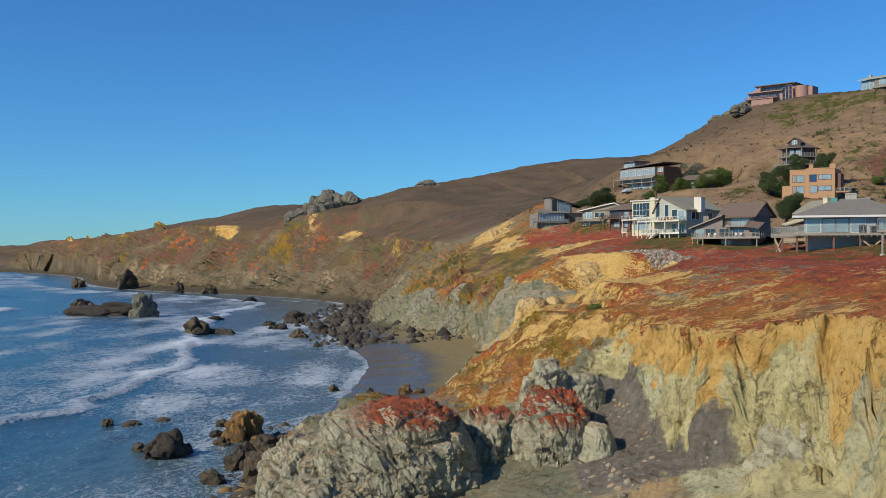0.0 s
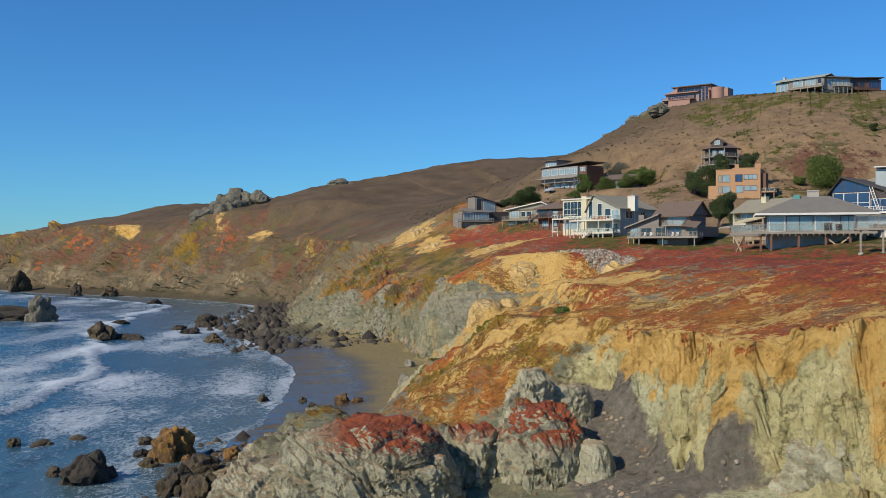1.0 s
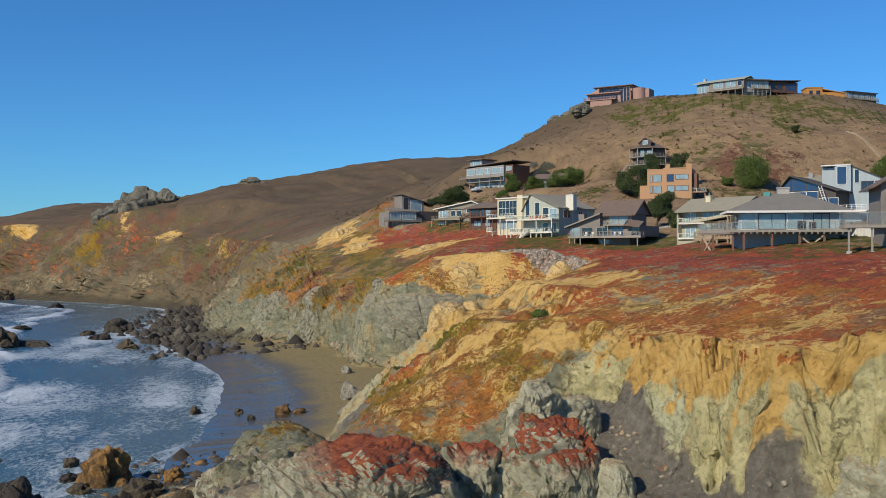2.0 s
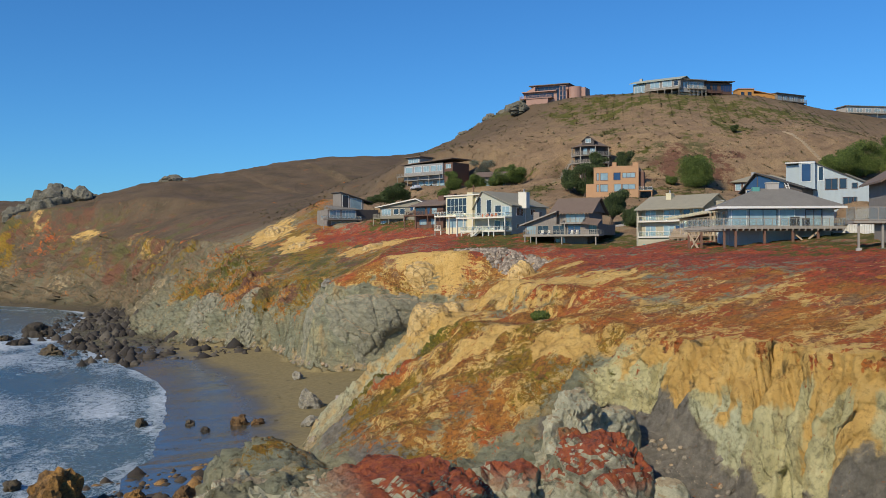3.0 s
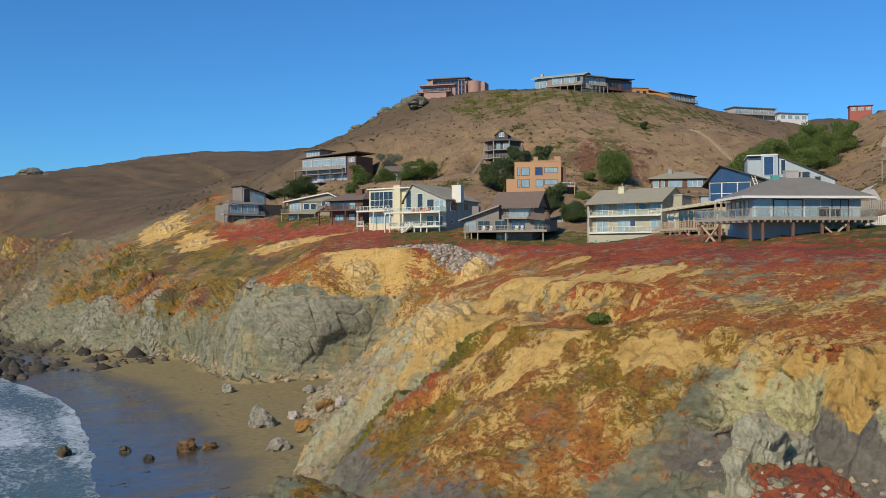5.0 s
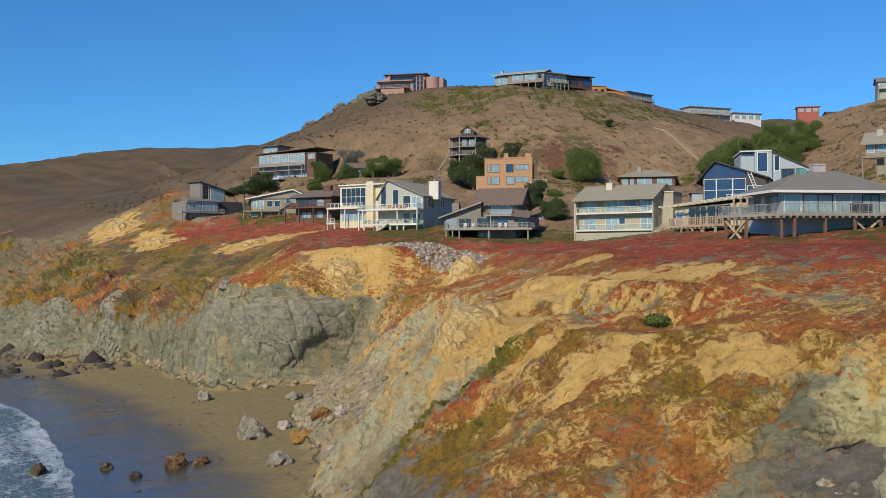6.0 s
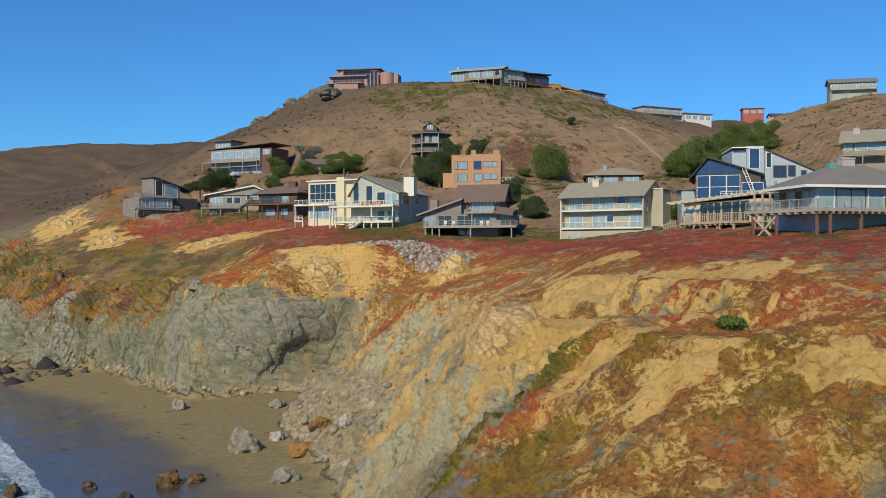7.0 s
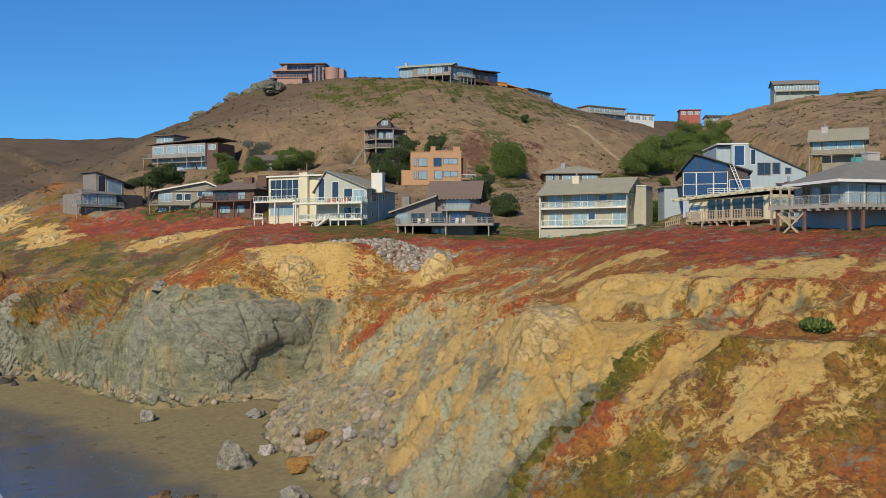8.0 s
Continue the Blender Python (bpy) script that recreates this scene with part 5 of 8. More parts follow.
def white_gable_house():
    h = House("pale two-storey house with a long grey shingle roof and stacked decks", (57.3, 262.3), (63.6, 252.8), 30.6)
    w = 11.4
    h.body(0, w, 0, 15, -1, 7.0, "pale")
    h.gable(0, w, 0, 15, 7.0, 3.7, "roof_tan", 0.5, "y", 0.22, ends="pale")
    h.window(0.7, 4.9, 1.3, 4.3, 1, "glass", "white")
    h.window(3.8, 4.6, 1.4, 3.9, 1, "glass", "white")
    h.window(6.4, 4.6, 1.8, 2.5, 1, "glass", "white")
    h.window(8.6, 4.6, 2.2, 2.2, 2, "blind", "white")
    h.window(6.4, 1.2, 1.6, 2.1, 1, "glass", "white", name="door")
    h.window(8.8, 1.1, 1.8, 2.1, 2, "glass", "white")
    h.deck(-3.6, w + 0.2, -3.0, 0, 4.2, "white_trim", "white_trim", True, "flr", 4, 5.0, gap=1.1)
    h.deck(-2.2, w + 0.2, -3.0, 0, 0.9, "white_trim", "white_trim", True, "flr", 5, 1.8, gap=1.1)
    st = bmesh.new()
    for i in range(11):
        box(st, 1.2 + 0.30 * i, 1.55 + 0.30 * i, -4.2, -3.05, -1.2 + 0.2 * i, -1.1 + 0.2 * i)
    stair = h.add("stairs", st, "white_trim")
    rl = bmesh.new()
    for y in (-4.2, -3.1):
        beam(rl, (1.2, y, -0.2), (4.5, y, 2.0), 0.07, 0.09)
        beam(rl, (1.2, y, -1.2), (4.5, y, 0.9), 0.08, 0.25)
        for i in range(5):
            box(rl, 1.2 + 0.8 * i, 1.28 + 0.8 * i, y - 0.04, y + 0.04, -1.2 + 0.52 * i, -0.15 + 0.54 * i)
    part("handrail", rl, "white_trim", stair)
    for x in (3.2, 4.6, 6.0, 7.2):
        h.add("deck_chair", boxes((x, x + 0.6, -1.7, -1.1, 4.2, 4.65), (x, x + 0.6, -1.15, -1.05, 4.65, 5.1)), "cushion", "orange deck chair")
    h.chimney(w - 0.6, 3.6, 6.4, 10.4, "white_trim", 2.4, 1.4)
    h.window(2.0, 4.6, 2.8, 2.1, 2, "glass", "white", "right", w)
    h.window(8.0, 4.9, 1.8, 1.4, 2, "glass", "white", "right", w)
    h.window(2.2, 1.6, 0.7, 0.9, 1, "glass", "white", "right", w)
    h.add("downpipe", boxes((w + 0.02, w + 0.14, 5.6, 5.75, -1, 6.8)), "white")


def gabled_wood_house():
    h = House("weathered grey wooden house with a steep upper roof and stilted decks", (62.4, 242.4), (76.7, 227.9), 27.6)
    h.body(0.6, 18.2, 0, 12, 2.6, 5.0, "grey_wood")
    h.body(7.6, 15.6, 0.6, 10, -1, 2.2, "grey_wood", "boarded lower storey", "lower_wall")
    # a long lean-to roof climbing to the steep upper storey
    h.add("gable_wall", extrude_profile(bmesh.new(), ((0.6, 5.0), (8.4, 5.0), (8.4, 7.7)), 0.0, 8.0), "grey_wood")
    h.add("roof", slab(bmesh.new(), [(-0.4, -0.9, 4.95), (8.8, -0.9, 8.05), (8.8, 9.0, 8.05), (-0.4, 9.0, 4.95)], 0.22), "roof_brown")
    h.add("barge_board", slab(bmesh.new(), [(-0.45, -1.0, 4.92), (8.8, -1.0, 8.04), (8.8, -0.9, 8.04), (-0.45, -0.9, 4.92)], 0.3), "grey_deck")
    h.body(1.4, 2.9, 3.0, 4.4, 5.0, 8.0, "grey_wood", "boarded chimney", "chimney")
    h.body(7.8, 15.8, 1.2, 10, 5.0, 7.9, "grey_wood", "upper storey", "upper_wall")
    h.gable(7.2, 16.4, 0.8, 10.2, 7.8, 3.1, "roof_brown", 0.7, "x", 0.5, ends="grey_wood")
    h.deck(9.6, 15.2, -1.1, 1.2, 5.3, "grey_deck", "grey_deck", False, "flr", gap=0.8)
    h.window(10.2, 5.4, 4.6, 2.0, 4, "blind", "grey_deck", at=1.2)
    for i in range(10):
        h.add("rafter_tail", boxes((9.2 + i * 0.74, 9.34 + i * 0.74, -0.1, 0.7, 7.2, 7.42)), "light_wood")
    h.add("porch_roof", slab(bmesh.new(), [(15.0, -1.6, 5.2), (18.8, -1.6, 4.7), (18.8, 1.2, 6.0), (15.0, 1.2, 6.5)], 0.2), "roof_brown")
    h.deck(1.4, 19.6, -2.8, 0, 2.6, "grey_deck", "grey_deck", False, "flr", 0, gap=1.0, t=0.4)
    for x, zz in ((1.6, -0.8), (3.0, -0.8), (4.4, -0.9), (10.6, -1.6), (18.6, -1.6)):
        p = h.add("post", boxes((x, x + 0.24, -2.6, -2.36, zz, 2.2)), "grey_deck")
        part("footing", boxes((x - 0.12, x + 0.36, -2.72, -2.24, zz - 0.8, zz)), "concrete", p)
    h.add("post", boxes((10.6, 10.8, -1.0, -0.8, 2.6, 5.0)), "grey_deck")
    for x, ww, n, pane in ((1.0, 2.3, 4, "blind"), (3.8, 2.6, 2, "glass"), (7.6, 3.0, 2, "glass"), (11.2, 3.0, 2, "blue"), (16.2, 1.8, 2, "glass")):
        h.window(x, 2.75, ww, 1.9, n, pane, "grey_deck")
    h.window(9.4, -0.4, 1.0, 2.2, 1, "blind", "pink", at=0.6, name="door")
    h.window(8.0, -0.2, 1.0, 1.9, 1, "blue", "grey_deck", at=0.6)
    for x in (5.2, 6.8, 12.4, 13.6):
        h.add("deck_chair", boxes((x, x + 0.6, -1.8, -1.2, 2.6, 3.0), (x, x + 0.6, -1.3, -1.2, 3.0, 3.6)), "white_trim", "pale deck chair")


def modern_house():
    h = House("grey modernist house with a slanted glass tower on the bluff edge", (32.4, 334.9), (48.0, 339.2), 34.0)
    w = 16.2
    h.body(0.4, 10.5, 0, 8, -1.2, 5.6, "grey_wood")
    h.body(10.5, w + 2.5, 0.6, 9, -1.2, 6.0, "dark")
    h.add("tower", extrude_profile(bmesh.new(), ((6.0, 5.6), (14.0, 5.6), (14.0, 9.0), (6.0, 11.2)), 2.0, 8.0), "grey_wood", "shed-roofed glass tower")
    h.add("roof", slab(bmesh.new(), [(5.5, 1.4, 11.6), (17.0, 1.4, 8.6), (17.0, 8.6, 8.6), (5.5, 8.6, 11.6)], 0.25), "roof_dark")
    h.add("roof", slab(bmesh.new(), [(1.6, -0.4, 5.9), (11.0, -0.4, 5.9), (11.0, 4.0, 7.2), (1.6, 4.0, 7.2)], 0.2), "roof_grey")
    h.window(6.5, 6.3, 2.0, 4.2, 1, "glass", "white", at=2.0)
    h.window(9.2, 6.2, 4.0, 3.4, 1, "blind", "white", at=2.0)
    h.window(1.0, 3.2, 3.6, 2.3, 3, "blind", "white")
    h.window(5.4, 3.2, 4.6, 2.3, 4, "blind", "white")
    h.window(1.6, -0.2, 8.4, 2.2, 5, "blind", "white")
    h.deck(-2.0, 11.4, -2.0, 0, 2.7, "grey_deck", "grey_deck", True, "flr", 3, 3.8)
    h.deck(0.4, 1.6, -0.6, 3, 5.75, "grey_deck", "grey_deck", False, "fl")


def low_gable_house():
    h = House("taupe split-level house with a shallow gable and corner deck", (45.2, 318.6), (58.6, 309.4), 33.6)
    w = 16.2
    h.body(0.8, w, 0, 10, -1.2, 6.2, "taupe")
    h.gable(0, w + 1, -0.3, 10, 6.2, 2.2, "roof_brown", 0.6, "y", 0.72, ends="taupe")
    h.add("barge_board", extrude_profile(bmesh.new(), ((-0.6, 5.95), (12.4, 8.35), (w + 1.6, 5.9), (w + 1.6, 6.2), (12.4, 8.7), (-0.6, 6.25)), -0.98, -0.88), "white_trim")
    h.window(1.4, 3.7, 2.8, 1.9, 3, "blind", "white")
    h.window(5.2, 4.0, 1.5, 1.6, 1, "glass", "white")
    h.window(7.2, 4.0, 1.5, 1.6, 1, "glass", "white")
    h.window(10.4, 5.0, 1.0, 1.4, 1, "blue", "white")
    h.window(11.8, 5.0, 2.6, 1.5, 2, "blind", "white")
    h.window(1.2, 0.3, 1.4, 1.8, 2, "blind", "white")
    h.window(5.6, 0.6, 1.8, 1.3, 2, "glass", "white")
    h.deck(-1.0, 9.0, -1.6, 0, 3.0, "taupe", "taupe", False, "fl", 3, 4.0, gap=0.9)
    h.add("ramp_wall", extrude_profile(bmesh.new(), ((8.6, 3.0), (12.0, 5.0), (12.0, 5.4), (8.6, 3.9)), -0.6, -0.5), "taupe")
    h.deck(11.6, 15.0, -1.0, 0, 4.5, "post", "post", False, "flr")


def brown_house():
    h = House("brown wooden house with a hipped shingle roof on posts", (51.2, 299.6), (57.2, 289.4), 33.8)
    w = 11.8
    h.body(0.6, w, 0, 9, -1.0, 5.4, "brown")
    h.hip(0, w, 0, 9, 5.6, 1.9, "roof_brown", 0.9, 0.5)
    h.deck(-1.6, w + 0.6, -2.2, 0, 2.9, "brown", "brown", False, "flr", 4, 3.6, gap=0.9)
    h.window(1.2, 3.0, 3.6, 2.0, 3, "glass", "brown")
    h.window(5.6, 3.1, 1.2, 1.9, 1, "blue", "brown")
    h.window(7.4, 3.2, 2.0, 1.6, 1, "blind", "brown")
    h.window(2.6, 0.2, 2.8, 1.5, 2, "blind", "brown")
    h.window(7.2, 0.2, 2.0, 1.6, 1, "blind", "brown")
    h.chimney(7.0, 3.0, 6.4, 8.4, "brown", 2.2, 1.0, False)
    h.chimney(10.4, 3.4, 6.2, 8.8, "brown", 2.4, 1.0, False)


def peach_house():
    h = House("peach stucco house with stepped flat roofs and pale-blinded windows", (106.6, 298.0), (117.9, 290.8), 42.2)
    w = 13.3
    h.body(0, 5.0, 0.8, 10, -1.5, 9.2, "orange")
    h.body(5.0, w, 0, 10, -1.5, 9.4, "orange")
    h.body(-2.4, 0, 1.6, 9, -1.5, 4.6, "orange", "low side wing", "wing")
    h.add("parapet", boxes((-0.08, 5.0, 0.72, 0.95, 9.2, 9.45), (4.95, w + 0.08, -0.08, 0.15, 9.4, 9.7)), "orange")
    h.chimney(5.4, 2.0, 9.4, 11.0, "orange", 1.2, 1.0, False)
    h.chimney(w - 1.9, 2.0, 9.4, 11.0, "orange", 1.7, 1.0, False)
    for z, row in ((5.6, ((0.9, 0.6, 1, "blind", 0.8), (2.0, 2.2, 1, "blind", 0.8), (6.0, 2.0, 1, "blue", 0.0), (8.6, 3.7, 3, "blind", 0.0))), (2.2, ((0.9, 0.6, 1, "blind", 0.8), (2.0, 2.2, 1, "blind", 0.8), (6.2, 2.0, 1, "blind", 0.0), (8.6, 3.7, 2, "blind", 0.0)))):
        for x, ww, n, pane, at in row:
            h.window(x, z + (0.6 if ww > 3 else 0), ww, 1.4 if ww > 3 else 2.1, n, pane, "post", at=at)
    h.body(w, w + 1.4, 1.2, 6, 2.6, 8.0, "post", "", "bay")
    h.deck(w, w + 4.0, 0.4, 4.4, 2.4, "orange", "white_trim", True, "fr", 2, 4.2)


def octagon_house():
    h = House("dark octagonal house with two wraparound decks on the hillside", (113.8, 334.4), (125.6, 325.6), 51.7)
    c, r = (7.4, 6.2), 5.6

    def ring(bm, rad, z0, z1, n=8):
        lo = [bm.verts.new((c[0] + rad * math.cos(2 * math.pi * (i + 0.5) / n), c[1] + rad * math.sin(2 * math.pi * (i + 0.5) / n), z0)) for i in range(n)]
        hi = [bm.verts.new((v.co.x, v.co.y, z1)) for v in lo]
        bm.faces.new(lo[::-1]), bm.faces.new(hi)
        for i in range(n):
            bm.faces.new((lo[i], lo[(i + 1) % n], hi[(i + 1) % n], hi[i]))
        return bm

    h.add("wall", ring(bmesh.new(), r, 4.4, 10.3), "dark")
    h.add("lower_wall", ring(bmesh.new(), r - 1.6, -2.0, 4.4), "dark")
    rb = bmesh.new()
    lo = [rb.verts.new((c[0] + 7.0 * math.cos(math.pi * (i + 0.5) / 4), c[1] + 7.0 * math.sin(math.pi * (i + 0.5) / 4), 10.1)) for i in range(8)]
    hi = [rb.verts.new((c[0] + 1.5 * math.cos(math.pi * (i + 0.5) / 4), c[1] + 1.5 * math.sin(math.pi * (i + 0.5) / 4), 12.6)) for i in range(8)]
    rb.faces.new(hi), rb.faces.new(lo[::-1])
    for i in range(8):
        rb.faces.new((lo[i], lo[(i + 1) % 8], hi[(i + 1) % 8], hi[i]))
    h.add("roof", rb, "roof_brown")
    h.body(5.4, 9.4, 0.5, 6, 10.0, 12.0, "dark", "dormer with a small window", "dormer")
    h.gable(5.4, 9.4, 0.5, 7, 12.0, 1.5, "roof_brown", 0.4, "y", ends="dark")
    h.window(6.6, 11.4, 1.6, 1.2, 2, "blind", "white", at=0.5)
    for z in (7.3, 4.7):
        h.add("deck", ring(bmesh.new(), 7.0, z - 0.3, z), "grey_deck")
        rl = bmesh.new()
        pts = [(c[0] + 6.9 * math.cos(math.pi * (i + 0.5) / 4), c[1] + 6.9 * math.sin(math.pi * (i + 0.5) / 4)) for i in range(8)]
        for i in (3, 4, 5, 6, 7):
            a, b = pts[i], pts[(i + 1) % 8]
            for zz in (0.35, 0.7, 1.05):
                beam(rl, (*a, z + zz), (*b, z + zz), 0.07)
            for k in range(5):
                x, y = a[0] + (b[0] - a[0]) * k / 5, a[1] + (b[1] - a[1]) * k / 5
                box(rl, x - 0.05, x + 0.05, y - 0.05, y + 0.05, z, z + 1.05)
        h.add("railing", rl, "grey_deck")
    for i in (3, 4, 5, 6, 7):
        x, y = c[0] + 6.7 * math.cos(math.pi * (i + 0.5) / 4), c[1] + 6.7 * math.sin(math.pi * (i + 0.5) / 4)
        h.add("post", boxes((x - 0.14, x + 0.14, y - 0.14, y + 0.14, -6, 10.0)), "grey_deck")
    front = c[1] - r * math.cos(math.pi / 8)
    h.window(5.6, 7.5, 1.4, 2.0, 1, "blind", "dark", at=front)
    h.window(8.0, 7.6, 1.6, 1.7, 2, "blind", "white", at=front)
    sb = bmesh.new()
    for i in range(18):
        box(sb, -0.8 + 0.28 * i - 2.8, -0.3 + 0.28 * i - 2.8, -0.6, 0.7, -3.0 + 0.42 * i, -2.88 + 0.42 * i)
    for y in (-0.6, 0.7):
        beam(sb, (-3.6, y, -3.2), (1.6, y, 4.6), 0.08, 0.3)
        beam(sb, (-3.6, y, -2.1), (1.6, y, 5.7), 0.07)
    h.add("stairs", sb, "grey_deck")


def long_upper_house():
    h = House("long grey house on stilts with a lookout tower on the slope", (70.7, 390.2), (87.1, 363.2), 49.6)
    w = 31.6
    h.body(1.0, 21.0, 0, 10, 3.6, 9.4, "slate")
    h.body(21.0, 25.0, 0.8, 10, 0.5, 9.4, "brown")
    h.body(3.5, 21.0, 2.0, 10, -3, 3.6, "slate", "", "lower_wall")
    h.flat(0, 25.0, 0, 10, 9.5, "roof_brown", 0.6, 0.3, 1.2)
    h.body(1.5, 8.0, 1.5, 8, 9.5, 12.4, "slate", "glazed lookout tower", "tower")
    h.flat(1.5, 8.0, 1.5, 8, 12.4, "roof_brown", 1.0, 0.3)
    h.window(2.2, 10.4, 5.0, 1.6, 4, "blind", "white", at=1.5)
    for x, ww, n in ((1.8, 3.6, 1), (6.6, 3.6, 1), (11.2, 2.8, 2), (15.0, 2.6, 1), (18.2, 2.4, 2)):
        h.window(x, 6.6, ww, 2.0, n, "blind", "white")
    for x, ww, n in ((6.2, 2.8, 1), (10.4, 3.6, 2), (16.4, 3.6, 3)):
        h.window(x, 3.4 - 2.2, ww, 2.0, n, "blind", "white", at=2.0)
    h.deck(-1.4, 20.8, -1.6, 0, 5.3, "grey_deck", "grey_deck", False, "fl", 5, 8.0, gap=1.3)
    h.window(21.8, 7.4, 2.4, 1.4, 2, "blind", "white", at=0.8)


def garage():
    h = House("low garage with a brown shingle roof beside a hedge", (86.6, 349.5), (98.5, 340.8), 48.2, "garage", "garage")
    h.body(0, 12, 0, 7, -2, 4.0, "grey_wood")
    h.gable(0, 14.6, 0, 7, 4.0, 1.8, "roof_brown", 0.7, "x", 0.7, ends="grey_wood")
    h.window(0.8, 0.2, 4.6, 2.4, 2, "blind", "white", name="garage_door")
    h.window(7.0, 0.6, 3.6, 1.6, 2, "blind", "white")


def glass_chalet():
    h = House("dark chalet with a glazed gable front over a white deck", (90.4, 196.8), (97.4, 188.0), 27.4)
    w = 11.2
    h.body(0.4, w, 0.4, 11, 6.6, 11.0, "dark")
    # lower storey: blue of the sky's light on white boards put into its paint
    h.body(0.6, w + 4.5, 1.0, 11, -1.5, 6.6, "blue_white", "pale lower storey", "lower_wall")
    h.add("band", boxes((0.3, w + 0.1, 0.92, 1.2, 6.2, 6.75)), "white", "white band under the glazing")
    h.gable(0, w, 0.4, 11, 11.0, 3.0, "roof_dark", 0.7, "y", 0.22, ends="dark")
    for x, ww in ((0.7, 2.0), (2.9, 2.6), (5.7, 2.1)):
        h.window(x, 7.0, ww, 3.85, 1, "blue", "white", at=0.4, rows=2)
        lo, hi = (11.6, 13.5) if x < 1 else ((13.6, 12.8) if x < 3 else (12.75, 12.15))
        h.add("gable_pane", extrude_profile(bmesh.new(), ((x, 11.12), (x + ww, 11.12), (x + ww, hi), (x, lo)), 0.33, 0.40), "blue", "dark blue glass under the gable")
    h.window(8.2, 7.1, 3.4, 2.4, 2, "blue", "white", at=0.4)
    h.deck(4.6, w + 6.0, -1.0, 1.2, 7.0, "white", "white", False, "fl", gap=0.9, high=1.05)
    h.window(1.6, 3.2, 2.0, 1.6, 2, "glass", "white", at=1.0)


def pergola_house():
    h = House("low cream house with tall dark windows and a timber deck", (62.8, 173.0), (60.6, 158.5), 27.4)
    w = 14.7
    h.body(0.2, w, 0.5, 9, -2.0, 1.3, "beige_wall", "plain base below the deck", "base")
    h.body(0, w, 0, 9, 1.3, 4.25, "cream")
    h.add("roof", slab(bmesh.new(), [(-0.5, -0.5, 4.5), (w + 0.3, -0.5, 5.0), (w + 0.3, 9.2, 5.0), (-0.5, 9.2, 4.5)], 0.25), "roof_tan")
    fascia = h.add("pergola", beam(bmesh.new(), (-1.6, -1.3, 4.22), (w + 4.6, -1.3, 4.86), 0.14, 0.26), "cream", "cream timber pergola beam")
    for i in range(14):
        x = -1.3 + 1.45 * i
        part("rafter", beam(bmesh.new(), (x, -1.9, 4.42 + 0.034 * x), (x, 0.2, 4.42 + 0.034 * x), 0.14, 0.24), "cream", fascia)
    for x, ww in ((3.6, 1.35), (5.15, 1.0), (6.35, 1.2), (7.9, 1.75), (9.85, 1.3), (11.35, 1.6)):
        h.window(x, 1.55, ww, 2.5, 1, "glass", "light_wood")
    for z in (1.7, 2.75):
        h.window(0.5, z, 1.7, 0.75, 1, "blind", "white")
    h.deck(1.9, 12.6, -2.3, 0, 1.5, "light_wood", "light_wood", False, "flr", 5, 2.6, gap=0.42)
    for i in range(11):
        h.add("joist", boxes((2.0 + 1.02 * i, 2.12 + 1.02 * i, -2.42, -0.1, 0.98, 1.21)), "light_wood")
    for i in range(3):
        h.add("brace", beam(bmesh.new(), (1.4 + 3.6 * i, 0.1, -0.9), (2.6 + 3.6 * i, -2.0, 0.95), 0.16), "grey_deck")
        h.add("brace", beam(bmesh.new(), (4.2 + 3.2 * i, -2.0, -0.9), (2.6 + 3.2 * i, -2.0, 0.95), 0.16), "grey_deck")
    h.window(11.9, -0.5, 1.9, 1.5, 1, "blue", "brick", at=0.5)
    for x in (15.2, 16.6, 17.9, 19.2):
        h.add("post", boxes((x, x + 0.2, -1.4, -1.2, -1.6, 4.9)), "light_wood")
    h.add("rail", boxes((15.2, 19.4, -1.36, -1.24, 2.4, 2.52), (15.2, 19.4, -1.36, -1.24, 1.2, 1.32)), "light_wood")
    h.chimney(12.6, 4, 4.6, 6.0, "post", 0.6, 0.6)


def pale_blue_house():
    h = House("tall pale blue house with a steep single-pitch roof", (100.0, 196.4), (112.0, 186.6), 33.0)
    w = 15.5
    h.add("wall", extrude_profile(bmesh.new(), ((0, -2), (w, -2), (w, 5.9), (5.2, 10.6), (0, 10.2)), 0, 10), "blue_white")
    h.add("roof", slab(bmesh.new(), [(4.9, -0.3, 10.9), (w + 0.4, -0.3, 5.95), (w + 0.4, 10.3, 5.95), (4.9, 10.3, 10.9)], 0.2), "roof_dark")
    h.body(2.4, 5.4, -0.8, 3, 5.5, 10.9, "blue_white", "stair tower with slit windows", "stair_tower")
    h.flat(0, 5.2, -0.8, 10, 10.6, "white", 0.15, 0.2)
    h.window(2.9, 7.0, 1.7, 3.4, 1, "blue", "white", at=-0.8)
    h.window(6.0, 7.2, 0.8, 2.6, 1, "glass", "white")
    h.window(7.2, 5.4, 2.2, 2.0, 2, "glass", "brown")
    h.window(9.8, 5.6, 1.2, 1.8, 1, "glass", "brown")
    h.window(12.0, 5.6, 0.9, 0.9, 1, "glass", "brown")
    h.window(10.4, 2.2, 1.8, 1.6, 2, "glass", "brown")
    h.window(12.0, 3.0, 0.8, 0.8, 1, "glass", "brown")
    # dark glass panel on the solid wall, painted shade for the open carport
    h.window(11.6, 0.2, 3.4, 1.6, 1, "glass", "white", name="carport_opening")
    h.body(-8.5, 0, 3, 9, -3.5, 3.4, "blue_white", "low side wing", "wing")
    h.flat(-8.5, 0, 3, 9, 3.4, "roof_grey", 0.3, 0.2)


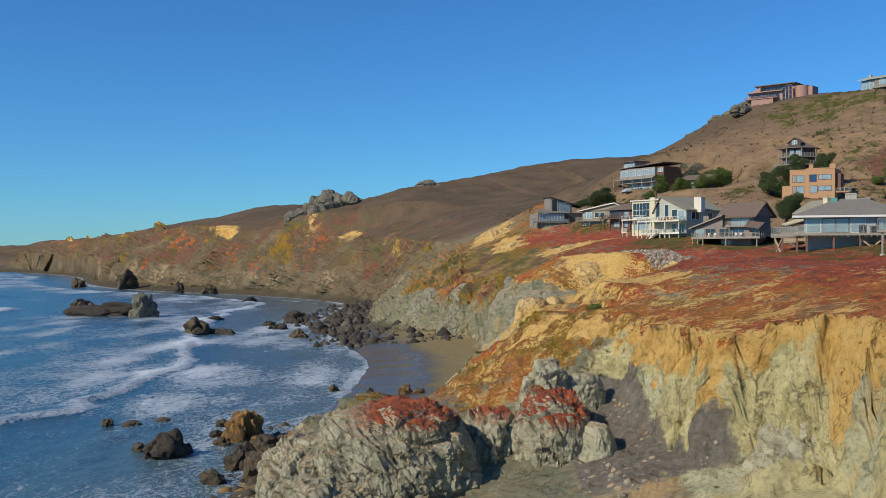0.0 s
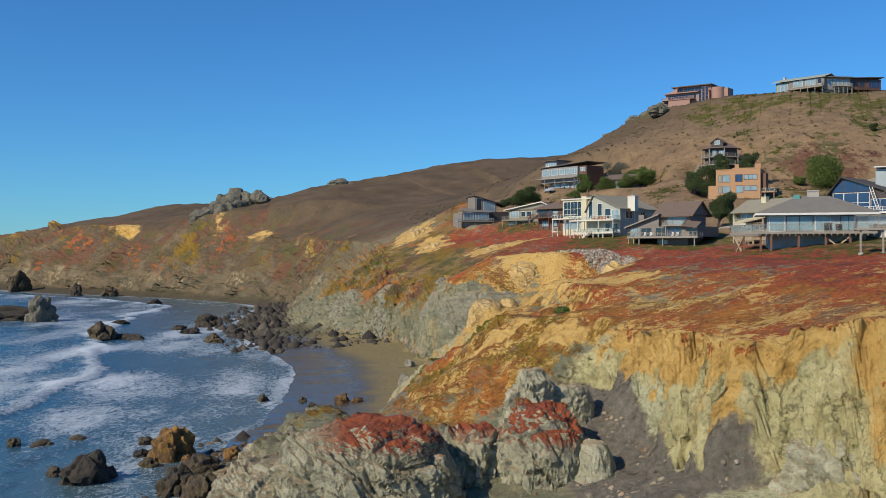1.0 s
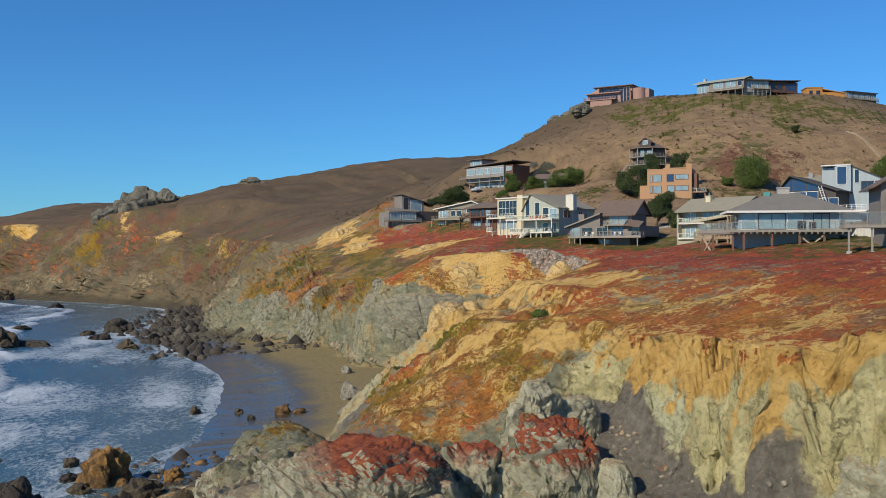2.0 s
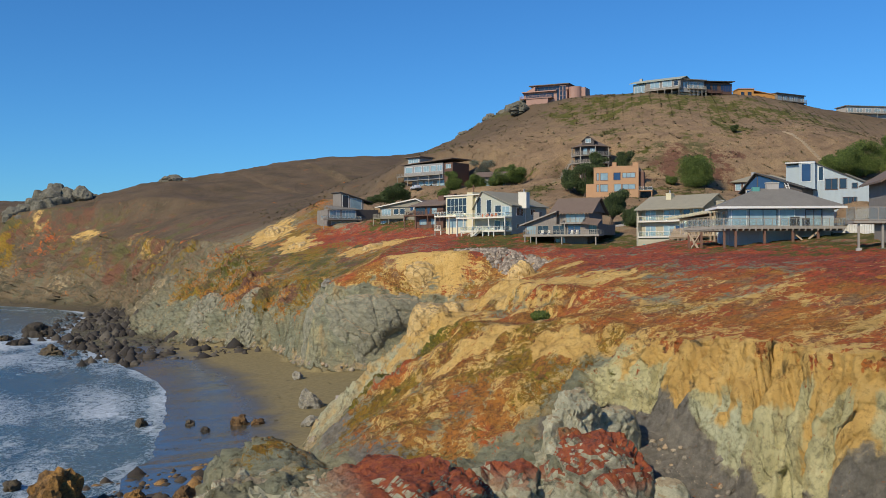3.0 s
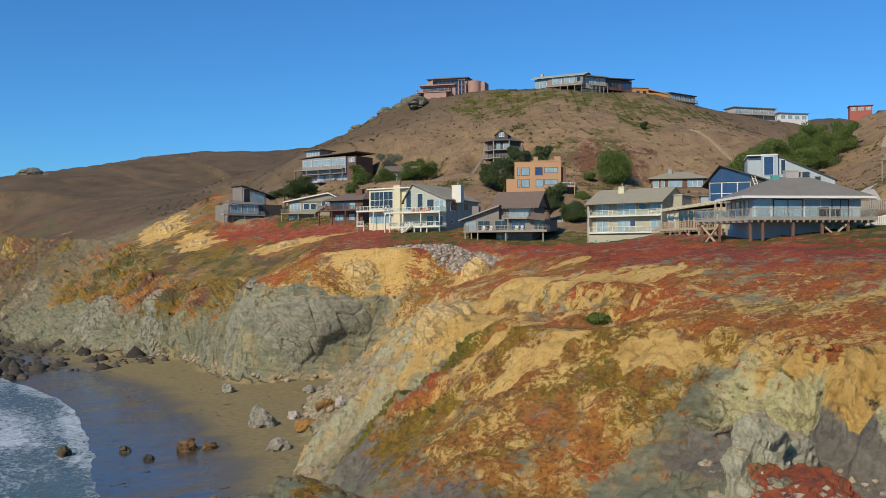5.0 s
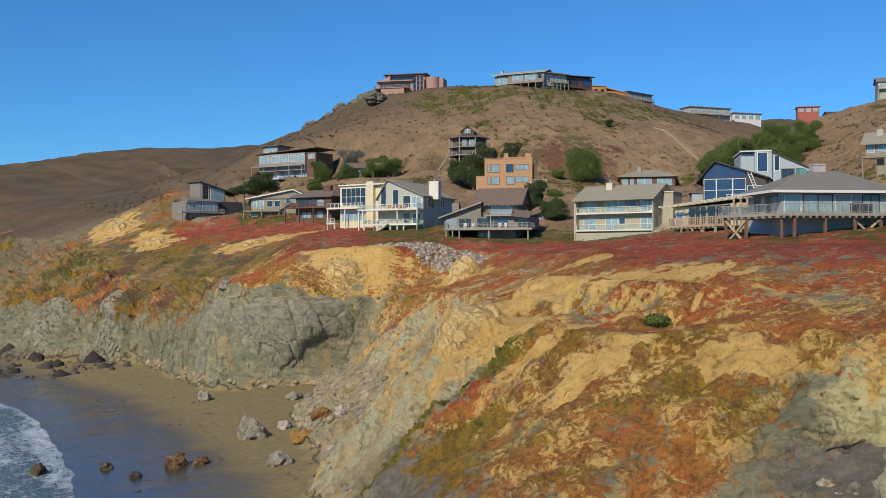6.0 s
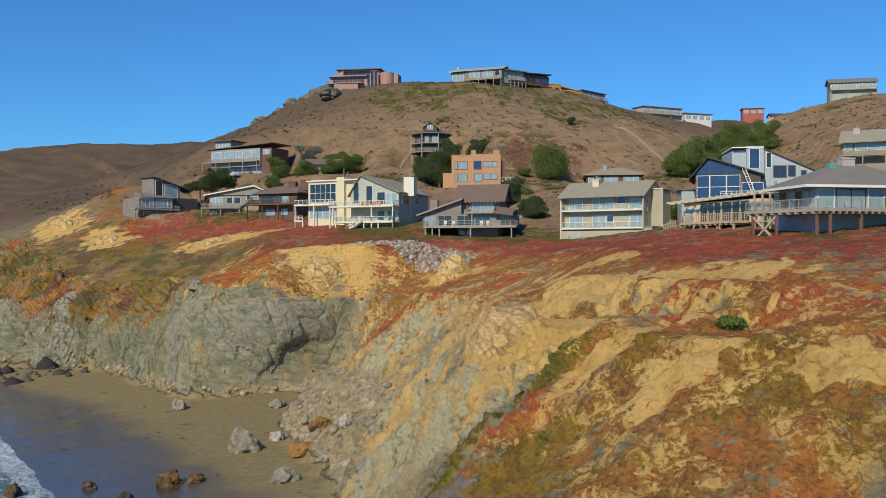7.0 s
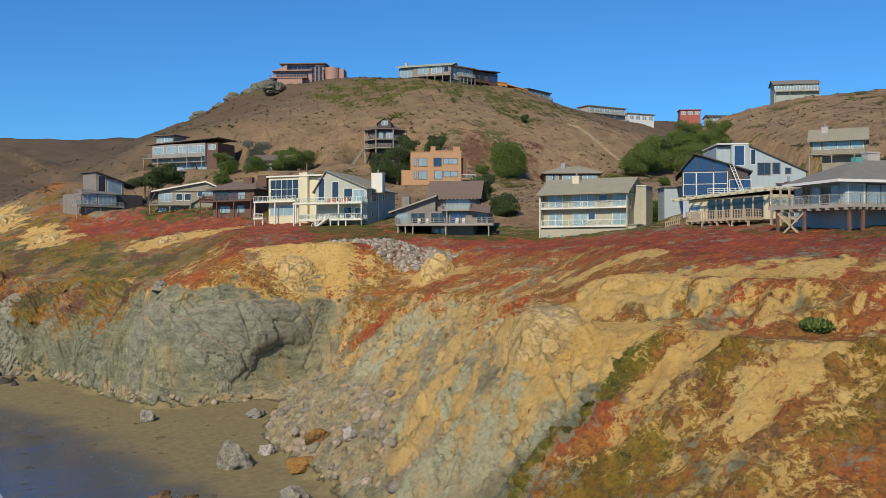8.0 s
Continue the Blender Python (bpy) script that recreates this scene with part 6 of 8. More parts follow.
def salmon_house():
    h = House("salmon stucco house with bands of dark windows on the hilltop", (137.6, 435.0), (157.4, 417.2), 91.6)
    w = 26.6
    h.body(2, 12, -2.2, 8, -4, 2.4, "pink", "projecting lowest storey", "lower_wall")
    h.body(0, 20, 0, 11, -2, 5.2, "pink")
    h.body(3, 20, 2.0, 11, 5.2, 8.2, "pink")
    h.deck(-1, 14, -2.6, 0, 2.5, "pink", "pink", False, "fl")
    h.add("roof", slab(bmesh.new(), [(-0.5, -1.4, 5.6), (15.5, -1.4, 5.6), (15.5, 2.0, 5.6), (-0.5, 2.0, 5.6)], 0.4), "pink")
    h.flat(3, 20, 1.2, 11, 8.2, "roof_brown", 0.8, 0.35)
    h.add("gable_screen", extrude_profile(bmesh.new(), ((-0.4, 4.8), (5.5, 4.8), (5.5, 7.8)), -0.4, 0.1), "pink")
    h.window(1.0, 2.7, 13.0, 1.9, 8, "glass", "pink")
    h.window(4.0, 6.0, 12.0, 1.7, 7, "glass", "pink", at=2.0)
    for i in range(3):
        h.window(15.4 + 1.5 * i, 1.0 if i else 0.0, 1.1, 6.4, 1, "glass", "pink", rows=3)
    cy = bmesh.new()
    bmesh.ops.create_cone(cy, cap_ends=True, segments=24, radius1=2.9, radius2=2.9, depth=8.4, matrix=Matrix.Translation((23.0, 3.0, 2.6)))
    h.add("round_tower", cy, "pink", "round salmon tower")
    h.body(20, w + 1, 2.4, 9, -2, 6.4, "pink", "", "wing")


def ridge_house():
    h = House("grey ridge-top house with white windows on a long deck", (171.6, 397.4), (184.0, 380.2), 90.6)
    w = 21.2
    h.body(0, 6, 0.5, 9, -3, 5.6, "taupe")
    h.body(6, w, 0, 9, 2.0, 6.2, "grey_wood")
    h.gable(-0.5, w, 0, 9, 5.9, 1.4, "sage", 0.8, "x")
    h.window(0.6, 1.6, 4.6, 3.4, 3, "blind", "white", at=0.5)
    h.window(8.0, 3.0, 4.0, 2.4, 2, "blind", "white")
    h.window(13.4, 3.0, 4.0, 2.4, 2, "blind", "white")
    h.window(18.4, 3.2, 1.8, 2.0, 1, "glass", "white")
    h.deck(6, w + 0.5, -2.4, 0, 1.9, "grey_deck", "grey_deck", False, "fr", 6, 4.0)
    h.chimney(1.2, 4, 6.2, 8.4, "concrete", 1.0, 0.9, False)


def dark_ridge_house():
    h = House("pair of joined ridge-top houses, one pale grey, one dark brown", (184.8, 381.6), (206.4, 381.8), 90.8)
    w = 21.6
    h.body(0, 11.0, 0, 9, 0.6, 5.4, "slate")
    h.body(1, 10, 1.6, 9, -4, 0.6, "white_trim", "pale plinth", "lower_wall")
    h.flat(-0.4, 11.0, -0.8, 9, 5.4, "roof_grey", 0.5, 0.35)
    h.chimney(1.0, 3, 5.6, 7.2, "slate", 1.0, 0.9, False)
    for x, ww, n in ((0.5, 2.6, 2), (4.0, 1.6, 1), (6.0, 1.6, 1), (8.4, 2.0, 2)):
        h.window(x, 2.4, ww, 2.2, n, "blind", "white")
    h.deck(3.2, 11.0, -1.8, 0, 2.0, "grey_deck", "grey_deck", False, "flr", 5, 5.0, gap=1.0)
    h.body(11.4, w + 3.0, 1.0, 10, 0.8, 5.2, "brown")
    h.body(13, w + 1.4, 2.4, 9, -4, 0.8, "dark", "", "lower_wall")
    h.flat(11.2, w + 3.2, 0.4, 10, 5.3, "roof_dark", 0.6, 0.3, 0.5)
    h.window(12.2, 2.2, 2.2, 2.2, 2, "glass", "brown", at=1.0)
    h.window(15.4, 2.0, 2.2, 2.4, 2, "glass", "brown", at=1.0)
    h.window(19.4, 1.8, 4.6, 2.8, 4, "blue", "brown", at=1.0)
    h.deck(11.4, 19.0, -1.0, 1.0, 0.9, "brown", "brown", False, "fr", 4, 4.5)
    h.window(2.0, 2.2, 5.0, 2.4, 4, "glass", "brown", "right", w + 3.0)


def orange_ridge_house():
    h = House("bright orange house stepping down the ridge", (232.0, 412.4), (247.8, 407.9), 92.6)
    h.body(0, 7.0, 0, 8, -4, 7.0, "bright_orange")
    h.body(7.0, 16.4, 0, 8, -6, 5.0, "bright_orange")
    h.flat(0, 7, 0, 8, 7.0, "bright_orange", 0.3, 0.3)
    h.add("roof", slab(bmesh.new(), [(6.6, -0.4, 6.6), (16.8, -0.4, 4.6), (16.8, 8.4, 4.6), (6.6, 8.4, 6.6)], 0.3), "bright_orange")
    h.window(1.2, 4.2, 1.6, 1.6, 1, "glass", "bright_orange")
    h.window(4.2, 4.0, 1.8, 1.8, 1, "glass", "bright_orange")
    h.window(8.4, 0.8, 2.6, 2.2, 2, "glass", "bright_orange")
    h.deck(10, 16.6, -1.8, 0, 0.4, "bright_orange", "bright_orange", False, "flr", 3, 4.0)


def plain_far_house(label, a, b, z, tall, wall, roof, panes, depth=8, rise=0.0, deck=True, below=3.0, pane="blind"):
    h = House(label, a, b, z)
    h.body(0, h.w, 0, depth, -below, tall, wall)
    if rise:
        h.gable(0, h.w, 0, depth, tall, rise, roof, 0.7, "x", ends=wall)
    else:
        h.flat(0, h.w, 0, depth, tall, roof, 0.6, 0.35)
    step_x = h.w / panes
    for i in range(panes):
        h.window(step_x * (i + 0.18), tall - 2.6, step_x * 0.64, 1.7, 2 if step_x > 3 else 1, pane, "white")
    if deck:
        h.deck(0, h.w, -1.6, 0, tall - 3.1, "grey_deck", "grey_deck", False, "flr", 4, below + 1.5)
    return h


def wood_hill_house():
    h = House("taupe house with a long shingle roof and balcony on the hillside", (155.2, 212.2), (160.5, 202.6), 43.8)
    w = 11.0
    h.body(0, w, 0, 8, 3.0, 6.0, "taupe")
    h.body(2.2, w, 0.4, 10, -3, 3.0, "taupe", "", "lower_wall")
    h.gable(0, w, -0.6, 8, 6.0, 2.6, "roof_tan", 0.8, "x", 0.5, ends="taupe")
    for x in (0.4, 2.6, 5.4, 8.2):
        h.window(x, 3.9, 2.4 if x > 1 else 1.4, 1.8, 1, "blind", "white")
    h.deck(-0.6, w + 2.6, -1.8, 0, 2.8, "taupe", "taupe", False, "flr", 4, 5.0, gap=1.6)
    h.chimney(2.0, 2, 6.6, 9.2, "concrete", 1.4, 0.9)
    h.window(2.0, 4.0, 1.6, 1.7, 1, "blind", "white", "right", w)
    h.window(4.6, 4.0, 1.8, 1.9, 1, "blind", "white", "right", w)


def hip_bungalow():
    h = House("brown bungalow with a grey hipped roof on the lower slope", (154.4, 297.6), (166.8, 287.2), 43.6)
    w = 16.2
    h.body(0, w, 0, 10, -2, 4.6, "brown")
    h.hip(0, w, 0, 10, 4.7, 2.3, "roof_tan", 0.9, 0.3)
    for x, ww, n in ((0.6, 1.6, 1), (3.0, 1.0, 1), (5.2, 4.0, 2), (11.0, 4.2, 3)):
        h.window(x, 2.0, ww, 1.9, n, "blind", "white")
    h.chimney(5.0, 3, 6.2, 7.8, "metal", 1.2, 0.8, False)


for build in (beige_house, deck_house, big_white_house, white_gable_house, gabled_wood_house, modern_house, low_gable_house, brown_house, peach_house, octagon_house, long_upper_house, garage,
              glass_chalet, pergola_house, pale_blue_house, salmon_house, ridge_house, dark_ridge_house, orange_ridge_house, wood_hill_house, hip_bungalow):
    build()
plain_far_house("dark ridge house with white window trim behind the orange one", (250.5, 410.0), (268.0, 414.0), 92.0, 6.2, "grey_wood", "roof_dark", 5)
plain_far_house("low pale ridge house with a wide deck", (284.0, 405.5), (306.0, 402.5), 88.2, 5.0, "concrete", "roof_grey", 5)
plain_far_house("small white ridge house with a shallow roof", (312.0, 406.0), (327.0, 403.0), 88.0, 4.2, "white", "roof_grey", 4, deck=False)
plain_far_house("two-storey red house on the saddle", (420.0, 462.0), (429.0, 454.0), 101.5, 8.6, "brick", "brick", 3, deck=False)
plain_far_house("low dark-roofed house on the saddle", (434.0, 452.0), (447.0, 444.0), 101.0, 5.0, "white", "roof_dark", 5, rise=1.6, deck=False)
plain_far_house("sage green house with a broad roof on the hill crest", (302.6, 320.0), (314.8, 307.5), 86.0, 7.2, "sage", "roof_grey", 5, rise=1.8)
plain_far_house("white cottage with a hipped tower on the crest", (329.0, 281.0), (337.0, 273.0), 89.0, 5.6, "white", "roof_grey", 3, rise=2.0, deck=False)


# ---- rocks ----
def rock_material(name, dark, light, lichen, amount=0.35):
    m, nt, bsdf = material(name)
    w = Web(nt)
    tone = nt.nodes.new("ShaderNodeObjectInfo").outputs["Random"]
    col = w.ramp(w.noise(0.8, 7, 0.68), (0.28, dark), (0.62, light))
    col = w.mix(w.ramp(w.math("ADD", w.noise(0.5, 5, 0.7), w.math("MULTIPLY", tone, 0.25)), (0.56, 0.0), (0.70, amount)), col, lichen)
    col = w.mix(w.ramp(w.noise(5.0, 5, 0.7), (0.36, 0.6), (0.52, 0.0)), col, tuple(c * 0.5 for c in dark))
    w.link(col, bsdf.inputs["Base Color"])
    bsdf.inputs["Roughness"].default_value = 0.9
    w.bump(w.noise(2.2, 8, 0.72), 0.9, 0.4, bsdf.inputs["Normal"])
    return m


ROCK = {
    "black": rock_material("dark_wet_rock", (0.018, 0.016, 0.013), (0.075, 0.062, 0.045), (0.16, 0.115, 0.05), 0.5),
    "orange": rock_material("orange_lichen_rock", (0.045, 0.03, 0.015), (0.22, 0.125, 0.045), (0.42, 0.22, 0.05), 0.8),
    "grey": rock_material("grey_rock", (0.12, 0.11, 0.085), (0.34, 0.32, 0.25), (0.42, 0.38, 0.28), 0.4),
    "dull": rock_material("dull_ridge_rock", (0.06, 0.058, 0.042), (0.20, 0.19, 0.14), (0.26, 0.235, 0.17), 0.4),
    "pale": rock_material("pale_rock", (0.30, 0.27, 0.23), (0.55, 0.50, 0.44), (0.50, 0.42, 0.34), 0.4),
}


def lump(seed, rx, ry, rz, detail=3, block=0.9, cut=0.35):
    """A broken, faceted rock: its vertices and faces."""
    bm = bmesh.new()
    bmesh.ops.create_icosphere(bm, subdivisions=detail, radius=1.0)
    co = np.array([v.co[:] for v in bm.verts])
    faces = [[v.index for v in f.verts] for f in bm.faces]
    bm.free()
    q = co * 1.3 + seed * 7.31
    f1, f2, r = cells3(q[:, 0] * block, q[:, 1] * block, q[:, 2] * block, 401)
    k = 1 + cut * (r - 0.5) - 0.22 * np.exp(-((f2 - f1) / 0.12) ** 2) + 0.28 * fbm3(q[:, 0], q[:, 1], q[:, 2], 4, 405)
    co = co * k[:, None] * np.array([rx, ry, rz])
    co[:, 2] = np.where(co[:, 2] < -0.35 * rz, -0.35 * rz + 0.3 * (co[:, 2] + 0.35 * rz), co[:, 2])
    return co, faces


def boulder(x, y, rx, ry, rz, kind, label, seed, z=None, turn=0.0, detail=3, name="boulder", group="boulders along the shore"):
    co, faces = lump(seed, rx, ry, rz, detail)
    me = bpy.data.meshes.new(name)
    me.from_pydata(co.tolist(), [], faces)
    me.materials.append(ROCK[kind])
    ob = tagged(new(name, me), label, "rock", group)
    ob.matrix_world = pose(x, y, (ground(x, y) if z is None else z) + 0.2 * rz, 0, 0, turn)
    return ob


WET, OCHRE = "dark wet boulder in the surf", "ochre lichen-covered boulder at the water's edge"
for k, (x, y, rx, ry, rz, kind, label, z) in enumerate((
    (-29, 139, 3.1, 2.6, 4.3, "orange", "tall ochre sea rock at the water's edge", -0.8), (-36, 128, 3.2, 2.6, 3.2, "black", "large dark rock in the shallows", -0.6),
    (-34, 149, 1.5, 1.0, 1.0, "black", WET, 0), (-52, 150, 1.5, 0.9, 0.9, "black", WET, 0), (-44, 152, 1.2, 0.8, 0.8, "black", WET, 0), (-48, 149, 1.4, 0.9, 0.8, "black", WET, 0), (-33, 141, 1.3, 0.9, 0.8, "black", WET, 0),
    (-41, 131, 1.4, 1.0, 0.9, "black", WET, 0), (-31, 135, 1.4, 0.9, 0.9, "black", WET, 0), (-24, 131, 2.2, 1.8, 2.0, "black", "dark weed-hung rock at the water's edge", None), (-21, 138, 1.3, 1.0, 1.1, "orange", OCHRE, None),
    (-25, 121, 2.6, 2.0, 2.6, "black", WET, None), (-21, 113, 3.0, 2.2, 3.0, "black", WET, None), (-27, 113, 1.8, 1.3, 1.6, "black", WET, -0.2), (-19, 124, 1.6, 1.3, 1.5, "black", "dark weed-hung rock at the water's edge", None), (-16, 137, 1.2, 1.0, 1.0, "orange", OCHRE, None),
    (7.6, 222, 1.5, 1.2, 1.4, "grey", "grey boulder on the sand", None), (4.8, 188.6, 2.0, 1.6, 2.2, "grey", "dark jagged boulder on the beach", None), (-6.9, 179.4, 1.4, 1.1, 1.2, "orange", "orange boulder on wet sand", None), (-4.3, 178.5, 1.2, 0.9, 0.7, "orange", "orange boulder on wet sand", None),
    (-21, 186, 1.3, 0.9, 1.0, "black", WET, 0), (-14, 184, 0.9, 0.7, 0.6, "black", WET, None), (-12, 177, 0.8, 0.6, 0.5, "black", WET, None), (2.5, 171, 1.6, 1.3, 1.2, "grey", "grey boulder at the foot of the slope", None),
    (19.5, 213, 1.6, 1.2, 1.0, "grey", "grey boulder at the foot of the slope", None), (10.5, 192, 1.2, 1.0, 0.9, "pale", "pale boulder on the beach", None), (9.2, 181, 1.8, 1.4, 1.1, "orange", "tan slab of fallen rock", None), (13.2, 185, 1.5, 1.2, 1.3, "orange", "tan slab of fallen rock", None),
    (12.8, 177.5, 1.1, 0.9, 0.9, "pale", "pale boulder on the beach", None), (16.5, 240.5, 1.6, 1.3, 1.2, "grey", "grey boulder at the foot of the slope", None),
    (-45, 301, 5.5, 3.0, 2.6, "black", "low dark sea rock", -0.6), (-54, 357, 5.0, 3.5, 4.2, "black", "dark rounded sea rock offshore", -0.6), (-56, 330, 4.0, 2.5, 2.2, "black", "low dark sea rock", -0.6), (-62, 345, 3.0, 2.0, 1.8, "black", "low dark sea rock", -0.6),
    (-80, 314, 8.5, 4.0, 5.2, "black", "pointed dark sea stack in foam", -1.2), (-72, 313, 6.0, 3.0, 2.0, "black", "low dark sea rock", -0.6), (-138, 398, 18, 6, 5.0, "black", "long low sea stack", -1.4), (-120, 390, 6.0, 5.0, 8.6, "dull", "upright grey sea stack", -1.4),
    (-150, 404, 7.0, 5.0, 6.4, "black", "dark sea stack off the cove", -1.4), (-205, 425, 11, 5, 5.0, "black", "dark sea stack in spray", -1.4), (-164, 600, 3.6, 3.2, 7.0, "black", "pointed dark sea stack near shore", -1.0), (-142, 590, 5.0, 3.6, 5.4, "black", "pointed dark sea stack near shore", -1.0),
    (-215, 660, 9.0, 7.0, 12.0, "black", "tall dark sea stack by the shore", -1.0), (-230, 700, 12.0, 7.0, 9.0, "black", "dark sea stack off the cove", -1.0), (-260, 690, 6.0, 4.0, 6.0, "black", "dark sea stack off the cove", -1.0), (-290, 900, 30, 10, 9.0, "black", "long low sea stack", -1.0),
    (-88, 372, 4.0, 2.4, 1.8, "black", "low dark sea rock", -0.6), (-100, 500, 7.0, 3.0, 2.4, "black", "low dark sea rock", -0.6), (-40, 318, 4.0, 3.0, 2.6, "black", "low dark sea rock", -0.6),
)):
    boulder(x, y, rx, ry, rz, kind, label, k + 1.0, z, 40.0 * k, 4 if rx > 2.4 else 3)
boulder(-58, 624, 15, 10, 10.5, "dull", "broken grey rock outcrop along the ridge", 74.0, 50, 80, 5, "rock_outcrop", "ridge rocks")
boulder(-42, 628, 11, 8, 5.5, "dull", "broken grey rock outcrop along the ridge", 75.0, 54, 30, 4, "rock_outcrop", "ridge rocks")
boulder(-74, 621, 17, 12, 14.5, "dull", "large grey rock outcrop on the ridge", 71.0, 46, 10, 5, "rock_outcrop", "ridge rocks")
boulder(-91, 616, 11, 8, 8, "dull", "lesser grey rock outcrop on the ridge", 72.0, 44, 50, 4, "rock_outcrop", "ridge rocks")
boulder(-10, 617, 9, 7, 4.5, "dull", "small rock outcrop on the skyline", 73.0, 65.4, 0, 4, "rock_outcrop", "ridge rocks")
for k, (x, y, s) in enumerate(((133, 444, 5.0), (127, 448, 4.2), (124, 455, 3.4), (136, 438, 4.6), (119, 462, 3.0), (131, 452, 3.6), (128, 416, 4.0))):
    boulder(x, y, s * 1.4, s * 1.1, s * 0.95, "dull", "pale rock outcrop on the hill's edge", 80.0 + k, None, 37 * k, 4, "rock_outcrop", "ridge rocks")


def crag_material(name="headland_rock", planted=True, ochre=False, tone=1.0, cracks=1.0):
    """Fissured khaki rock, with red ice plant on its upper ledges."""
    m, nt, bsdf = material(name)
    w = Web(nt)
    geo = nt.nodes.new("ShaderNodeNewGeometry")
    cut = nt.nodes.new("ShaderNodeSeparateXYZ")
    w.link(geo.outputs["Normal"], cut.inputs[0])
    spot = nt.nodes.new("ShaderNodeSeparateXYZ")
    w.link(geo.outputs["Position"], spot.inputs[0])
    fine = w.noise(2.8, 7, 0.72)
    col = w.ramp(w.noise(0.8, 7, 0.66, stretch=(0.6, 0.6, 1.4), distort=0.6), *(((0.28, (0.50, 0.31, 0.10)), (0.5, (0.70, 0.49, 0.19)), (0.72, (0.78, 0.60, 0.31))) if ochre else ((0.28, (0.20 * tone, 0.195 * tone, 0.13 * tone)), (0.5, (0.35 * tone, 0.34 * tone, 0.235 * tone)), (0.72, (0.475 * tone, 0.455 * tone, 0.32 * tone)))))
    col = w.mix(w.ramp(fine, (0.34, 0.35), (0.48, 0.0)), col, (0.34, 0.21, 0.075) if ochre else (0.15, 0.14, 0.095))
    vor = nt.nodes.new("ShaderNodeTexVoronoi")
    vor.feature = "DISTANCE_TO_EDGE"
    vor.inputs["Scale"].default_value = 0.5
    warp = nt.nodes.new("ShaderNodeVectorMath")
    warp.operation = "MULTIPLY_ADD"
    soft = w.node("ShaderNodeTexNoise", Scale=0.5, Detail=6.0, Roughness=0.68)
    w.link(geo.outputs["Position"], soft.inputs["Vector"])
    w.link(soft.outputs["Color"], warp.inputs[0])
    warp.inputs[1].default_value = (3.0, 3.0, 3.0)
    w.link(geo.outputs["Position"], warp.inputs[2])
    w.link(warp.outputs[0], vor.inputs["Vector"])
    crack = w.ramp(vor.outputs["Distance"], (0.0, cracks), (0.025, 0.5 * cracks), (0.07, 0.0))
    col = w.mix(w.math("MULTIPLY", w.math("MULTIPLY", crack, 0.7), w.ramp(w.noise(0.25, 4), (0.42, 0.0), (0.58, 1.0))), col, (0.2, 0.12, 0.045) if ochre else (0.05, 0.043, 0.03))
    soil = w.ramp(fine, (0.3, (0.32, 0.23, 0.12)), (0.7, (0.52, 0.40, 0.23)))
    flat = w.ramp(w.math("ADD", cut.outputs[2], w.math("MULTIPLY", w.noise(0.5, 5, 0.65), 0.5)), (0.95, 0.0), (1.1, 1.0))
    col = w.mix(w.math("MULTIPLY", flat, 0.7), col, soil)
    high = w.ramp(w.math("MULTIPLY", spot.outputs[2], 1 / 20.0), (0.49, 0.0), (0.56, 1.0))
    inland = w.ramp(w.math("MULTIPLY", w.math("ADD", spot.outputs[0], 20.0), 1 / 40.0), (0.26, 0.0), (0.34, 1.0))
    grow = w.math("ADD", w.math("MULTIPLY", cut.outputs[2], 0.55), w.math("ADD", w.math("MULTIPLY", w.noise(0.20, 4, 0.6), 1.0), w.math("MULTIPLY", w.noise(1.2, 7, 0.75), 0.3)))
    plant = w.math("MULTIPLY", w.math("MULTIPLY", w.ramp(grow, (0.80, 0.0), (0.86, 1.0)), high), inland)
    leaf = w.ramp(w.noise(1.6, 7, 0.74), (0.32, (0.08, 0.045, 0.035)), (0.45, (0.28, 0.065, 0.03)), (0.6, (0.40, 0.105, 0.03)), (0.75, (0.42, 0.21, 0.05)))
    if planted:
        col = w.mix(plant, col, leaf)
    w.link(col, bsdf.inputs["Base Color"])
    bsdf.inputs["Roughness"].default_value = 0.92
    h = w.math("ADD", w.noise(1.3, 8, 0.74), w.math("MULTIPLY", crack, -0.5))
    b1 = w.bump(h, 0.9, 0.42, None)
    w.bump(w.noise(6.0, 7, 0.78), 0.9, 0.18, bsdf.inputs["Normal"], b1)
    return m


CRAG = crag_material(tone=1.28)
PALE_CRAG = crag_material("pale_khaki_rock", False, tone=1.45, cracks=0.3)
BLUFF_CRAG = crag_material("rounded_bluff_rock", False, tone=0.80, cracks=0.5)
GREY_CRAG, OCHRE_CRAG = crag_material("bluff_rock", False, tone=0.82), crag_material("ochre_sandstone", False, True)


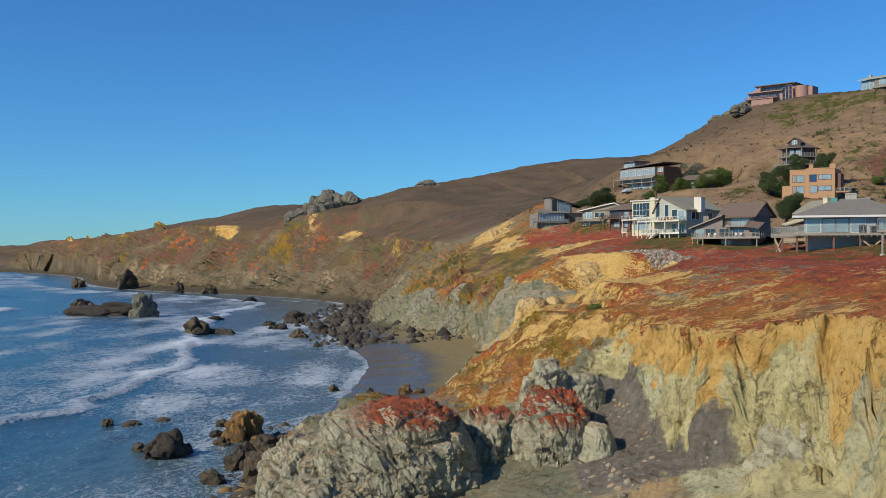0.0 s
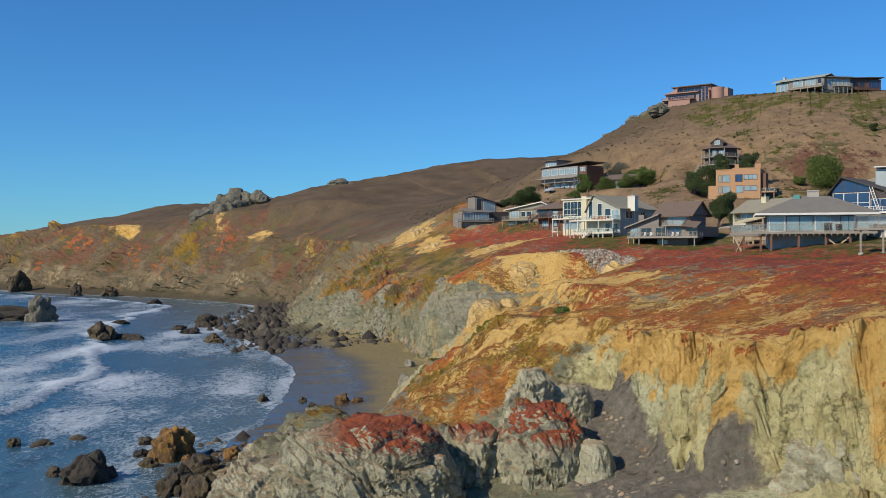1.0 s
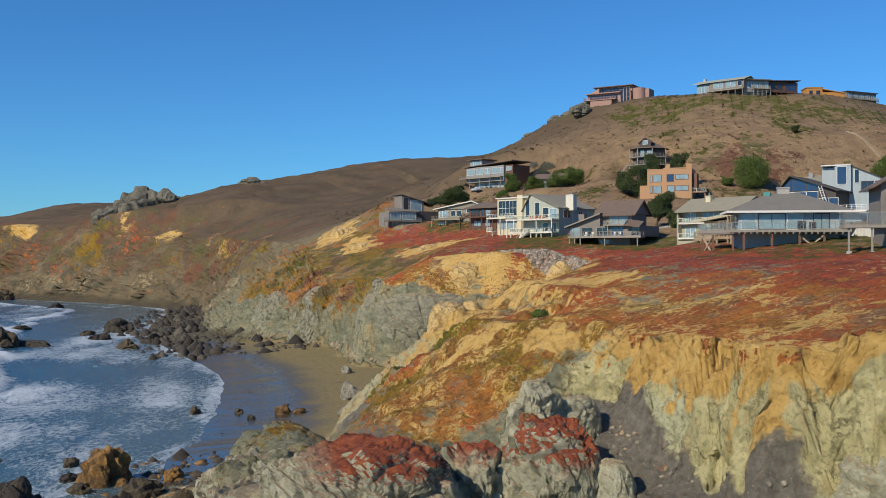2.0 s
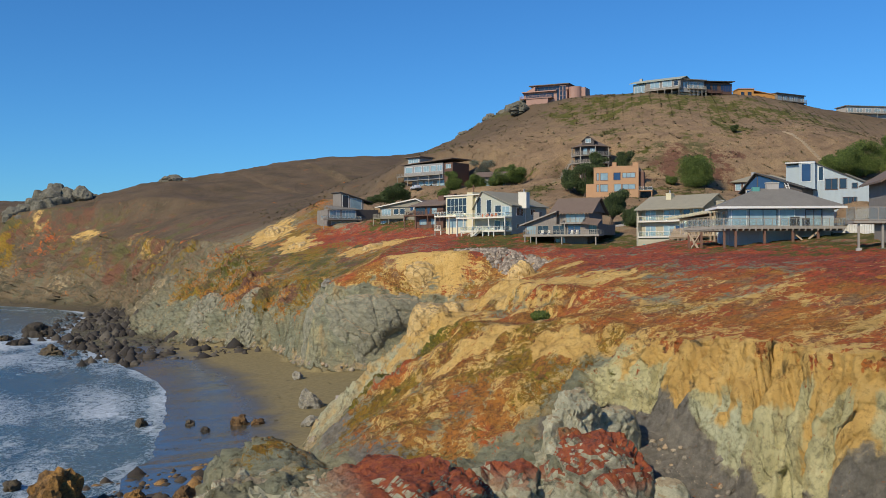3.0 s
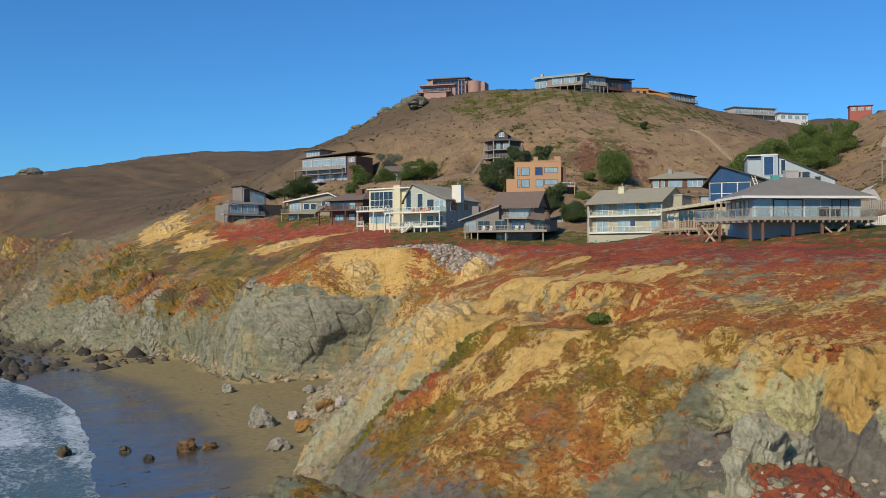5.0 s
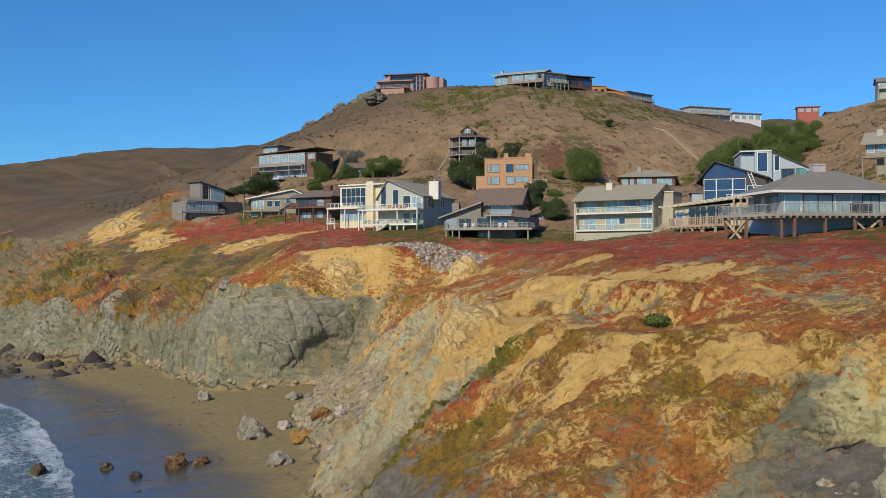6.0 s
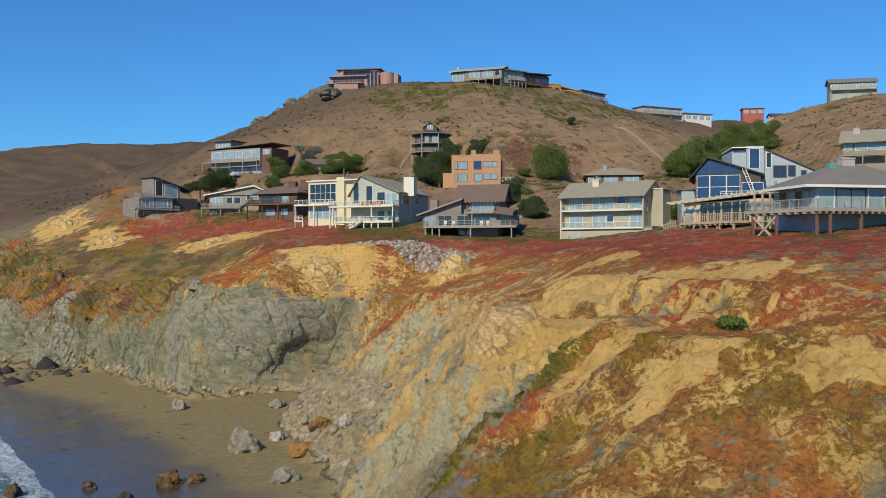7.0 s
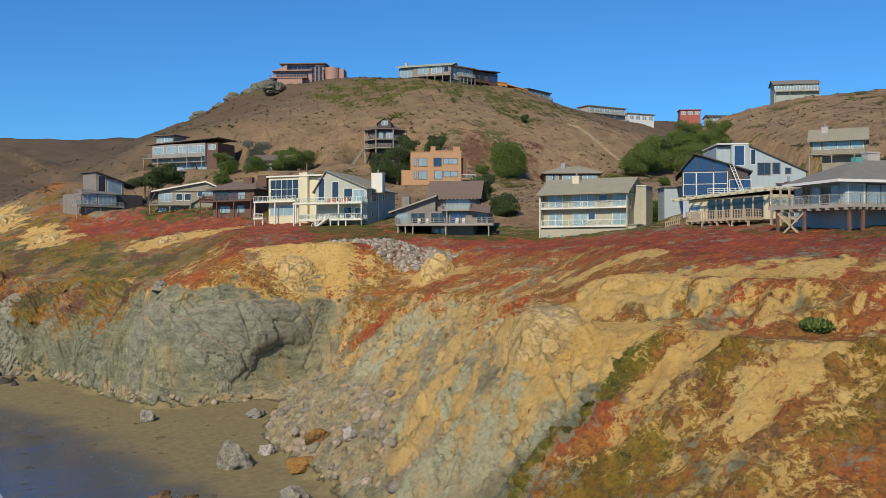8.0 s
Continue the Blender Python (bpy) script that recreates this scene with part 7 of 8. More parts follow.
def crag_rock(label, cx, cy, rx, ry, top, turn, seed, detail=6, base=-2.0, square=0.6, amp=1.0, scale=1.0, dents=(), blocks=1.0, mat=None, lean=0.0, name="rock_outcrop"):
    """A massive broken rock standing on the shore, blocky and fissured."""
    bm = bmesh.new()
    bmesh.ops.create_icosphere(bm, subdivisions=detail, radius=1.0)
    n = np.array([v.co[:] for v in bm.verts])
    faces = [[v.index for v in f.verts] for f in bm.faces]
    bm.free()
    flat = np.hypot(n[:, 0], n[:, 1])
    phi = np.arctan2(n[:, 2], flat)
    r = np.abs(np.cos(phi)) ** square
    zz = np.sign(phi) * np.abs(np.sin(phi)) ** square
    u, v = n[:, 0] / np.maximum(flat, 1e-6) * r * rx, n[:, 1] / np.maximum(flat, 1e-6) * r * ry
    c, s = math.cos(radians(turn)), math.sin(radians(turn))
    nx, ny = n[:, 0] * c - n[:, 1] * s, n[:, 0] * s + n[:, 1] * c
    x, y = cx + u * c - v * s, cy + u * s + v * c
    z = base + (top - base) * np.maximum(zz, -0.05)
    x = x + lean * (z - base)
    k = 1 / scale
    bx, by, bz = (x + 0.35 * z) * k + seed, (y - 0.4 * z) * k, (z + 0.35 * x) * k
    f1, f2, q1 = cells3(bx * 0.24 + 0.35 * fbm3(bx * 0.2, by * 0.2, bz * 0.2, 2, 507), by * 0.24, bz * 0.24, 501)
    out = 1.1 * fbm3(bx * 0.2, by * 0.2, bz * 0.2, 5, 511) + (0.3 + 0.5 * blocks) * (q1 - 0.5) - (0.2 + 0.5 * blocks) * np.exp(-((f2 - f1) / 0.055) ** 2) + blocks * (0.85 * facets3(bx * 0.30, by * 0.30, bz * 0.30, 521) + 0.42 * facets3(bx * 0.8, by * 0.8, bz * 0.75, 531)) + (0.05 + 0.2 * blocks) * facets3(bx * 2.2, by * 2.2, bz * 1.6, 541)
    out = out * amp * scale
    for dx, dy, dz, rad, deep in dents:
        out = out - deep * np.exp(-((x - dx) ** 2 + (y - dy) ** 2 + ((z - dz) * 1.2) ** 2) / rad ** 2)
    x, y, z = x + nx * out, y + ny * out, z + n[:, 2] * out * 0.7
    me = bpy.data.meshes.new(name)
    me.from_pydata(np.stack([x, y, z], 1).tolist(), [], faces)
    me.materials.append(mat or CRAG)
    return tagged(new(name, me), label, "rock", "rock masses of the headland")


crag_rock("massive fissured headland rock topped with red ice plant", -4.6, 92.6, 8.4, 6.4, 12.6, 4, 1.0, 7, square=0.5, amp=0.62, scale=1.1)
crag_rock("low grey shoulder of the headland rock", -12.2, 97.0, 5.6, 9.0, 8.6, -15, 2.0, square=0.5, amp=0.65)
crag_rock("low grey rock shelf behind the headland rock", -9.5, 108.0, 7.0, 8.0, 8.4, 20, 22.0, square=0.45)
crag_rock("weathered rock block beside a dark cleft", 4.4, 97.0, 3.4, 4.4, 11.4, 10, 3.0, 5)
crag_rock("craggy khaki peak hung with red ice plant", 10.6, 95.0, 4.2, 5.0, 13.4, 25, 4.0, 6, square=0.6, amp=0.65)
crag_rock("pale khaki crest of the craggy peak", 10.4, 98.0, 3.2, 2.2, 15.7, 20, 5.0, 6, base=6, square=0.85, amp=0.9, scale=0.7, mat=PALE_CRAG)
crag_rock("pale khaki shoulder beside the grey scree", 14.4, 99.6, 3.2, 2.0, 14.6, 25, 23.0, 5, base=6, amp=0.4, scale=0.7, mat=PALE_CRAG)
crag_rock("small pale block beside the scree", 14.6, 91.6, 2.0, 2.0, 10.8, 30, 6.0, 5, base=3, amp=0.4, scale=0.6, mat=PALE_CRAG)
crag_rock("broken dark rock at the headland's foot", 0.0, 84.5, 6.0, 3.5, 5.0, 0, 7.0, 5)
crag_rock("broken khaki rock at the headland's foot", -11.0, 85.4, 5.2, 3.6, 6.6, 20, 8.0, 6)
crag_rock("pale grey-green rock block below the cliff", 30.0, 78.2, 5.0, 3.6, 13.4, -25, 9.0, 6, base=2, amp=0.7, scale=0.9, square=0.62, mat=PALE_CRAG)
crag_rock("ochre rock block beside the pale one", 36.0, 76.0, 3.0, 3.4, 15.4, 10, 24.0, 6, base=4, amp=0.5, scale=0.7, square=0.5, mat=OCHRE_CRAG)
crag_rock("great rounded grey bluff with a cave at its foot", 25.6, 234.4, 15.4, 10.6, 18.6, -27, 10.0, 7, -2, 0.42, 0.5, 1.5, ((30.4, 222.4, 6.4, 4.4, 9.0), (26.2, 223.4, 3.0, 3.0, 3.5), (15.2, 231.6, 11.0, 1.3, 2.4)), 0.35, BLUFF_CRAG)
crag_rock("leaning grey crag on the cove's point", 2.5, 286.5, 6.6, 4.6, 17.0, -40, 11.0, 6, -2, 0.75, 0.45, 1.3, lean=0.25, mat=GREY_CRAG)
crag_rock("grey crag on the cove's point", 9.5, 276.0, 5.0, 5.5, 13.5, 20, 12.0, 6, -2, 0.75, 0.45, 1.3, lean=0.25, mat=GREY_CRAG)
crag_rock("grey crag slanting up from the cove's rocks", -8.0, 303.0, 7.0, 5.0, 15.0, -50, 13.0, 6, -2, 0.75, 0.45, 1.3, lean=0.25, mat=GREY_CRAG)
crag_rock("ochre sandstone knob on the spur", 13.9, 148.6, 3.3, 5.0, 19.9, -12, 14.0, 6, 6, 0.5, 0.4, 0.7, mat=OCHRE_CRAG)
crag_rock("lesser ochre knob behind the spur", 17.2, 150.2, 2.0, 2.6, 20.0, 10, 15.0, 5, 12, 0.6, 0.35, 0.6, mat=OCHRE_CRAG)
crag_rock("ochre outcrop over the grey bluff", 34.5, 230.5, 5.4, 4.6, 24.2, -35, 16.0, 6, 15, 0.6, 0.35, 1.2, mat=OCHRE_CRAG)
crag_rock("ochre outcrop on the cove's rim", 22.5, 323.5, 4.2, 6.0, 29.4, 20, 18.0, 5, 20, 0.7, 0.7, 0.9, mat=OCHRE_CRAG)
crag_rock("tall ochre outcrop on the cove's rim", 19.5, 357.0, 5.0, 8.0, 34.6, 15, 19.0, 5, 22, 0.7, 0.8, 1.0, mat=OCHRE_CRAG)
crag_rock("ochre scarp below the houses", 37.5, 287.5, 4.5, 4.0, 28.6, 40, 20.0, 5, 22, 0.7, 0.6, 0.9, mat=OCHRE_CRAG)
crag_rock("ochre scarp below the riprap bank", 50.5, 212.0, 3.2, 2.6, 24.4, 0, 21.0, 5, 17, 0.7, 0.5, 0.7, mat=OCHRE_CRAG)


# ---- scattered cover, on the surface of the ground ----
count = len(land_sheet.data.vertices)
spots = np.empty(count * 3, np.float32)
land_sheet.data.vertices.foreach_get("co", spots)
spots = spots.reshape(-1, 3)
slants = np.empty(count * 3, np.float32)
land_sheet.data.vertices.foreach_get("normal", slants)
slants = slants.reshape(-1, 3)


def cover(name):
    a = np.empty(count * 4, np.float32)
    land_sheet.data.color_attributes[name].data.foreach_get("color", a)
    return a.reshape(-1, 4)[:, :3]


RED, OLIVE, OCH = cover("cover").T
PURPLE, DRY, SAND = cover("cover_more").T
WETNESS, SCREE, MOSS = cover("cover_wet").T
rng = np.random.default_rng(5)


def pick(weight, number):
    w = np.clip(weight, 0, None).astype(float)
    number = min(number, int((w > 0).sum() * 0.8))
    return rng.choice(count, number, replace=False, p=w / w.sum())


AREA, STEEP = cover("plot")[:, 0], cover("plot")[:, 1]


def strew(name, at, sizes, template, faces, mat, label, category, squash=(0.5, 0.9), sink=0.1, follow=0.5, jitter=0.25):
    """One mesh of many small lumps set on the ground."""
    n, k = len(at), len(template)
    base = np.repeat(template[None], n, 0) * (1 + rng.uniform(-jitter, jitter, (n, k, 3)))
    a = rng.uniform(0, 2 * np.pi, n)
    c, s = np.cos(a), np.sin(a)
    x, y = base[:, :, 0] * c[:, None] - base[:, :, 1] * s[:, None], base[:, :, 0] * s[:, None] + base[:, :, 1] * c[:, None]
    z = base[:, :, 2] * rng.uniform(*squash, n)[:, None]
    out = np.stack([x, y, z], 2) * sizes[:, None, None]
    nrm = slants[at] * follow + np.array([0, 0, 1 - follow])
    nrm /= np.linalg.norm(nrm, axis=1, keepdims=True)
    out[:, :, 2] -= (out[:, :, 0] * nrm[:, None, 0] + out[:, :, 1] * nrm[:, None, 1]) / np.maximum(nrm[:, None, 2], 0.4)
    out += spots[at][:, None, :] - nrm[:, None, :] * (sizes * sink)[:, None, None]
    f = (np.array(faces)[None] + (np.arange(n) * k)[:, None, None]).reshape(-1, 3)
    me = bpy.data.meshes.new(name)
    me.vertices.add(n * k)
    me.vertices.foreach_set("co", out.astype(np.float32).ravel())
    me.loops.add(f.size)
    me.loops.foreach_set("vertex_index", f.astype(np.int32).ravel())
    me.polygons.add(len(f))
    me.polygons.foreach_set("loop_start", np.arange(0, f.size, 3, dtype=np.int32))
    me.update(calc_edges=True)
    me.materials.append(mat)
    return tagged(new(name, me), label, category, kind="stuff")


def tuft():
    """A spray of stubby leaves."""
    v, f = [], []
    for i in range(7):
        a = 2 * math.pi * i / 7
        tilt = 0.55 if i % 2 else 0.95
        c, q = math.cos(a), math.sin(a)
        v += [(0.1 * c - 0.28 * q, 0.1 * q + 0.28 * c, 0.0), (0.1 * c + 0.28 * q, 0.1 * q - 0.28 * c, 0.0), (1.0 * c * tilt, 1.0 * q * tilt, 1.25 - tilt)]
        f.append((3 * i, 3 * i + 1, 3 * i + 2))
    return np.array(v), f


def stone():
    bm = bmesh.new()
    bmesh.ops.create_icosphere(bm, subdivisions=1, radius=1.0)
    v, f = np.array([q.co[:] for q in bm.verts]), [[q.index for q in g.verts] for g in bm.faces]
    bm.free()
    return v, f


def island_material(name, *stops, rough=0.9, grain=6.0, alt=()):
    m, nt, bsdf = material(name)
    w = Web(nt)
    r = nt.nodes.new("ShaderNodeNewGeometry").outputs["Random Per Island"]
    col = w.ramp(r, *stops)
    for scale, tint in alt:
        col = w.mix(w.ramp(w.noise(scale, 5, 0.65), (0.52, 0.0), (0.60, 0.72)), col, tint)
    col = w.mix(w.ramp(w.noise(grain, 4, 0.7), (0.35, 0.6), (0.6, 0.0)), col, (0.05, 0.035, 0.022))
    w.link(col, bsdf.inputs["Base Color"])
    bsdf.inputs["Roughness"].default_value = rough
    w.bump(w.noise(grain * 1.5, 4, 0.7), 0.8, 0.1, bsdf.inputs["Normal"])
    return m


TUFT, STONE = tuft(), stone()
ice = pick(np.where(spots[:, 1] < 262, AREA * np.clip(RED - 0.36, 0, 1), 0) * (spots[:, 0] < 70), 42000)
strew("ice_plant", ice, (0.06 + 0.17 * rng.uniform(0, 1, len(ice)) ** 2) * np.where(spots[ice, 2] > 19.5, 0.85, 1.0), *TUFT, island_material("ice_plant_leaves", (0.0, (0.13, 0.07, 0.04)), (0.2, (0.24, 0.10, 0.05)), (0.35, (0.40, 0.10, 0.035)), (0.6, (0.44, 0.17, 0.04)), (0.8, (0.34, 0.24, 0.05)), (1.0, (0.24, 0.21, 0.06)), alt=((0.20, (0.24, 0.18, 0.07)), (0.11, (0.46, 0.18, 0.04)))), "mat of red and orange ice plant", "ice plant")
old = pick(np.where(spots[:, 1] < 330, AREA * np.clip(OLIVE - 0.36, 0, 1), 0), 14000)
strew("coastal_scrub", old, 0.07 + 0.18 * rng.uniform(0, 1, len(old)) ** 2, *TUFT, island_material("scrub_leaves", (0.0, (0.06, 0.05, 0.015)), (0.2, (0.12, 0.09, 0.025)), (0.4, (0.25, 0.14, 0.03)), (0.75, (0.16, 0.165, 0.028)), (1.0, (0.36, 0.15, 0.035))), "low olive and tan scrub", "scrub")
pur = pick(np.where(spots[:, 1] < 330, AREA * np.clip(PURPLE - 0.5, 0, 1), 0) * (spots[:, 0] < 95), 16000)
strew("ice_plant_mat", pur, rng.uniform(0.08, 0.24, len(pur)), *TUFT, island_material("crimson_leaves", (0.0, (0.18, 0.07, 0.065)), (0.5, (0.42, 0.085, 0.065)), (0.85, (0.56, 0.12, 0.05)), (1.0, (0.30, 0.22, 0.12)), alt=((0.17, (0.28, 0.18, 0.13)), (0.09, (0.58, 0.20, 0.05)))), "crimson ice plant mat before the houses", "ice plant", (0.3, 0.6))
hillside = pick(AREA * np.clip(DRY, 0, 1) * (0.04 + np.clip(MOSS - 0.3, 0, 1)) * (spots[:, 1] < 480) * (spots[:, 0] > 20) * (spots[:, 0] < 330) * (spots[:, 2] > 34), 15000)
strew("hill_scrub", hillside, 0.3 + 1.1 * rng.uniform(0, 1, len(hillside)) ** 2, *TUFT, island_material("hill_scrub_leaves", (0.0, (0.05, 0.055, 0.022)), (0.5, (0.14, 0.12, 0.05)), (0.8, (0.24, 0.18, 0.09)), (1.0, (0.15, 0.17, 0.045)), grain=3.0), "dark scrub and dry tussocks on the hill", "scrub")
foot_zone = np.where((spots[:, 1] < 330) & (spots[:, 2] > 0.2) & (spots[:, 2] < 12) & (spots[:, 0] > -30) & (spots[:, 0] < 40), AREA, 0)
talus = pick(foot_zone * np.clip(SCREE - 0.3, 0, 1) * np.where(spots[:, 1] > 150, 3.0, 1.0), 6500)
strew("scree", talus, (0.06 + 0.6 * rng.uniform(0, 1, len(talus)) ** 7) * np.where(spots[talus, 1] < 140, 0.7, 1.35), *STONE, island_material("scree_stones", (0.0, (0.20, 0.18, 0.14)), (0.5, (0.36, 0.32, 0.24)), (0.8, (0.46, 0.33, 0.19)), (1.0, (0.46, 0.39, 0.28))), "fallen stones at the foot of the cliff", "stones", (0.5, 0.9), 0.25, 0.4, 0.3)
strand = np.where((spots[:, 1] > 88) & (spots[:, 1] < 152) & (spots[:, 0] < -8) & (spots[:, 2] > -0.6) & (spots[:, 2] < 4), AREA, 0)
shingle = pick(strand, 420)
strew("shore_rocks", shingle, 0.35 + 1.0 * rng.uniform(0, 1, len(shingle)) ** 3, *STONE, island_material("shore_rock_stone", (0.0, (0.025, 0.022, 0.018)), (0.6, (0.09, 0.07, 0.045)), (0.85, (0.26, 0.15, 0.05)), (1.0, (0.36, 0.20, 0.06))), "dark and ochre rocks strewn along the shore", "rocks", (0.6, 1.0), 0.3, 0.2, 0.3)
cove = np.where((spots[:, 1] > 268) & (spots[:, 1] < 470) & (spots[:, 2] > -0.8) & (spots[:, 2] < 3.5), AREA, 0)
reef = pick(cove, 700)
strew("cove_rocks", reef, 0.4 + 1.9 * rng.uniform(0, 1, len(reef)) ** 3, *STONE, island_material("cove_rock_stone", (0.0, (0.02, 0.019, 0.016)), (0.6, (0.06, 0.053, 0.042)), (1.0, (0.14, 0.125, 0.095))), "dark rocks along the far cove", "rocks", (0.8, 1.5), 0.3, 0.2, 0.45)
t = ((spots[:, 0] - 46) * 11 + (spots[:, 1] - 233.7) * -17) / 410.0
off = np.abs((spots[:, 0] - 46) * 17 + (spots[:, 1] - 233.7) * 11) / 20.2
rip = pick(np.where((t > -0.05) & (t < 1.0) & (off < 3.2), AREA, 0), 520)
strew("riprap", rip, rng.uniform(0.25, 0.6, len(rip)), *STONE, island_material("riprap_stone", (0.0, (0.18, 0.15, 0.115)), (0.6, (0.38, 0.32, 0.245)), (1.0, (0.54, 0.46, 0.36))), "pale riprap stones on the bank", "stones", (0.6, 1.0), 0.1, 0.4, 0.3)


# ---- trees and bushes ----
def leaf_material(name, *stops):
    m, nt, bsdf = material(name)
    w = Web(nt)
    r = nt.nodes.new("ShaderNodeNewGeometry").outputs["Random Per Island"]
    w.link(w.ramp(r, *stops), bsdf.inputs["Base Color"])
    bsdf.inputs["Roughness"].default_value = 0.7
    bsdf.inputs["Transmission Weight"].default_value = 0.0
    return m


LEAF = {
    "cypress": leaf_material("cypress_needles", (0.0, (0.022, 0.038, 0.012)), (0.5, (0.055, 0.09, 0.024)), (1.0, (0.11, 0.15, 0.04))),
    "green": leaf_material("green_leaves", (0.0, (0.04, 0.07, 0.014)), (0.5, (0.10, 0.155, 0.026)), (1.0, (0.19, 0.25, 0.05))),
    "grey": leaf_material("grey_green_leaves", (0.0, (0.08, 0.10, 0.07)), (0.5, (0.16, 0.19, 0.14)), (1.0, (0.25, 0.28, 0.21))),
}
BARK = rock_material("bark", (0.05, 0.035, 0.025), (0.15, 0.11, 0.08), (0.20, 0.16, 0.12), 0.4)


def crown_mesh(lobes, leaf, number, seed, spiky=0.0):
    """Leaf sprays scattered through overlapping lobes (x, y, z, rx, ry, rz), thicker towards their skins."""
    g = np.random.default_rng(seed)
    vol = np.array([b[3] * b[4] * b[5] for b in lobes]) ** 0.8
    which = g.choice(len(lobes), number, p=vol / vol.sum())
    d = g.normal(size=(number, 3))
    d /= np.linalg.norm(d, axis=1, keepdims=True)
    rad = g.uniform(0, 1, number) ** 0.35 * (1 + 0.25 * g.normal(size=number) * 0.5)
    L = np.array(lobes)[which]
    c = L[:, :3] + d * rad[:, None] * L[:, 3:]
    size = leaf * g.uniform(0.6, 1.5, number)
    up = d * (1 - spiky) + np.array([0, 0, 0.6 + spiky]) + 0.35 * g.normal(size=(number, 3))
    up /= np.linalg.norm(up, axis=1, keepdims=True)
    side = np.cross(up, g.normal(size=(number, 3)))
    side /= np.linalg.norm(side, axis=1, keepdims=True)
    s = size[:, None]
    tri = np.stack([c - side * s * 0.5, c + side * s * 0.5, c + up * s * 1.2 + side * s * 0.2, c + np.cross(side, up) * s * 0.55 + up * s * 0.3, c - np.cross(side, up) * s * 0.5 + up * s * 0.25], 1)
    f = np.array([(0, 1, 2), (0, 3, 2), (1, 4, 2)])
    faces = (f[None] + (np.arange(number) * 5)[:, None, None]).reshape(-1, 3)
    me = bpy.data.meshes.new("crown")
    me.vertices.add(number * 5)
    me.vertices.foreach_set("co", tri.astype(np.float32).ravel())
    me.loops.add(faces.size)
    me.loops.foreach_set("vertex_index", faces.astype(np.int32).ravel())
    me.polygons.add(len(faces))
    me.polygons.foreach_set("loop_start", np.arange(0, faces.size, 3, dtype=np.int32))
    me.update(calc_edges=True)
    return me


def limb(bm, pts, r0, r1, sides=7):
    rings = []
    for i, p in enumerate(pts):
        r = r0 + (r1 - r0) * i / (len(pts) - 1)
        rings.append([bm.verts.new((p[0] + r * math.cos(2 * math.pi * k / sides), p[1] + r * math.sin(2 * math.pi * k / sides), p[2])) for k in range(sides)])
    for a, b in zip(rings, rings[1:]):
        for k in range(sides):
            bm.faces.new((a[k], a[(k + 1) % sides], b[(k + 1) % sides], b[k]))
    bm.faces.new(rings[-1])


def tree(x, y, high, wide, kind, label, seed, lean=0.0, trunk=0.3, number=2600, name="tree", category="tree", z=None, leaf=0.36, lobes=14, spiky=0.0):
    """trunk: the bare part of the height."""
    g = np.random.default_rng(seed)
    ob = tagged(new(name), label, category, "trees and bushes among the houses")
    ob.matrix_world = pose(x, y, ground(x, y) - 0.3 if z is None else z)
    z0 = high * trunk
    blobs = []
    for i in range(lobes):
        a, q = g.uniform(0, 2 * math.pi), g.uniform(0.0, 0.62)
        zz = z0 + (high - z0) * g.uniform(0.18, 0.86)
        r = wide * 0.5 * g.uniform(0.36, 0.60) * (1.15 - 0.5 * (zz - z0) / (high - z0))
        blobs.append((lean * zz + wide * 0.5 * q * math.cos(a), wide * 0.5 * q * math.sin(a), zz, r, r, r * g.uniform(0.55, 0.9)))
    bm = bmesh.new()
    limb(bm, [(0, 0, -0.5), (lean * z0 * 0.6, 0.1, z0 * 0.6), (lean * z0 * 1.1, 0, z0 * 1.15 + 0.3), (lean * high * 0.7, 0, high * 0.75)], 0.05 * high, 0.015 * high)
    part("trunk", bm, BARK, ob)
    for b in blobs[:5]:
        bl = bmesh.new()
        limb(bl, [(lean * z0, 0, z0 * 0.8), ((b[0] + lean * z0) / 2, b[1] / 2, (b[2] + z0) / 2 - 0.2), (b[0], b[1], b[2])], 0.022 * high, 0.008 * high, 5)
        part("limb", bl, BARK, ob)
    me = crown_mesh(blobs, leaf * 0.68, int(number * 3.3), seed, spiky)
    me.materials.append(LEAF[kind])
    crown = new("crown", me)
    crown.parent = ob
    return ob


CY = "dark green windswept cypress beside a house"


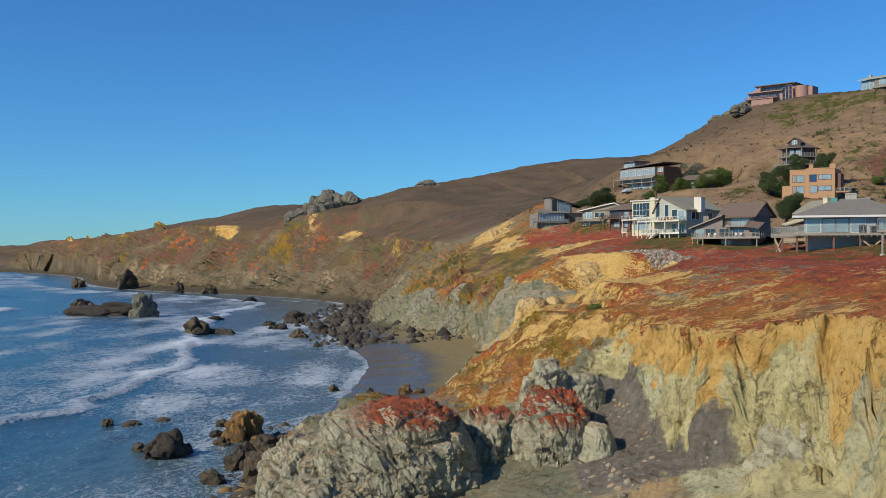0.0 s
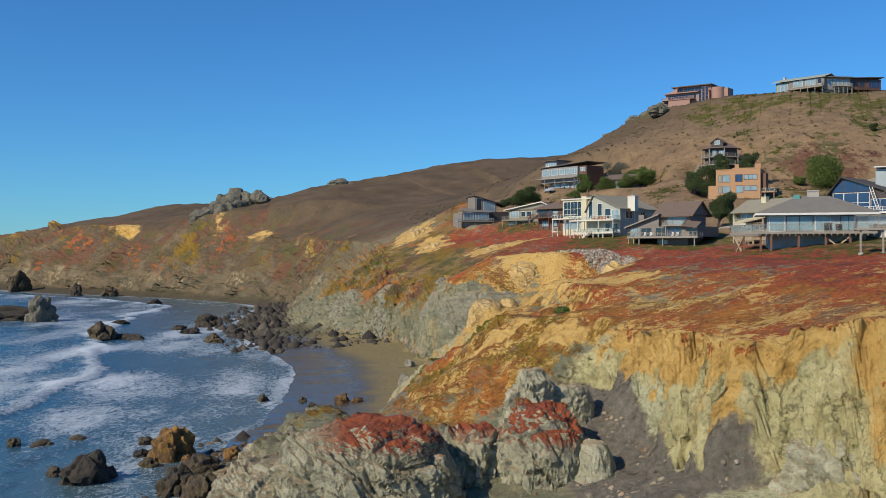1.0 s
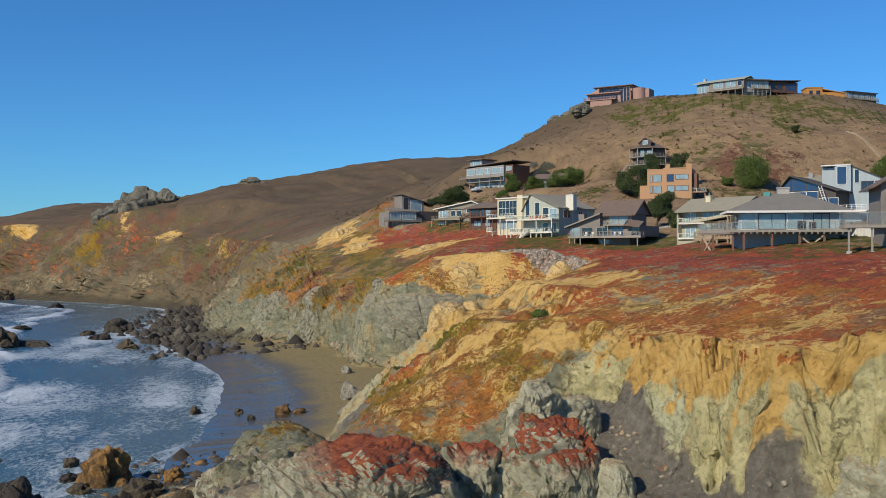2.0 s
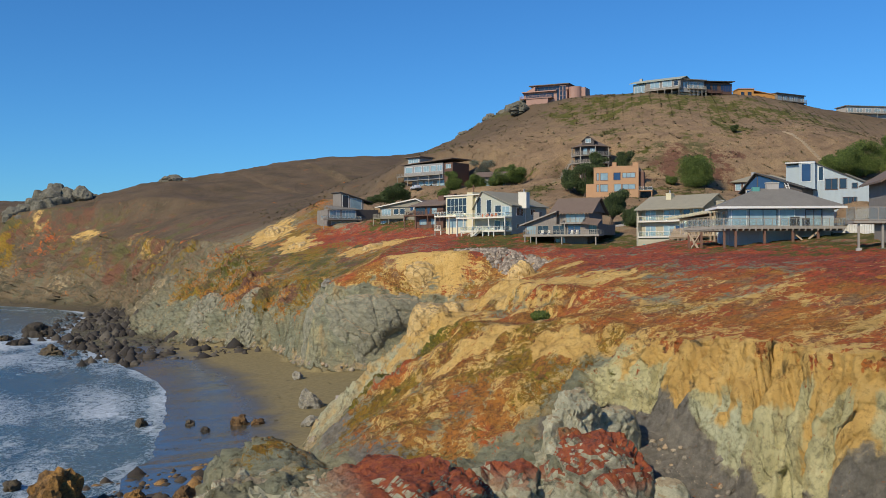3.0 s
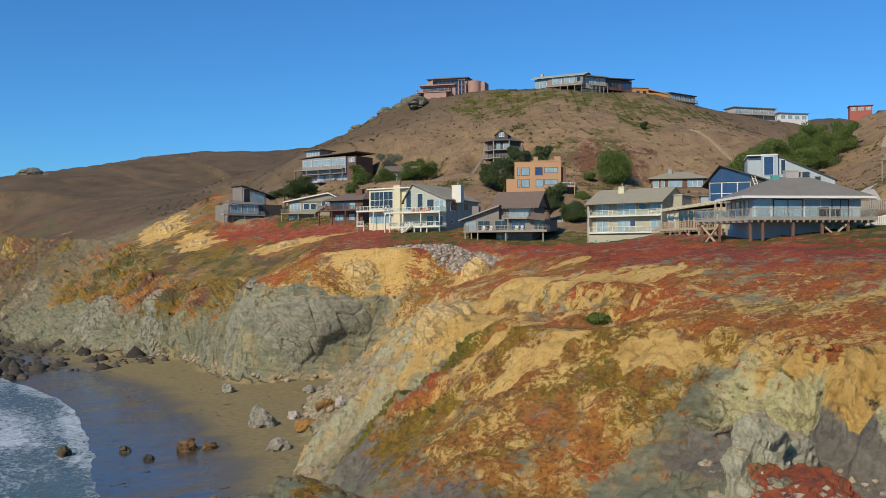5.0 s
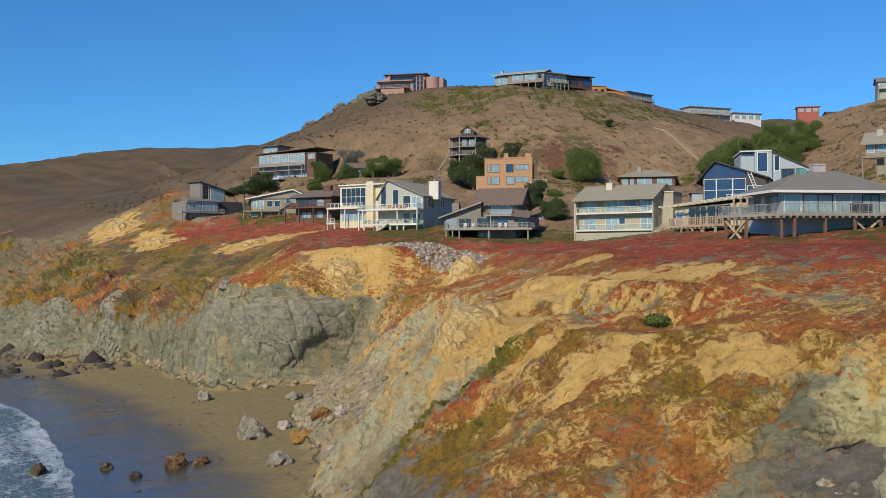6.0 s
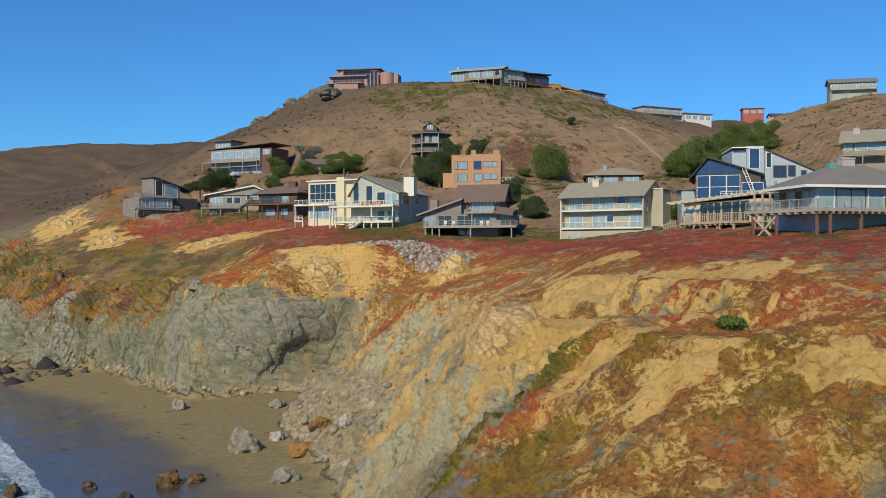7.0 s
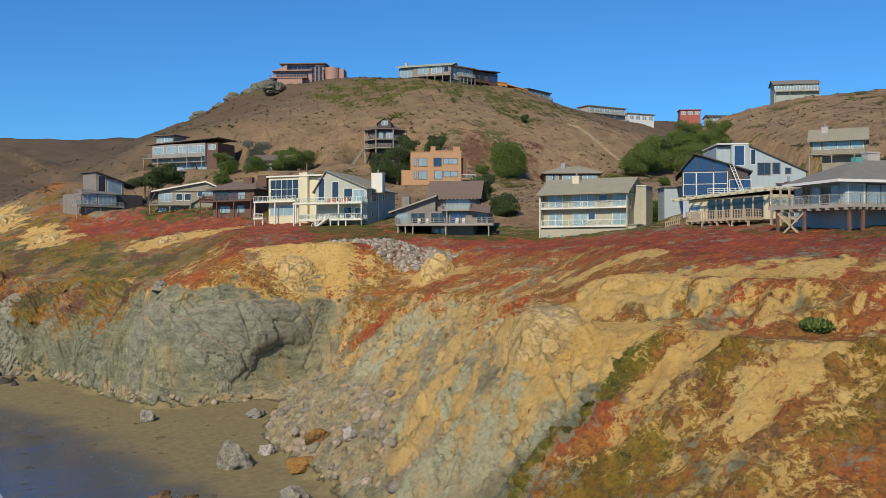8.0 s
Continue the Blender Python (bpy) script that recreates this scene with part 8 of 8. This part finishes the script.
def windswept_cypress(x, y, seed):
    """Flat pads of needles rising to leeward over bare, forked trunks."""
    ob = tagged(new("tree"), "windswept cypress with bare grey trunks between two houses", "tree", "trees and bushes among the houses")
    ob.matrix_world = pose(x, y, ground(x, y) - 0.3, 0, 0, -33)
    pads = ((-4.2, 0.3, 7.3, 1.5), (-2.6, -0.6, 8.1, 2.2), (-0.4, 0.8, 8.7, 2.5), (1.4, -0.9, 8.2, 2.0), (2.2, 0.5, 10.0, 2.5), (4.2, -0.5, 11.2, 2.6), (4.6, 1.2, 9.2, 2.5), (6.2, 0.2, 12.5, 1.9), (6.8, -1.0, 10.6, 2.4), (7.8, 0.8, 8.9, 2.0), (8.8, 0.0, 10.2, 1.4), (3.2, 0.2, 7.6, 1.6))
    for tip, r in (((-0.4, 0.6, 8.4), 0.42), ((2.8, -0.4, 9.4), 0.38), ((5.2, 0.4, 10.4), 0.3)):
        bm = bmesh.new()
        limb(bm, [(0.2, 0, -0.6), (0.1 + 0.1 * tip[0], 0.1, 2.4), (0.45 * tip[0], 0.5 * tip[1], 5.4), tip], r, 0.1)
        part("trunk", bm, BARK, ob)
    for px, py, pz, r in pads[::2]:
        bm = bmesh.new()
        limb(bm, [(0.4 * px, 0.4 * py, pz - 3.2), (0.75 * px, 0.75 * py, pz - 1.2), (px, py, pz)], 0.16, 0.05, 5)
        part("limb", bm, BARK, ob)
    me = crown_mesh([(px, py, pz, r, r, 0.5 * r) for px, py, pz, r in pads], 0.27, 8500, seed, 0.3)
    me.materials.append(LEAF["cypress"])
    new("crown", me).parent = ob


windswept_cypress(51.5, 341.5, 11)
tree(107.0, 304.8, 12.0, 8.5, "cypress", CY, 12, 0.05, 0.1, 3200, spiky=0.8, lobes=26)
tree(112.5, 309.5, 13.0, 8.5, "cypress", CY, 13, 0.12, 0.1, 3200, spiky=0.8, lobes=26)
tree(119.0, 306.5, 13.0, 7.0, "cypress", CY, 14, 0.2, 0.3, 2200, spiky=0.8, lobes=18)
tree(103.6, 307.5, 8.0, 6.5, "cypress", CY, 15, 0.0, 0.1, 2000, spiky=0.8, lobes=22)
tree(87.5, 248.0, 9.5, 7.0, "cypress", "dark green cypress behind the wooden house", 16, 0.2, 0.2, 2800, spiky=0.8, lobes=20)
tree(91.5, 243.5, 5.0, 7.0, "cypress", "dark green cypress behind the wooden house", 17, 0.1, 0.08, 2400, spiky=0.8, lobes=22)
tree(143.6, 300.0, 10.0, 13.5, "green", "large spreading dark green bush on the open slope", 18, 0.0, 0.02, 5200, "bush", "bush", spiky=0.6, lobes=40)
for k, (x, y, hh, ww) in enumerate(((180.0, 285.0, 9.0, 10.0), (191.0, 291.0, 11.5, 11.0), (203.0, 297.0, 13.5, 12.0), (217.0, 300.0, 14.5, 13.0), (229.0, 306.0, 15.0, 13.0), (208.0, 287.0, 10.5, 12.0), (222.0, 294.0, 13.0, 12.0), (236.0, 298.0, 12.0, 11.0))):
    tree(x, y, hh, ww, "green", "tall green cypress in the grove in the valley", 30 + k, 0.05, 0.02, 4800, spiky=0.7, lobes=26, leaf=0.38)
for k, (x, y, hh, ww, kind) in enumerate(((92.0, 359.0, 10.0, 10.5, "grey"), (98.5, 353.0, 9.0, 8.5, "green"), (98.5, 341.5, 6.8, 9.5, "green"), (92.0, 341.0, 5.4, 8.0, "green"), (85.0, 343.0, 4.6, 7.5, "green"), (78.5, 348.0, 5.6, 6.5, "green"), (80.5, 358.0, 5.6, 6.0, "green"),
                                          (73.0, 340.0, 3.0, 7.0, "green"), (102.0, 232.0, 3.2, 6.0, "grey"), (99.0, 226.0, 2.6, 5.0, "grey"), (95.5, 231.0, 2.2, 4.0, "green"), (104.0, 213.0, 4.0, 9.0, "green"), (98.0, 216.0, 4.2, 8.0, "green"), (165.0, 262.0, 4.0, 4.0, "green"),
                                          (176.0, 330.0, 3.2, 3.0, "cypress"), (168.0, 405.0, 2.0, 4.0, "cypress"), (137.0, 306.0, 3.0, 5.0, "green"), (120.0, 283.0, 2.2, 5.0, "green"), (20.5, 128.5, 0.3, 2.2, "green"))):
    tree(x, y, hh, ww, kind, "grey-green coastal bush beside a house" if kind == "grey" else "low green bush beside a house" if y > 140 else "low grey-green mat of scrub above the slope", 60 + k, 0.0, 0.02, int(500 + 26 * ww * ww), "bush", "bush", leaf=0.26, lobes=10)


# ---- smaller things among the houses ----
def ribbon(name, pts, wide, mat, label, category="path", lift=0.06, step_len=0.8, kind=""):
    """A thin slab laid along a line over the ground."""
    bm, rows = bmesh.new(), []
    line = []
    for (xa, ya), (xb, yb) in zip(pts, pts[1:]):
        k = max(2, int(math.hypot(xb - xa, yb - ya) / step_len))
        line += [(xa + (xb - xa) * i / k, ya + (yb - ya) * i / k) for i in range(k)]
    line.append(pts[-1])
    dirs = []
    for i in range(len(line)):
        a, b = line[max(0, i - 1)], line[min(len(line) - 1, i + 1)]
        dirs.append(Vector((b[0] - a[0], b[1] - a[1])).normalized())
    sides = [[(x - d.y * s * wide, y + d.x * s * wide) for (x, y), d in zip(line, dirs)] for s in (-0.5, 0.0, 0.5)]
    heights = [grounds(side) for side in sides]
    for i in range(len(line)):
        ring = []
        for k in (0, 2):
            (px, py), z = sides[k][i], max(heights[k][i], heights[1][i]) + lift
            ring += [bm.verts.new((px, py, z)), bm.verts.new((px, py, z - 0.5))]
        rows.append(ring)
    for a, b in zip(rows, rows[1:]):
        for q in ((0, 2), (2, 3), (3, 1), (1, 0)):
            bm.faces.new((a[q[0]], a[q[1]], b[q[1]], b[q[0]]))
    bmesh.ops.recalc_face_normals(bm, faces=bm.faces)
    me = bpy.data.meshes.new(name)
    bm.to_mesh(me)
    bm.free()
    me.materials.append(M[mat])
    return tagged(new(name, me), label, category, kind=kind)


ribbon("footpath", ((88.9, 203.2), (92.5, 208.5), (96.0, 213.5), (99.0, 216.5)), 0.9, "concrete", "pale concrete footpath beside the beige house")
ribbon("driveway", ((76.5, 243.0), (83.0, 245.5), (90.0, 246.5), (97.0, 249.0)), 2.6, "concrete", "concrete driveway behind the wooden house", "driveway")
ribbon("hill_road", ((128.0, 196.0), (140.0, 200.0), (150.0, 214.0), (172.0, 222.0)), 3.4, "concrete", "pale gravel road on the hillside", "road")


def hill_stairs():
    ob = tagged(new("hill_stairs"), "long pale timber stair running down the dry hill", "stairs")
    ob.matrix_world = pose(0, 0, 0)
    pts = [(196.0, 330.0), (197.0, 321.0), (196.0, 312.0), (195.0, 303.0)]
    for (xa, ya), (xb, yb) in zip(pts, pts[1:]):
        at = [(xa + (xb - xa) * i / 18.0, ya + (yb - ya) * i / 18.0) for i in range(20)]
        hs = grounds(at)
        for i in range(9):
            t = i / 9.0
            x, y, q = xa + (xb - xa) * t, ya + (yb - ya) * t, ya + (yb - ya) * (t + 1 / 9.0)
            part("tread", boxes((x - 0.6, x + 0.6, q, y, hs[2 * i] - 0.6, hs[2 * i + 1] + 0.25)), "light_wood", ob)


hill_stairs()


def fence(label, a, b, high, mat, gap, wide, group, uneven=0.0):
    ob = tagged(new("fence"), label, "fence", group)
    ob.matrix_world = pose(0, 0, 0)
    long = math.hypot(b[0] - a[0], b[1] - a[1])
    turn = math.degrees(math.atan2(b[1] - a[1], b[0] - a[0]))
    me = bpy.data.meshes.new("board")
    bm = boxes((-wide / 2, wide / 2, -0.03, 0.03, -0.5, high))
    bm.to_mesh(me)
    bm.free()
    me.materials.append(M[mat])
    g = random.Random(7)
    spots_at = [(a[0] + (b[0] - a[0]) * i * gap / long, a[1] + (b[1] - a[1]) * i * gap / long) for i in range(int(long / gap) + 1)]
    for (x, y), z in zip(spots_at, grounds(spots_at)):
        board = new("board", me)
        board.parent = ob
        board.matrix_world = pose(x, y, z - uneven * g.random(), 0, uneven * 14 * (g.random() - 0.5), turn)
    for zz in (0.3, high - 0.25):
        bm = beam(bmesh.new(), (a[0], a[1], ground(*a) + zz), (b[0], b[1], ground(*b) + zz), 0.07, 0.1)
        part("rail", bm, mat, ob)


fence("white picket fence beside the pale blue house", (69.9, 145.6), (69.3, 135.6), 1.25, "white", 0.34, 0.24, "fences")
fence("weathered grey stake fence on the bank", (86.8, 161.5), (92.0, 156.0), 1.7, "grey_deck", 0.30, 0.2, "fences", 0.25)
fence("short row of weathered wooden stakes", (63.5, 177.5), (62.6, 174.2), 1.1, "light_wood", 0.45, 0.16, "fences", 0.25)


def stilted_grey_house():
    h = House("weathered grey house with a brown roof and netted deck", (55.3, 123.2), (66.1, 117.9), 27.0)
    w = 12.0
    h.body(4.6, w + 3, 2.6, 11, 2.6, 7.6, "grey_wood")
    h.body(5.2, w + 3, 3.2, 11, -1.5, 2.6, "grey_wood", "boarded lower storey", "lower_wall")
    h.gable(4.4, w + 3.2, 2.6, 11, 7.6, 3.2, "roof_brown", 0.8, "y", 0.5, ends="grey_wood")
    h.window(6.2, 3.2, 2.2, 2.2, 2, "blind", "white", at=2.6)
    h.window(9.4, 3.2, 2.6, 2.2, 2, "glass", "white", at=2.6)
    h.deck(0, w + 3, -1.0, 2.6, 2.7, "grey_deck", "grey_deck", True, "fl", 0, gap=2.4, high=1.5)
    for x in (0.5, 3.0, 5.6, 8.2, 10.8):
        p = h.add("post", boxes((x, x + 0.22, -0.7, -0.48, -1.0, 2.45)), "grey_deck")
        part("footing", boxes((x - 0.15, x + 0.37, -0.85, -0.33, -1.3, -0.3)), "concrete", p)
    h.add("deck_chair", boxes((5.6, 6.3, 0.2, 0.9, 2.7, 3.15), (5.6, 6.3, 0.8, 0.95, 3.15, 3.7)), "teal", "teal deck chair")


stilted_grey_house()


def sage_cottage():
    h = House("small grey-green house with a shallow gable behind the parked truck", (120.6, 208.5), (126.4, 204.0), 37.6)
    h.body(0, 6.4, 0, 8, -3, 3.6, "sage")
    h.gable(0, 6.4, 0, 8, 3.6, 1.7, "roof_grey", 0.4, "y", 0.4, ends="sage")
    h.window(0.8, 1.4, 1.3, 2.0, 1, "blue", "white")
    for x in (3.0, 4.2, 5.3):
        h.window(x, 2.2, 0.8, 1.1, 1, "glass", "white")


sage_cottage()


def vehicle(label, x, y, z, turn, color, name, category, bed):
    body_mat = paint(name + "_paint", color, rough=0.25, wear=0.1)
    ob = tagged(new(name), label, category)
    ob.matrix_world = pose(x, y, z, 0, 0, turn)
    low = bmesh.new()
    extrude_profile(low, ((-2.5, 0.45), (2.5, 0.45), (2.6, 0.75), (2.5, 1.05), (1.4, 1.15), (-2.5, 1.15), (-2.6, 0.8)), -0.92, 0.92)
    bmesh.ops.bevel(low, geom=low.edges[:], offset=0.06, segments=2, affect="EDGES")
    part("body", low, body_mat, ob)
    cab = bmesh.new()
    extrude_profile(cab, ((-0.9, 1.12), (1.5, 1.12), (0.8, 1.75), (-0.8, 1.75)) if bed else ((-2.2, 1.12), (1.5, 1.12), (0.7, 1.68), (-1.6, 1.68)), -0.8, 0.8)
    bmesh.ops.bevel(cab, geom=cab.edges[:], offset=0.05, segments=2, affect="EDGES")
    c = part("cab", cab, body_mat, ob)
    part("window", boxes((-0.6, 0.65, -0.83, -0.79, 1.22, 1.64)), "glass", c)
    part("window", boxes((-0.6, 0.65, 0.79, 0.83, 1.22, 1.64)), "glass", c)
    for wx in (-1.6, 1.6):
        for wy in (-0.82, 0.82):
            t = bmesh.new()
            bmesh.ops.create_cone(t, cap_ends=True, segments=18, radius1=0.38, radius2=0.38, depth=0.26, matrix=Matrix.Translation((wx, wy, 0.38)) @ Matrix.Rotation(math.pi / 2, 4, "X"))
            tyre = part("tyre", t, "cover", ob)
            r = bmesh.new()
            bmesh.ops.create_cone(r, cap_ends=True, segments=12, radius1=0.2, radius2=0.2, depth=0.29, matrix=Matrix.Translation((wx, wy, 0.38)) @ Matrix.Rotation(math.pi / 2, 4, "X"))
            part("rim", r, "metal", tyre)


vehicle("dark blue pickup truck parked beside the carport", 113.2, 187.6, ground(113.2, 187.6), 105, (0.03, 0.045, 0.10), "pickup_truck", "truck", True)
vehicle("silver car parked below the long grey house", 68.4, 361.6, ground(68.4, 361.6), 100, (0.45, 0.47, 0.5), "car", "car", False)


def ladder():
    ob = tagged(new("ladder"), "white ladder leaning on the chalet roof", "ladder")
    ob.matrix_world = pose(95.6, 188.2, 34.7, 0, 0, -50)
    for x in (0.0, 0.55):
        part("stile", beam(bmesh.new(), (x, 0, 0), (x - 1.7, 0.6, 4.6), 0.1), "white", ob)
    for i in range(9):
        t = (i + 1) / 10.0
        part("rung", beam(bmesh.new(), (-1.7 * t, 0.6 * t, 4.6 * t), (0.55 - 1.7 * t, 0.6 * t, 4.6 * t), 0.07), "white", ob)


ladder()
